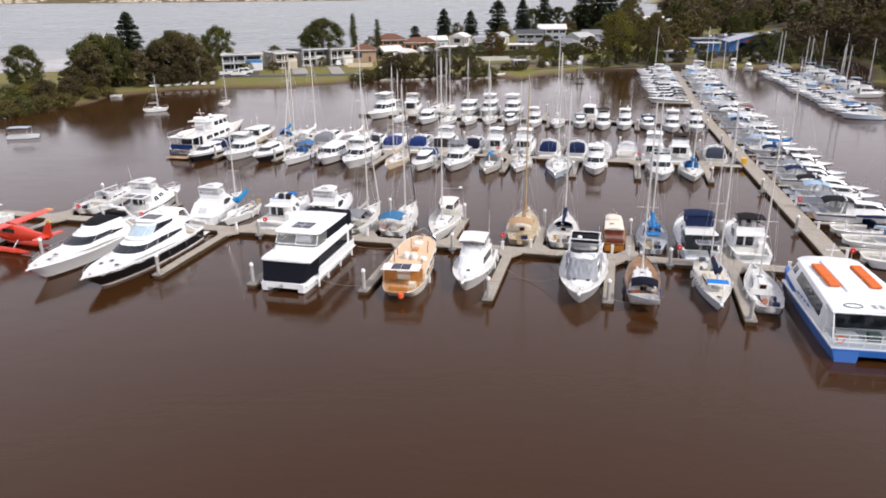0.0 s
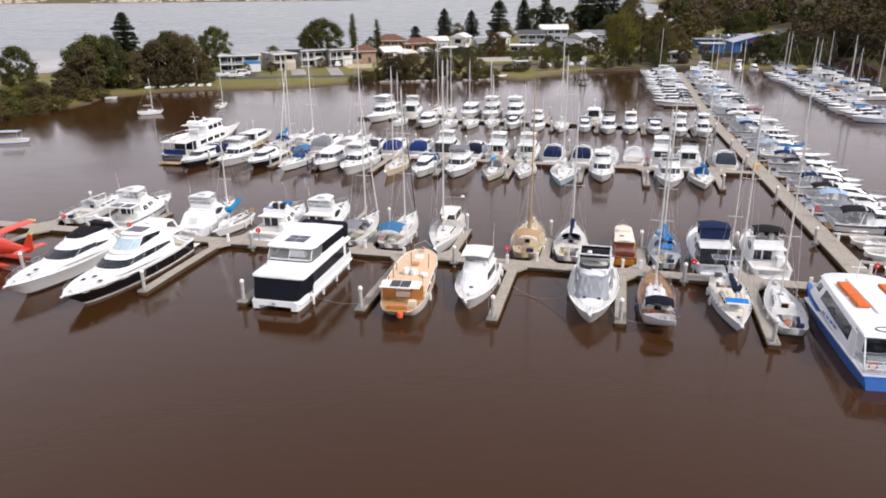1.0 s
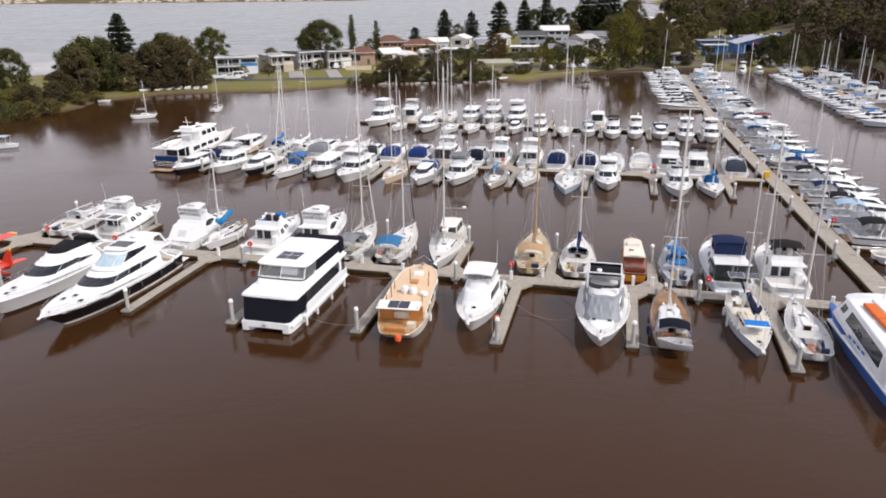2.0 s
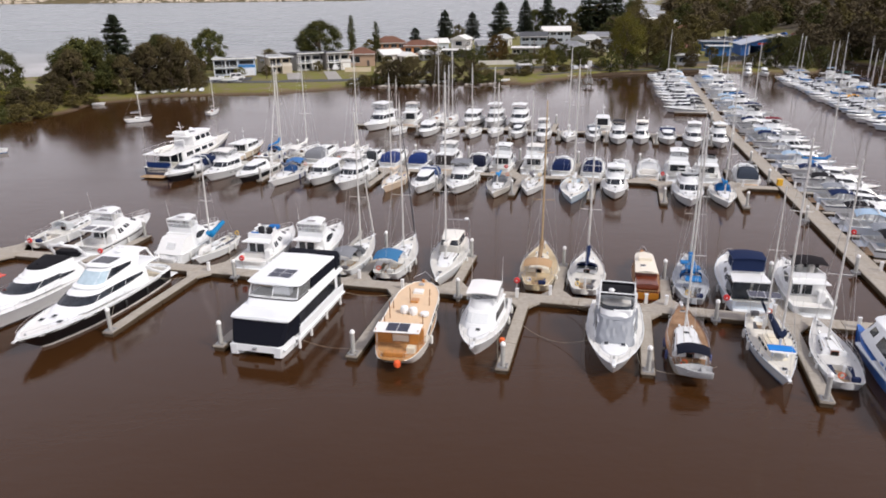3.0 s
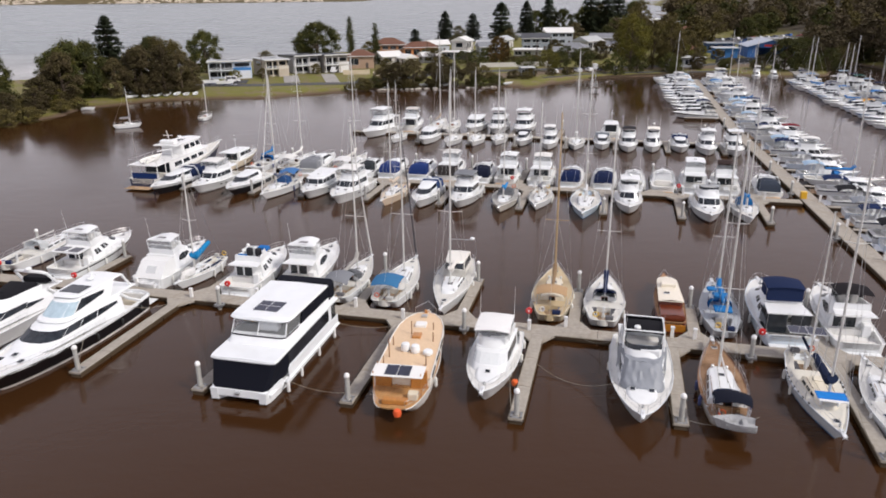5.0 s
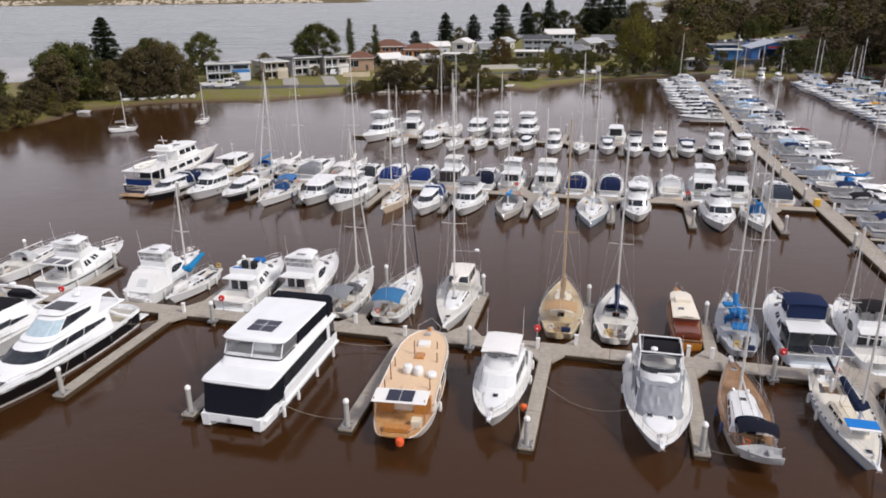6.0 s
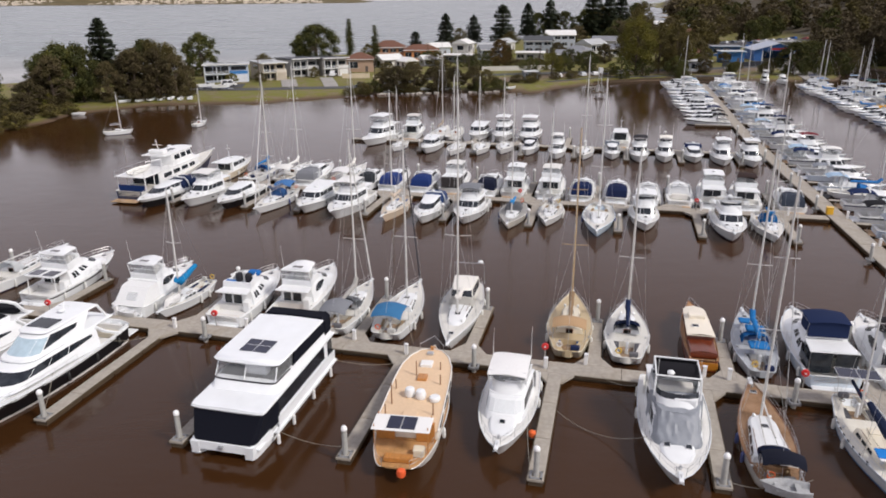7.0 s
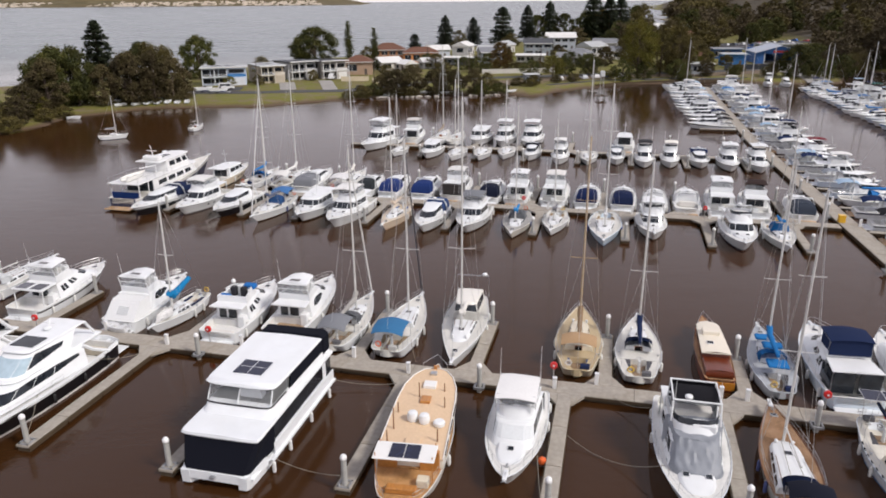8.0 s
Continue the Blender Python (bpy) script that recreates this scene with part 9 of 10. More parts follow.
    if balcony:
        part("balcony_floor", boxed(-w / 2, w / 2, -d / 2 - 2.2, -d / 2, fh - 0.2, fh, 0.02), wall_mat((0.7, 0.7, 0.7)), root)
        part("balustrade", boxed(-w / 2, w / 2, -d / 2 - 2.2, -d / 2 - 2.15, fh, fh + 1.0), glass_clear(), root)
        for k in range(5):
            xx = -w / 2 + 0.15 + (w - 0.3) * k / 4
            part("balcony_post", boxed(xx - 0.12, xx + 0.12, -d / 2 - 2.2, -d / 2 - 1.96, 0, h, 0.01), wall_mat((0.76, 0.76, 0.75)), root)
    return root


def boat_shed(x, y, turn, w, d, h, top):
    """A shed with its open gable end to the water: walls with thickness, deep interior, sheet roof in two slopes."""
    root = thing("boat_shed", pose(x, y, ground_z(x, y), 0, 0, turn), "blue boat shed with pale sheet roof and open gable end", "boat shed")
    blue = surface("painted_sheet", (0.03, 0.13, 0.40), 0.6, 4, 0.12, 0.5, 0.25, stretch=(6, 6, 0.3))
    for sd in (1, -1):
        part("side_wall", boxed(*sorted((sd * w / 2, sd * (w / 2 - 0.25))), -d / 2, d / 2, -0.6, h), blue, root)
        bm = bmesh.new()
        lo, hi = (sd * (w / 2 + 0.7), h - 0.24), (0.0, top)
        vs = [bm.verts.new(p) for yy in (-d / 2 - 1.2, d / 2 + 0.5) for p in ((lo[0], yy, lo[1]), (hi[0], yy, hi[1]), (hi[0], yy, hi[1] + 0.2), (lo[0], yy, lo[1] + 0.2))]
        for f in ((0, 1, 2, 3), (7, 6, 5, 4), (3, 2, 6, 7), (4, 5, 1, 0), (0, 3, 7, 4), (1, 5, 6, 2)):
            bm.faces.new([vs[i] for i in f])
        bmesh.ops.recalc_face_normals(bm, faces=bm.faces)
        part("roof_slope", bm, surface("roof_sheet", (0.42, 0.47, 0.55), 0.55, 3, 0.08, 0.4, 0.25, stretch=(0.3, 8, 1)), root)
        part("door_post", boxed(sd * 6.2 - 0.2, sd * 6.2 + 0.2, -d / 2, -d / 2 + 0.3, 0, h, 0.02), wall_mat((0.62, 0.66, 0.72)), root)
    part("back_wall", boxed(-w / 2 + 0.25, w / 2 - 0.25, d / 2 - 0.25, d / 2, -0.6, h + 1.0), blue, root)
    bm = bmesh.new()
    vs = [bm.verts.new(p) for yy in (-d / 2, -d / 2 + 0.25) for p in ((-w / 2, yy, h - 0.5), (w / 2, yy, h - 0.5), (w / 2, yy, h - 0.1), (0, yy, top - 0.1), (-w / 2, yy, h - 0.1))]
    bm.faces.new(vs[:5])
    bm.faces.new(vs[5:][::-1])
    for k in range(5):
        bm.faces.new((vs[k], vs[5 + k], vs[5 + (k + 1) % 5], vs[(k + 1) % 5]))
    bmesh.ops.recalc_face_normals(bm, faces=bm.faces)
    part("gable", bm, blue, root)
    part("sign_board", boxed(-3.0, 3.0, -d / 2 - 0.08, -d / 2 - 0.01, h - 0.1, h + 0.7), wall_mat((0.50, 0.06, 0.05)), root, "plain red sign board")
    part("front_panel", boxed(-w / 2 + 0.25, -6.4, -d / 2 + 0.02, -d / 2 + 0.2, -0.3, h - 0.5), blue, root)
    part("shed_floor", boxed(-w / 2 + 0.25, w / 2 - 0.25, -d / 2, d / 2 - 0.25, -0.3, 0.05), CONCRETE_PATH, root)
    return root


def board_fence(x0, y0, x1, y1, h):
    """A tall dark board fence with posts."""
    n = int(math.hypot(x1 - x0, y1 - y0) / 2.2)
    turn = math.degrees(math.atan2(y1 - y0, x1 - x0))
    root = thing("board_fence", pose(x0, y0, ground_z(x0, y0), 0, 0, turn), "tall dark grey board fence beside the ramp", "fence")
    step = math.hypot(x1 - x0, y1 - y0) / n
    dark = surface("stained_boards", (0.045, 0.05, 0.06), 0.85, 5, 0.2, 0.5, 0.3, stretch=(6, 6, 0.4))
    for k in range(n):
        part("fence_panel", boxed(k * step + 0.06, (k + 1) * step - 0.06, -0.03, 0.03, -0.3, h), dark, root)
        part("fence_post", boxed(k * step - 0.06, k * step + 0.06, -0.07, 0.07, -0.3, h + 0.15), dark, root)
    return root


def beach_house(x, y, turn, w, d, wall, accent, roof, door, label, panel=None):
    """A two-storey waterfront house: garage block, set-back glazing behind a roofed balcony, thin flat roof."""
    root = thing("house", pose(x, y, ground_z(x, y), 0, 0, turn), label, "house")
    wm, am = wall_mat(wall), wall_mat(accent)
    h = 5.7
    wc = w * 0.42
    part("wall", boxed(-w / 2, w / 2, -d / 2 + 1.8, d / 2, -0.6, h, 0.02), wm, root)
    part("garage_block", boxed(w / 2 - wc, w / 2 - 0.05, -d / 2, -d / 2 + 1.8, -0.6, 2.75, 0.02), wm, root)
    part("garage_door", boxed(w / 2 - wc + 0.35, w / 2 - 0.4, -d / 2 - 0.05, -d / 2 + 0.02, 0, 2.35, 0.02), wall_mat(door), root)
    part("garage_panel", boxed(w / 2 - wc, w / 2 - 0.05, -d / 2 - 0.04, -d / 2 + 0.04, 2.78, 3.7, 0.02), wall_mat(panel or accent), root)
    part("balcony_floor", boxed(-w / 2, w / 2 - wc, -d / 2, -d / 2 + 1.8, 2.65, 2.85, 0.02), am, root)
    part("balustrade", boxed(-w / 2 + 0.1, w / 2 - wc, -d / 2 + 0.02, -d / 2 + 0.06, 2.86, 3.8), glass_clear(), root)
    for k in range(3):
        px = -w / 2 + 0.15 + (w - wc - 0.3) * k / 2
        part("porch_post", boxed(px - 0.13, px + 0.13, -d / 2 + 0.05, -d / 2 + 0.3, 0, h, 0.01), am, root)
    n = 3
    for k in range(n):
        a0, a1 = -w / 2 + 0.3 + (w - wc - 0.5) * k / n, -w / 2 + 0.1 + (w - wc - 0.5) * (k + 1) / n
        part("glazed_door", boxed(a0, a1, -d / 2 + 1.74, -d / 2 + 1.82, 2.9, 5.1), glass_dark(), root)
        part("window", boxed(a0, a1, -d / 2 + 1.74, -d / 2 + 1.82, 0.7, 2.2), glass_dark(), root)
    part("upper_window", boxed(w / 2 - wc + 0.5, w / 2 - 0.6, -d / 2 + 1.74, -d / 2 + 1.82, 3.9, 5.0), glass_dark(), root)
    for sd in (1, -1):
        part("side_window", boxed(*sorted((sd * w / 2 - 0.02, sd * w / 2 + 0.04)), -d * 0.1, d * 0.25, 3.4, 4.8), glass_dark(), root)
    bm = bmesh.new()
    rise = 0.7 if roof == "dark" else 0.25
    v = [bm.verts.new(p) for p in ((-w / 2 - 0.5, -d / 2 - 0.4, h + rise), (w / 2 + 0.5, -d / 2 - 0.4, h + rise), (w / 2 + 0.5, d / 2 + 0.5, h), (-w / 2 - 0.5, d / 2 + 0.5, h))]
    u = [bm.verts.new(p.co - Vector((0, 0, 0.25))) for p in v]
    bm.faces.new(v)
    bm.faces.new(u[::-1])
    for k in range(4):
        bm.faces.new((v[k], u[k], u[(k + 1) % 4], v[(k + 1) % 4]))
    part("roof", bm, ROOFS[roof], root)
    part("fascia", boxed(-w / 2 - 0.52, w / 2 + 0.52, -d / 2 - 0.47, -d / 2 - 0.41, h + rise - 0.3, h + rise + 0.02), wall_mat((0.76, 0.76, 0.75)), root)
    for k in range(2):
        part("roof_panel", boxed(-w * 0.3 + k * w * 0.3, -w * 0.05 + k * w * 0.3, -0.5, 1.6, h + rise * 0.5 + 0.16, h + rise * 0.5 + 0.22, 0.01), surface("solar_cells", (0.015, 0.02, 0.05), 0.15, 3, 0.2), root)
    return root


beach_house(-66.3, 271.5, 12, 14.0, 11, (0.60, 0.68, 0.80), (0.70, 0.74, 0.80), "pale", (0.70, 0.74, 0.80), "white two-storey house with balcony and blue garage panel", (0.06, 0.22, 0.52))
beach_house(-53.6, 277.0, 28, 8.0, 16, (0.50, 0.44, 0.35), (0.60, 0.56, 0.48), "pale", (0.45, 0.40, 0.32), "beige flat-roofed house with wide garage and balcony")
beach_house(-45.6, 289.0, 30, 9.5, 18, (0.40, 0.41, 0.42), (0.68, 0.68, 0.67), "dark", (0.72, 0.72, 0.70), "modern grey house with dark raked roof and white garage")
beach_house(-34.5, 291.0, 26, 9.0, 17, (0.42, 0.40, 0.37), (0.70, 0.70, 0.69), "dark", (0.74, 0.74, 0.72), "modern house with raked roof, white trim and garage")
house(-24, 302, 3, 10, 9, 4.6, "hip", (0.42, 0.30, 0.22), "brown", "cottage with brown tiled roof and shaded porch")
house(-14, 318, 30, 9, 8, 3.2, "gable", (0.66, 0.64, 0.60), "white", "low white cottage with pale roof")
house(-15, 350, 3, 14, 11, 5.8, "hip", (0.40, 0.20, 0.11), "brown", "brick house with brown tiled hip roof", storeys=2)
house(-1, 346, 3, 15, 9, 4.6, "hip", (0.62, 0.27, 0.11), "brown", "orange brick house with long verandah", storeys=1, balcony=False)
house(-7, 316, -50, 7, 6, 2.6, "gable", (0.64, 0.62, 0.58), "white", "small white outbuilding with pale roof", name="outbuilding")
house(3, 322, 20, 8, 6, 2.8, "gable", (0.40, 0.40, 0.40), "white", "low cottage with white sheet roof")
house(15, 334, -12, 12, 7, 3.0, "flat", (0.12, 0.13, 0.15), "white", "dark walled house under a white flat roof")
house(7, 374, 14, 10, 8, 3.8, "gable", (0.55, 0.60, 0.66), "white", "pale blue cottage with white sheet roof")
house(20, 388, 70, 11, 8, 4.6, "gable", (0.62, 0.62, 0.62), "white", "white gabled cottage seen end on")
house(31, 372, -20, 9, 8, 3.6, "gable", (0.40, 0.38, 0.36), "pale", "grey cottage with pale roof")
house(29, 344, 8, 9, 8, 4.6, "gable", (0.30, 0.33, 0.37), "grey", "slate grey weatherboard house with grey roof", storeys=2)
house(47, 346, -10, 12, 9, 3.0, "flat", (0.34, 0.34, 0.33), "white", "low house with white flat roof and deck", balcony=False)
house(56, 384, -4, 13, 9, 5.8, "gable", (0.30, 0.34, 0.38), "dark", "blue-grey two-storey house with dark roof", storeys=2)
house(42, 405, 60, 10, 8, 4.0, "gable", (0.6, 0.6, 0.58), "pale", "plain white house with pale roof")
house(74, 422, -4, 15, 10, 6.4, "gable", (0.42, 0.46, 0.52), "white", "large blue-grey house with bright white roof", storeys=2)
house(69, 352, -30, 11, 8, 3.4, "hip", (0.42, 0.43, 0.44), "grey", "grey cottage with sheet hip roof")
house(62, 336, -6, 10, 7, 3.0, "gable", (0.24, 0.25, 0.27), "grey", "dark grey cottage with sheet roof")
house(81, 378, 40, 12, 9, 4.4, "gable", (0.5, 0.5, 0.48), "pale", "house with pale gable roof")
house(88, 360, -6, 11, 8, 3.6, "hip", (0.6, 0.6, 0.58), "grey", "pale cottage with grey hip roof")
house(94, 404, -20, 12, 9, 4.6, "gable", (0.5, 0.5, 0.49), "grey", "grey roofed house among the trees")
house(35.2, 264, 6, 4.6, 3.4, 2.9, "flat", (0.22, 0.24, 0.27), "pale", "small grey shed by the water", overhang=0.2, name="shed")
house(99.5, 291.5, -4, 11, 6, 3.6, "flat", (0.36, 0.39, 0.44), "pale", "small grey kiosk with pale roof", name="kiosk", overhang=0.5)
boat_shed(149, 334, -10, 19, 17, 4.6, 7.2)
board_fence(114, 300, 136, 304, 2.0)
house(126, 322, -8, 9, 7, 4.4, "flat", (0.05, 0.17, 0.42), "pale", "bright blue workshop with pale roof by the ramp", name="workshop", trim=(0.35, 0.5, 0.68))
house(110, 330, 8, 14, 10, 3.6, "hip", (0.34, 0.24, 0.16), "brown", "low brick house with brown tiled roof")
house(137, 356, -8, 12, 8, 4.2, "flat", (0.05, 0.11, 0.26), "grey", "blue and white workshop beside the boat shed", name="workshop", trim=(0.4, 0.5, 0.6))
house(119, 348, -8, 9, 7, 4.6, "gable", (0.5, 0.38, 0.16), "brown", "yellow brick cottage by the boat yard")
house(183, 590, -8, 16, 10, 5.0, "gable", (0.6, 0.6, 0.6), "white", "white roofed house among trees near the lake", storeys=1)
house(176, 388, -8, 20, 10, 4.0, "flat", (0.35, 0.37, 0.4), "grey", "long grey workshop behind the yard", name="workshop")
for i in range(7):
    x = _rng.uniform(120, 360)
    y = 460 + (x - 120) * 0.5 + _rng.uniform(-40, 150)
    house(x, y, _rng.uniform(-25, 15), _rng.uniform(9, 14), 9, _rng.uniform(3.4, 6), _rng.choice(["gable", "hip"]), _rng.choice([(0.7, 0.7, 0.68), (0.6, 0.55, 0.45), (0.5, 0.5, 0.5)]), _rng.choice(["white", "pale", "grey", "brown"]), "house among trees on the wooded hill", storeys=1)

# ---- cars, trailers and shore clutter ----


def car(x, y, turn, col, label, van=False, far=False):
    root = thing("parked_van" if van else "parked_car", pose(x, y, ground_z(x, y) + 0.12, 0, 0, turn), label, "van" if van else "car", "parked cars")
    L, W, Hh = (5.0, 1.95, 2.0) if van else (4.4, 1.8, 1.45)
    lo = ring(-L / 2, L / 2, W, 0.35, 0.5, W * 0.92, e=0.4)
    mid = ring(-L / 2, L / 2 - 0.05, W, 0.95, 0.5, W * 0.9, e=0.4, zf=0.85)
    part("body", tier(lo, mid, 0.06, 0.0), surface("car_paint", col, 0.25, 3, 0.02, 1, 0.05, coat=0.6), root, smooth=True)
    g0 = ring(-L / 2 + 0.25, L / 2 - (0.7 if van else 1.2), W * 0.92, 0.93, 0.5, W * 0.86, e=0.4)
    g1 = ring(-L / 2 + (0.35 if van else 0.7), L / 2 - (1.2 if van else 2.0), W * 0.80, Hh, 0.4, W * 0.74, e=0.4)
    part("cabin", tier(g0, g1, 0.08, 0.02), surface("car_paint", col, 0.25, 3, 0.02, 1, 0.05, coat=0.6), root, smooth=True)
    for a, b in ((0.4, 4.4), (5.4, 10.6), (11.6, 15.6)) if far else ((0.4, 2.2), (2.4, 4.4), (5.4, 10.6), (11.6, 13.6), (13.8, 15.6)):
        part("window", paned(g0, g1, a, b, 0.12, 0.82, off=0.012), glass_dark(), root)
    for xx in () if far else (-L * 0.3, L * 0.31):
        for sd in (1, -1):
            w = part("wheel", lathe(bmesh.new(), [(0.2, -0.1), (0.32, -0.09), (0.33, 0), (0.32, 0.09), (0.2, 0.1)], 12), rubber(), root)
            w.matrix_basis = pose(xx, sd * (W / 2 - 0.08), 0.32, 90, 0, 0)


car(-62, 256, 8, (0.75, 0.75, 0.75), "white van parked before a house", True)
car(-32, 283, 85, (0.72, 0.73, 0.74), "white van on a driveway", True)
car(-84, 227, 20, (0.55, 0.57, 0.6), "silver car parked under trees")
car(-80, 229, 15, (0.05, 0.06, 0.08), "dark car parked under trees")
car(-75, 233, 15, (0.10, 0.16, 0.30), "blue car parked under trees")
car(-19, 250, 40, (0.03, 0.03, 0.035), "black car on the waterfront road")
CAR_COLS = [(0.75, 0.75, 0.75), (0.10, 0.12, 0.16), (0.60, 0.62, 0.64), (0.72, 0.73, 0.75), (0.30, 0.05, 0.05), (0.05, 0.14, 0.40)]
strip("yard", [(160, 412), (185, 436), (215, 452), (246, 464)], 46.0, 0.07, ASPHALT, "wide grey asphalt yard behind the boat shed")
for row in range(2):
    for k in range(11):
        if (row * 5 + k * 3) % 7 == 0:
            continue
        along_yard = (k - 1) / 9
        car(182 + 50 * along_yard - 6 * row, 430 + 22 * along_yard + 10 * row, 112, CAR_COLS[(k * 5 + row * 2) % 6], "car parked in the yard behind the boat shed", far=True)
for k in range(6):
    car(46 + 4.4 * k, 272 + 1.3 * k, 100, [(0.7, 0.7, 0.7), (0.08, 0.08, 0.1), (0.5, 0.52, 0.55)][k % 3], "car parked on the waterfront", far=True)


def beached_dinghy(x, y, turn, label):
    root = thing("dinghy", pose(x, y, max(ground_z(x, y), 0.0) + 0.12, 0, 0, turn), label, "dinghy", "dinghies on the shore")
    part("shell", hull_of_dinghy(3.4, 1.5), gelcoat(WHITE), root, smooth=True)
    part("thwart", boxed(-0.2, 0.1, -0.55, 0.55, 0.38, 0.43), varnish(), root)


for x, y, a in ((-87, 206, 10), (-78, 224, 60), (-75.5, 225.5, 70), (-73, 226.2, 75), (-70.5, 227, 80), (-68, 227.4, 85), (-65.6, 227.6, 95), (-81.5, 222, 40), (-7, 243.2, 5), (-3.5, 244, 8), (0.5, 244.6, 0), (4, 245, 175), (8, 245, 0), (-10.5, 242.6, 10), (27, 246, 30)):
    beached_dinghy(x, y, a, "white dinghy pulled up on the bank")


def trailer_boat(x, y, turn):
    root = thing("trailer_boat", pose(x, y, ground_z(x, y) + 0.75, 0, 0, turn), "white runabout on a trailer by the road", "boat")
    H = Hull(5.6, 2.2, 0.95, 0.75, 0.88, 2.2, 0.5, 0.5)
    hull_parts(root, H, WHITE, WHITE, deckpaint((0.7, 0.7, 0.7)), cockpit=0.5, well=0.25, coam=0.2)
    part("windscreen", boxed(0.2, 0.7, -0.75, 0.75, 0.85, 1.3, 0.1), glass_dark(), root)
    part("trailer_frame", boxed(-2.6, 3.4, -0.8, 0.8, -0.45, -0.32, 0.02), steel(), root)
    for sd in (1, -1):
        w = part("trailer_wheel", lathe(bmesh.new(), [(0.2, -0.09), (0.3, -0.08), (0.3, 0.08), (0.2, 0.09)], 10), rubber(), root)
        w.matrix_basis = pose(-0.6, sd * 1.0, -0.5, 90, 0, 0)


trailer_boat(-62, 247, 10)
trailer_boat(-67.5, 250, 25)


def seawall(name, pts, label):
    """Timber and stone edging along the bank."""
    bm = bmesh.new()
    for (x0, y0), (x1, y1) in zip(pts, pts[1:]):
        d = Vector((x1 - x0, y1 - y0, 0))
        box(bm, 0, d.length + 0.2, -0.25, 0.25, -0.4, 0.85, 0.03, pose(x0, y0, 0, 0, 0, math.degrees(math.atan2(d.y, d.x))))
    return tagged(part(name, bm, WALE), label, "seawall", kind="structure")




def garden_wall(x0, y0, x1, y1, h, col, label):
    """A low rendered wall with piers and a coping."""
    d = Vector((x1 - x0, y1 - y0, 0))
    root = thing("garden_wall", pose(x0, y0, ground_z((x0 + x1) / 2, (y0 + y1) / 2), 0, 0, math.degrees(math.atan2(d.y, d.x))), label, "wall", "garden walls")
    part("panel", boxed(0, d.length, -0.1, 0.1, -0.4, h, 0.02), wall_mat(col), root)
    part("coping", boxed(-0.05, d.length + 0.05, -0.14, 0.14, h, h + 0.08, 0.02), wall_mat(tuple(c * 0.9 for c in col)), root)
    n = max(2, int(d.length / 4))
    for k in range(n + 1):
        x = d.length * k / n
        part("pier", boxed(x - 0.2, x + 0.2, -0.2, 0.2, -0.4, h + 0.2, 0.02), wall_mat(col), root)


garden_wall(-28, 276, -19, 277, 1.5, (0.62, 0.54, 0.40), "cream rendered garden wall beside the road")
garden_wall(-17, 270, -7, 277, 1.4, (0.60, 0.53, 0.40), "cream rendered garden wall at a corner")
garden_wall(22, 296, 50, 300, 1.6, (0.60, 0.59, 0.56), "pale garden wall behind the yard")
seawall("seawall", [(56, 261.5), (75, 270), (97, 272), (106, 273)], "dark timber sea wall along the bank")


def light_beacon(x, y):
    root = thing("channel_beacon", pose(x, y, 0), "grey steel channel beacon on a platform in the water", "beacon")
    for sx in (-1, 1):
        for sy in (-1, 1):
            part("leg", tubes([[(sx * 0.9, sy * 0.9, -1.5), (sx * 0.75, sy * 0.75, 3.0)]], 0.13, 6), PILE_GREY, root)
    part("platform", boxed(-1.5, 1.5, -1.5, 1.5, 0.9, 1.1, 0.03), WALE, root)
    part("lattice", tubes([[(sx * 0.6, sy * 0.6, 1.1), (sx * 0.35, sy * 0.35, 6.6)] for sx in (-1, 1) for sy in (-1, 1)] + [[(0.55, 0.55, 1.5), (-0.45, 0.45, 4)], [(-0.55, 0.55, 1.5), (0.45, 0.45, 4)], [(0.45, -0.45, 4), (-0.4, -0.4, 6)]], 0.06, 5), steel(), root)
    part("lantern_house", boxed(-0.6, 0.6, -0.6, 0.6, 6.4, 7.9, 0.06), gelcoat((0.6, 0.62, 0.63)), root)


light_beacon(51.0, 232.6)


def power_pole(x, y, h=9.0):
    root = thing("power_pole", pose(x, y, ground_z(x, y)), "grey timber power pole with crossarm", "pole", "power poles")
    part("post", tubes([[(0, 0, -0.5), (0, 0, h)]], 0.16, 7, 0.11), BARK, root)
    part("crossarm", boxed(-1.1, 1.1, -0.06, 0.06, h - 0.8, h - 0.66), BARK, root)


for x, y in ((-52, 255), (-16, 262), (16, 282), (44, 300), (2, 330), (110, 310), (162, 330), (180, 352)):
    power_pole(x, y)

# ---- the far shore of the lake ----


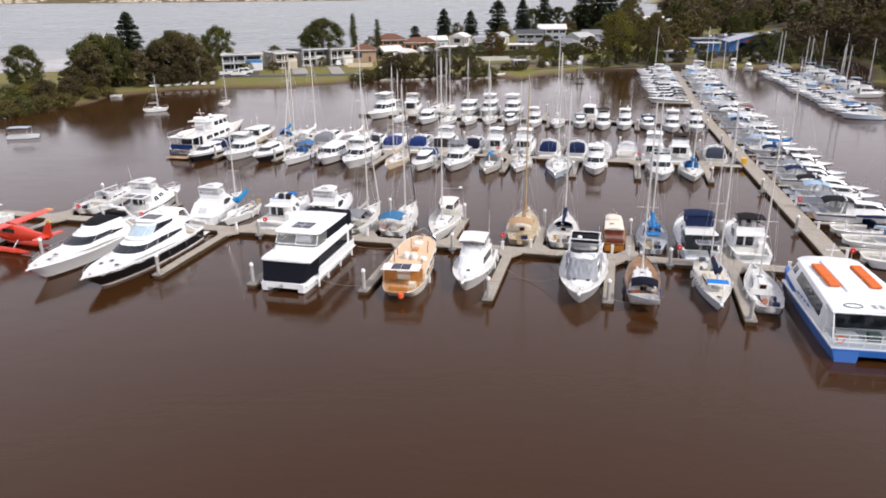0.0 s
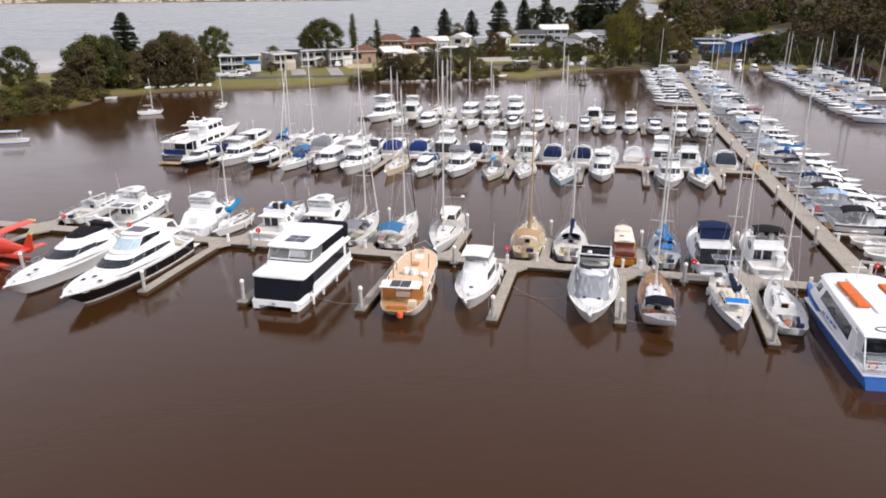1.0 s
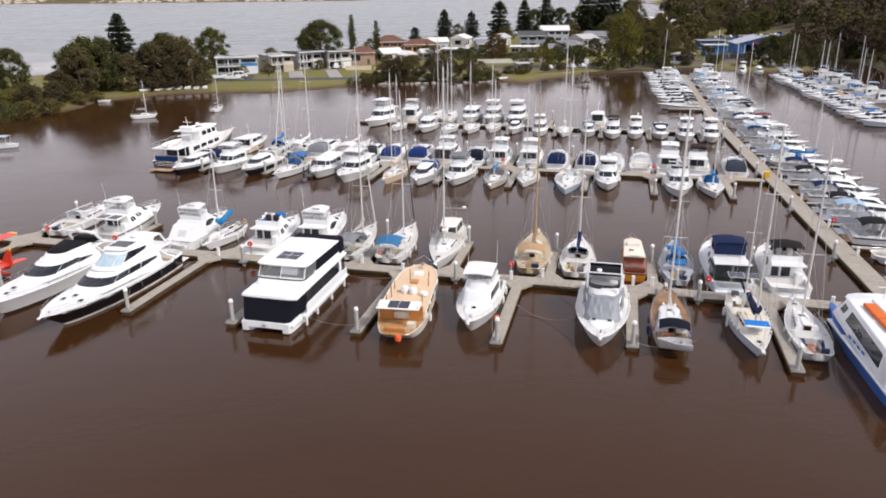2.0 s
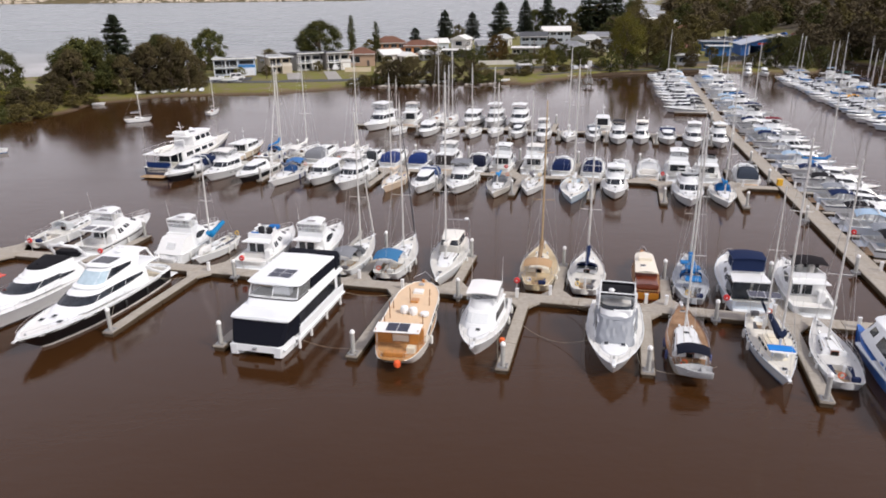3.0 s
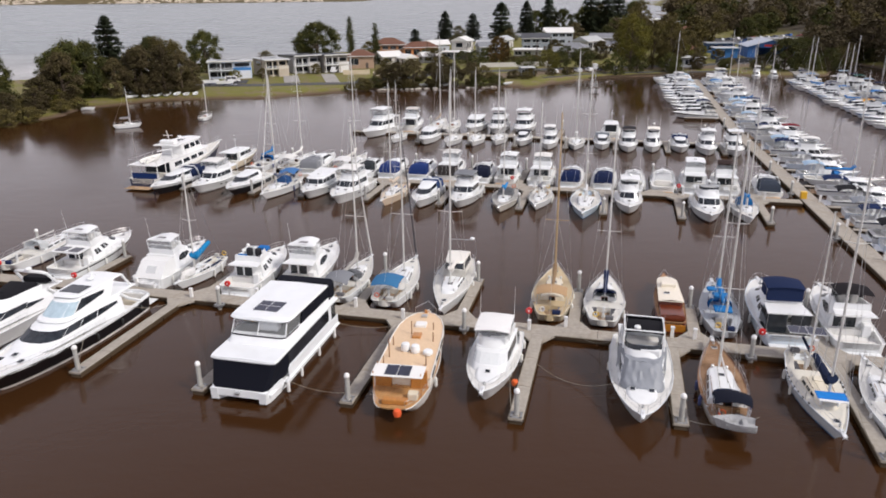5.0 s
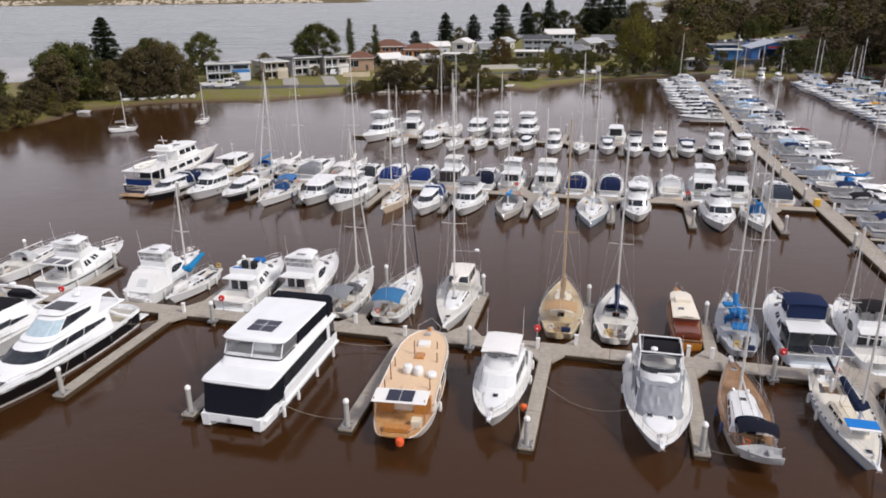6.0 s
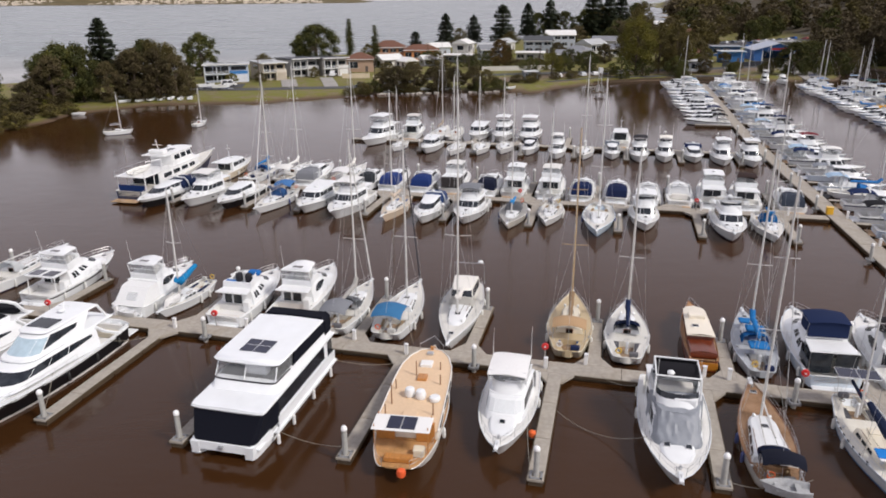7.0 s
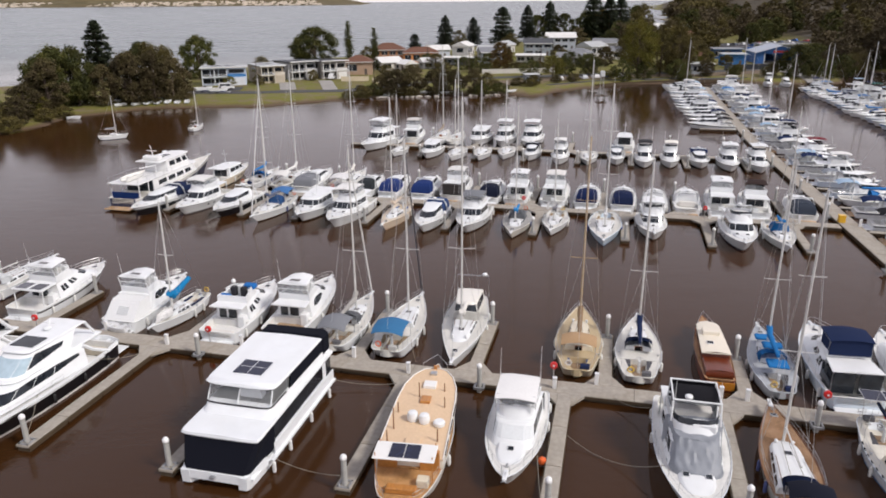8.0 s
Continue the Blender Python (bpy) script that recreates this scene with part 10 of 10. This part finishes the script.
def far_shore():
    rng = np.random.default_rng(3)
    xs = np.linspace(-3200, -250, 60)
    bm = bmesh.new()
    prev = None
    for i, x in enumerate(xs):
        y0 = 2900 + 0.10 * (x + 3200) + 60 * math.sin(i * 0.5)
        hh = 46 + 22 * math.sin(i * 0.37) + 12 * math.sin(i * 0.9 + 1)
        fade = min(1.0, (len(xs) - 1 - i) / 12)
        row = [bm.verts.new((x, y0 + dy, z * fade - 0.3)) for dy, z in ((0, 0), (20, 2), (200, hh * 0.4), (500, hh), (900, hh * 1.2))]
        if prev:
            for k in range(4):
                bm.faces.new((prev[k], row[k], row[k + 1], prev[k + 1]))
        prev = row
    m = surface("far_woods", (0.17, 0.14, 0.075), 0.95, 0.02, 0.25, 0.006, 0.5)
    tagged(part("backdrop", bm, m), "far wooded shore across the lake", "far shore", kind="structure")
    V, F = [], []
    for i in range(800):
        x = rng.uniform(-3100, -420)
        y = 2915 + 0.10 * (x + 3200) + rng.uniform(-10, 190)
        z = 1 + max(0, (y - 2935 - 0.10 * (x + 3200))) * 0.08
        w, h = rng.uniform(2.5, 7), rng.uniform(2.5, 5)
        b = len(V)
        V += [(x + sx * w, y + sy * 7, z + sz * h) for sz in (0, 1) for sx, sy in ((-1, -1), (1, -1), (1, 1), (-1, 1))] + [(x - w, y, z + h + 1.6), (x + w, y, z + h + 1.6)]
        F += [(b, b + 1, b + 5, b + 4), (b + 1, b + 2, b + 6, b + 5), (b + 2, b + 3, b + 7, b + 6), (b + 3, b, b + 4, b + 7), (b + 4, b + 5, b + 9, b + 8), (b + 6, b + 7, b + 8, b + 9)]
    mesh_part("far_houses", V, F, wall_mat((0.66, 0.58, 0.48)), None)
    tagged(bpy.data.objects["far_houses"], "pale waterfront houses along the far shore", "houses", kind="stuff")


far_shore()


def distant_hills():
    """A low range added to close the horizon, its haze painted in as blue-grey."""
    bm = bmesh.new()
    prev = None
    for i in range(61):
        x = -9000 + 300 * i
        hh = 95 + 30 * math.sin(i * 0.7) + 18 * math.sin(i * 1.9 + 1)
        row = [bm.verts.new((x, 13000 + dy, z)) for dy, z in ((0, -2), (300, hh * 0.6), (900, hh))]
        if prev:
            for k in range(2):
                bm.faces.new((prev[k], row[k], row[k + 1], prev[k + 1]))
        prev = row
    tagged(part("backdrop", bm, surface("haze_painted_hills", (0.40, 0.42, 0.45), 0.95, 0.004, 0.05, 0.001, 0.1, spec=0.0)), "added hills beyond the lake, blue-grey haze painted into their colour", "hills", kind="structure")


distant_hills()


def stones():
    """Pale stones tipped along the water's edge under the hedge."""
    rng = random.Random(21)
    bm = bmesh.new()
    for k in range(46):
        x = rng.uniform(-14, 4) if k < 34 else rng.uniform(10, 24)
        y = 239.2 + 0.09 * (x + 14) + rng.uniform(-0.7, 0.7)
        r = rng.uniform(0.25, 0.6)
        m = pose(x, y, 0.18, rng.uniform(-20, 20), rng.uniform(-20, 20), rng.uniform(0, 360)) @ Matrix.Diagonal((r * 1.4, r, r * 0.7, 1))
        bmesh.ops.create_icosphere(bm, subdivisions=1, radius=1.0, matrix=m)
    tagged(part("stones", bm, surface("pale_stone", (0.52, 0.49, 0.44), 0.9, 3, 0.15, 0.6, 0.3)), "pale stones along the water's edge", "stones", kind="stuff")


stones()

# ---- jetty fittings ----


def service_post(u, v):
    root = thing("service_pedestal", berth(u, v, 0, 0.5), "white service pedestal on the jetty", "pedestal", "service pedestals")
    part("body", boxed(-0.14, 0.14, -0.12, 0.12, 0, 0.85, 0.02), gelcoat((0.80, 0.80, 0.79)), root)
    part("cap", boxed(-0.17, 0.17, -0.15, 0.15, 0.85, 0.95, 0.03), gelcoat((0.75, 0.76, 0.78)), root)


for u, v in ((-40, 2.2), (-33.2, 1.0), (-27.0, 2.3), (-17.0, 2.3), (-12.0, 0.8), (-0.8, 1.0), (2.2, 2.3), (11.0, 2.3), (12.8, 2.3), (22.0, 2.3), (28.5, 1.0)) + tuple((uu, 48.8) for uu in (-48, -38, -27.8, -17, -6.0, 5.2, 15, 25.8)) + tuple((wu(vv) + 0.9, vv) for vv in (6, 16, 26, 38, 49, 60, 72, 84, 96, 108)):
    service_post(u, v)


def fire_reel(u, v):
    root = thing("fire_reel", berth(u, v, 0, 0.5), "red fire hose reel on a post at the jetty", "fire reel", "fire reels")
    part("post", tubes([[(0, 0, 0), (0, 0, 1.3)]], 0.05, 6), steel(), root)
    d = part("drum", lathe(bmesh.new(), [(0.1, -0.11), (0.27, -0.10), (0.29, 0), (0.27, 0.10), (0.1, 0.11)], 14), gelcoat((0.65, 0.02, 0.02)), root, smooth=True)
    d.matrix_basis = pose(0, -0.08, 1.25, 90, 0, 0)
    part("hub", lathe(bmesh.new(), [(0.08, -0.15), (0.1, 0.0), (0.08, 0.15)], 8), gelcoat((0.75, 0.75, 0.75)), d)


for u, v in ((-29.9, 2.2), (-1.0, 2.3), (17.9, 2.3), (-56.2, 2.2), (-9.4, 49.3), (-46, 0.9), (wu(5) + 1.0, 5.0), (wu(25) + 1.0, 25.0), (14.4, 49.3)):
    fire_reel(u, v)


def life_ring_stand(u, v):
    root = thing("yellow_bollard", berth(u, v, 0, 0.5), "yellow safety locker on the walkway", "locker", "safety lockers")
    part("box", boxed(-0.4, 0.4, -0.35, 0.35, 0, 0.9, 0.06), gelcoat((0.75, 0.42, 0.02)), root)
    part("lid", boxed(-0.43, 0.43, -0.38, 0.38, 0.9, 0.99, 0.03), gelcoat((0.75, 0.45, 0.04)), root)


life_ring_stand(wu(50.5) - 0.8, 50.5)
life_ring_stand(wu(2.0) - 0.6, 2.0)
for u, v, c in ((-0.75, -7.9, (0.8, 0.14, 0.03)),):
    root = thing("buoy", berth(u, v), "orange mooring buoy hanging beside the finger jetty", "buoy", "buoys")
    part("ball", lathe(bmesh.new(), [(0.05, 0.1), (0.22, 0.2), (0.27, 0.4), (0.22, 0.58), (0.06, 0.68)], 12), rubber(c), root, smooth=True)
    part("lanyard", tubes([[(0, 0, 0.66), (0.3, 0, 0.75)]], 0.015, 4), rope(), root)


def mooring_line(a, b, sag=0.5):
    """A slack rope from a deck to a jetty."""
    a, b = Vector(a), Vector(b)
    pts = [a.lerp(b, t) - Vector((0, 0, sag * 4 * t * (1 - t))) for t in [k / 10 for k in range(11)]]
    ob = part("mooring_line", tubes([[PLAN @ p for p in pts]], 0.022, 5), rope())
    tagged(ob, "pale slack mooring rope from boat to jetty", "rope", "mooring lines")


for a, b, s in (((-18.1, -1.8, 0.9), (-12.4, -1.0, 0.55), 0.35), ((-18.1, -11.5, 0.8), (-12.5, -12.4, 0.6), 0.4), ((6.5, -8.4, 1.6), (0.6, -5.0, 0.55), 0.9), ((10.0, -10.4, 1.7), (10.6, -10.4, 0.6), 0.3), ((5.9, -1.5, 1.3), (3.5, 0.6, 0.55), 0.3), ((-36.1, -10.0, 1.7), (-34.5, -13.0, 0.6), 0.2), ((-36.0, -4.0, 1.4), (-34.4, -1.0, 0.55), 0.2), ((-1.0, -8.9, 1.5), (-0.5, -11.5, 0.55), 0.2), ((22.3, -8.0, 1.3), (22.5, -11.2, 0.55), 0.2), ((-13.0, 5.0, 1.2), (-11.9, 2.6, 0.55), 0.25), ((15.9, -9.8, 1.0), (11.4, -10.6, 0.6), 0.5), ((-21.8, -13.6, 0.8), (-23.2, -13.9, 0.6), 0.25)):
    mooring_line(a, b, s)
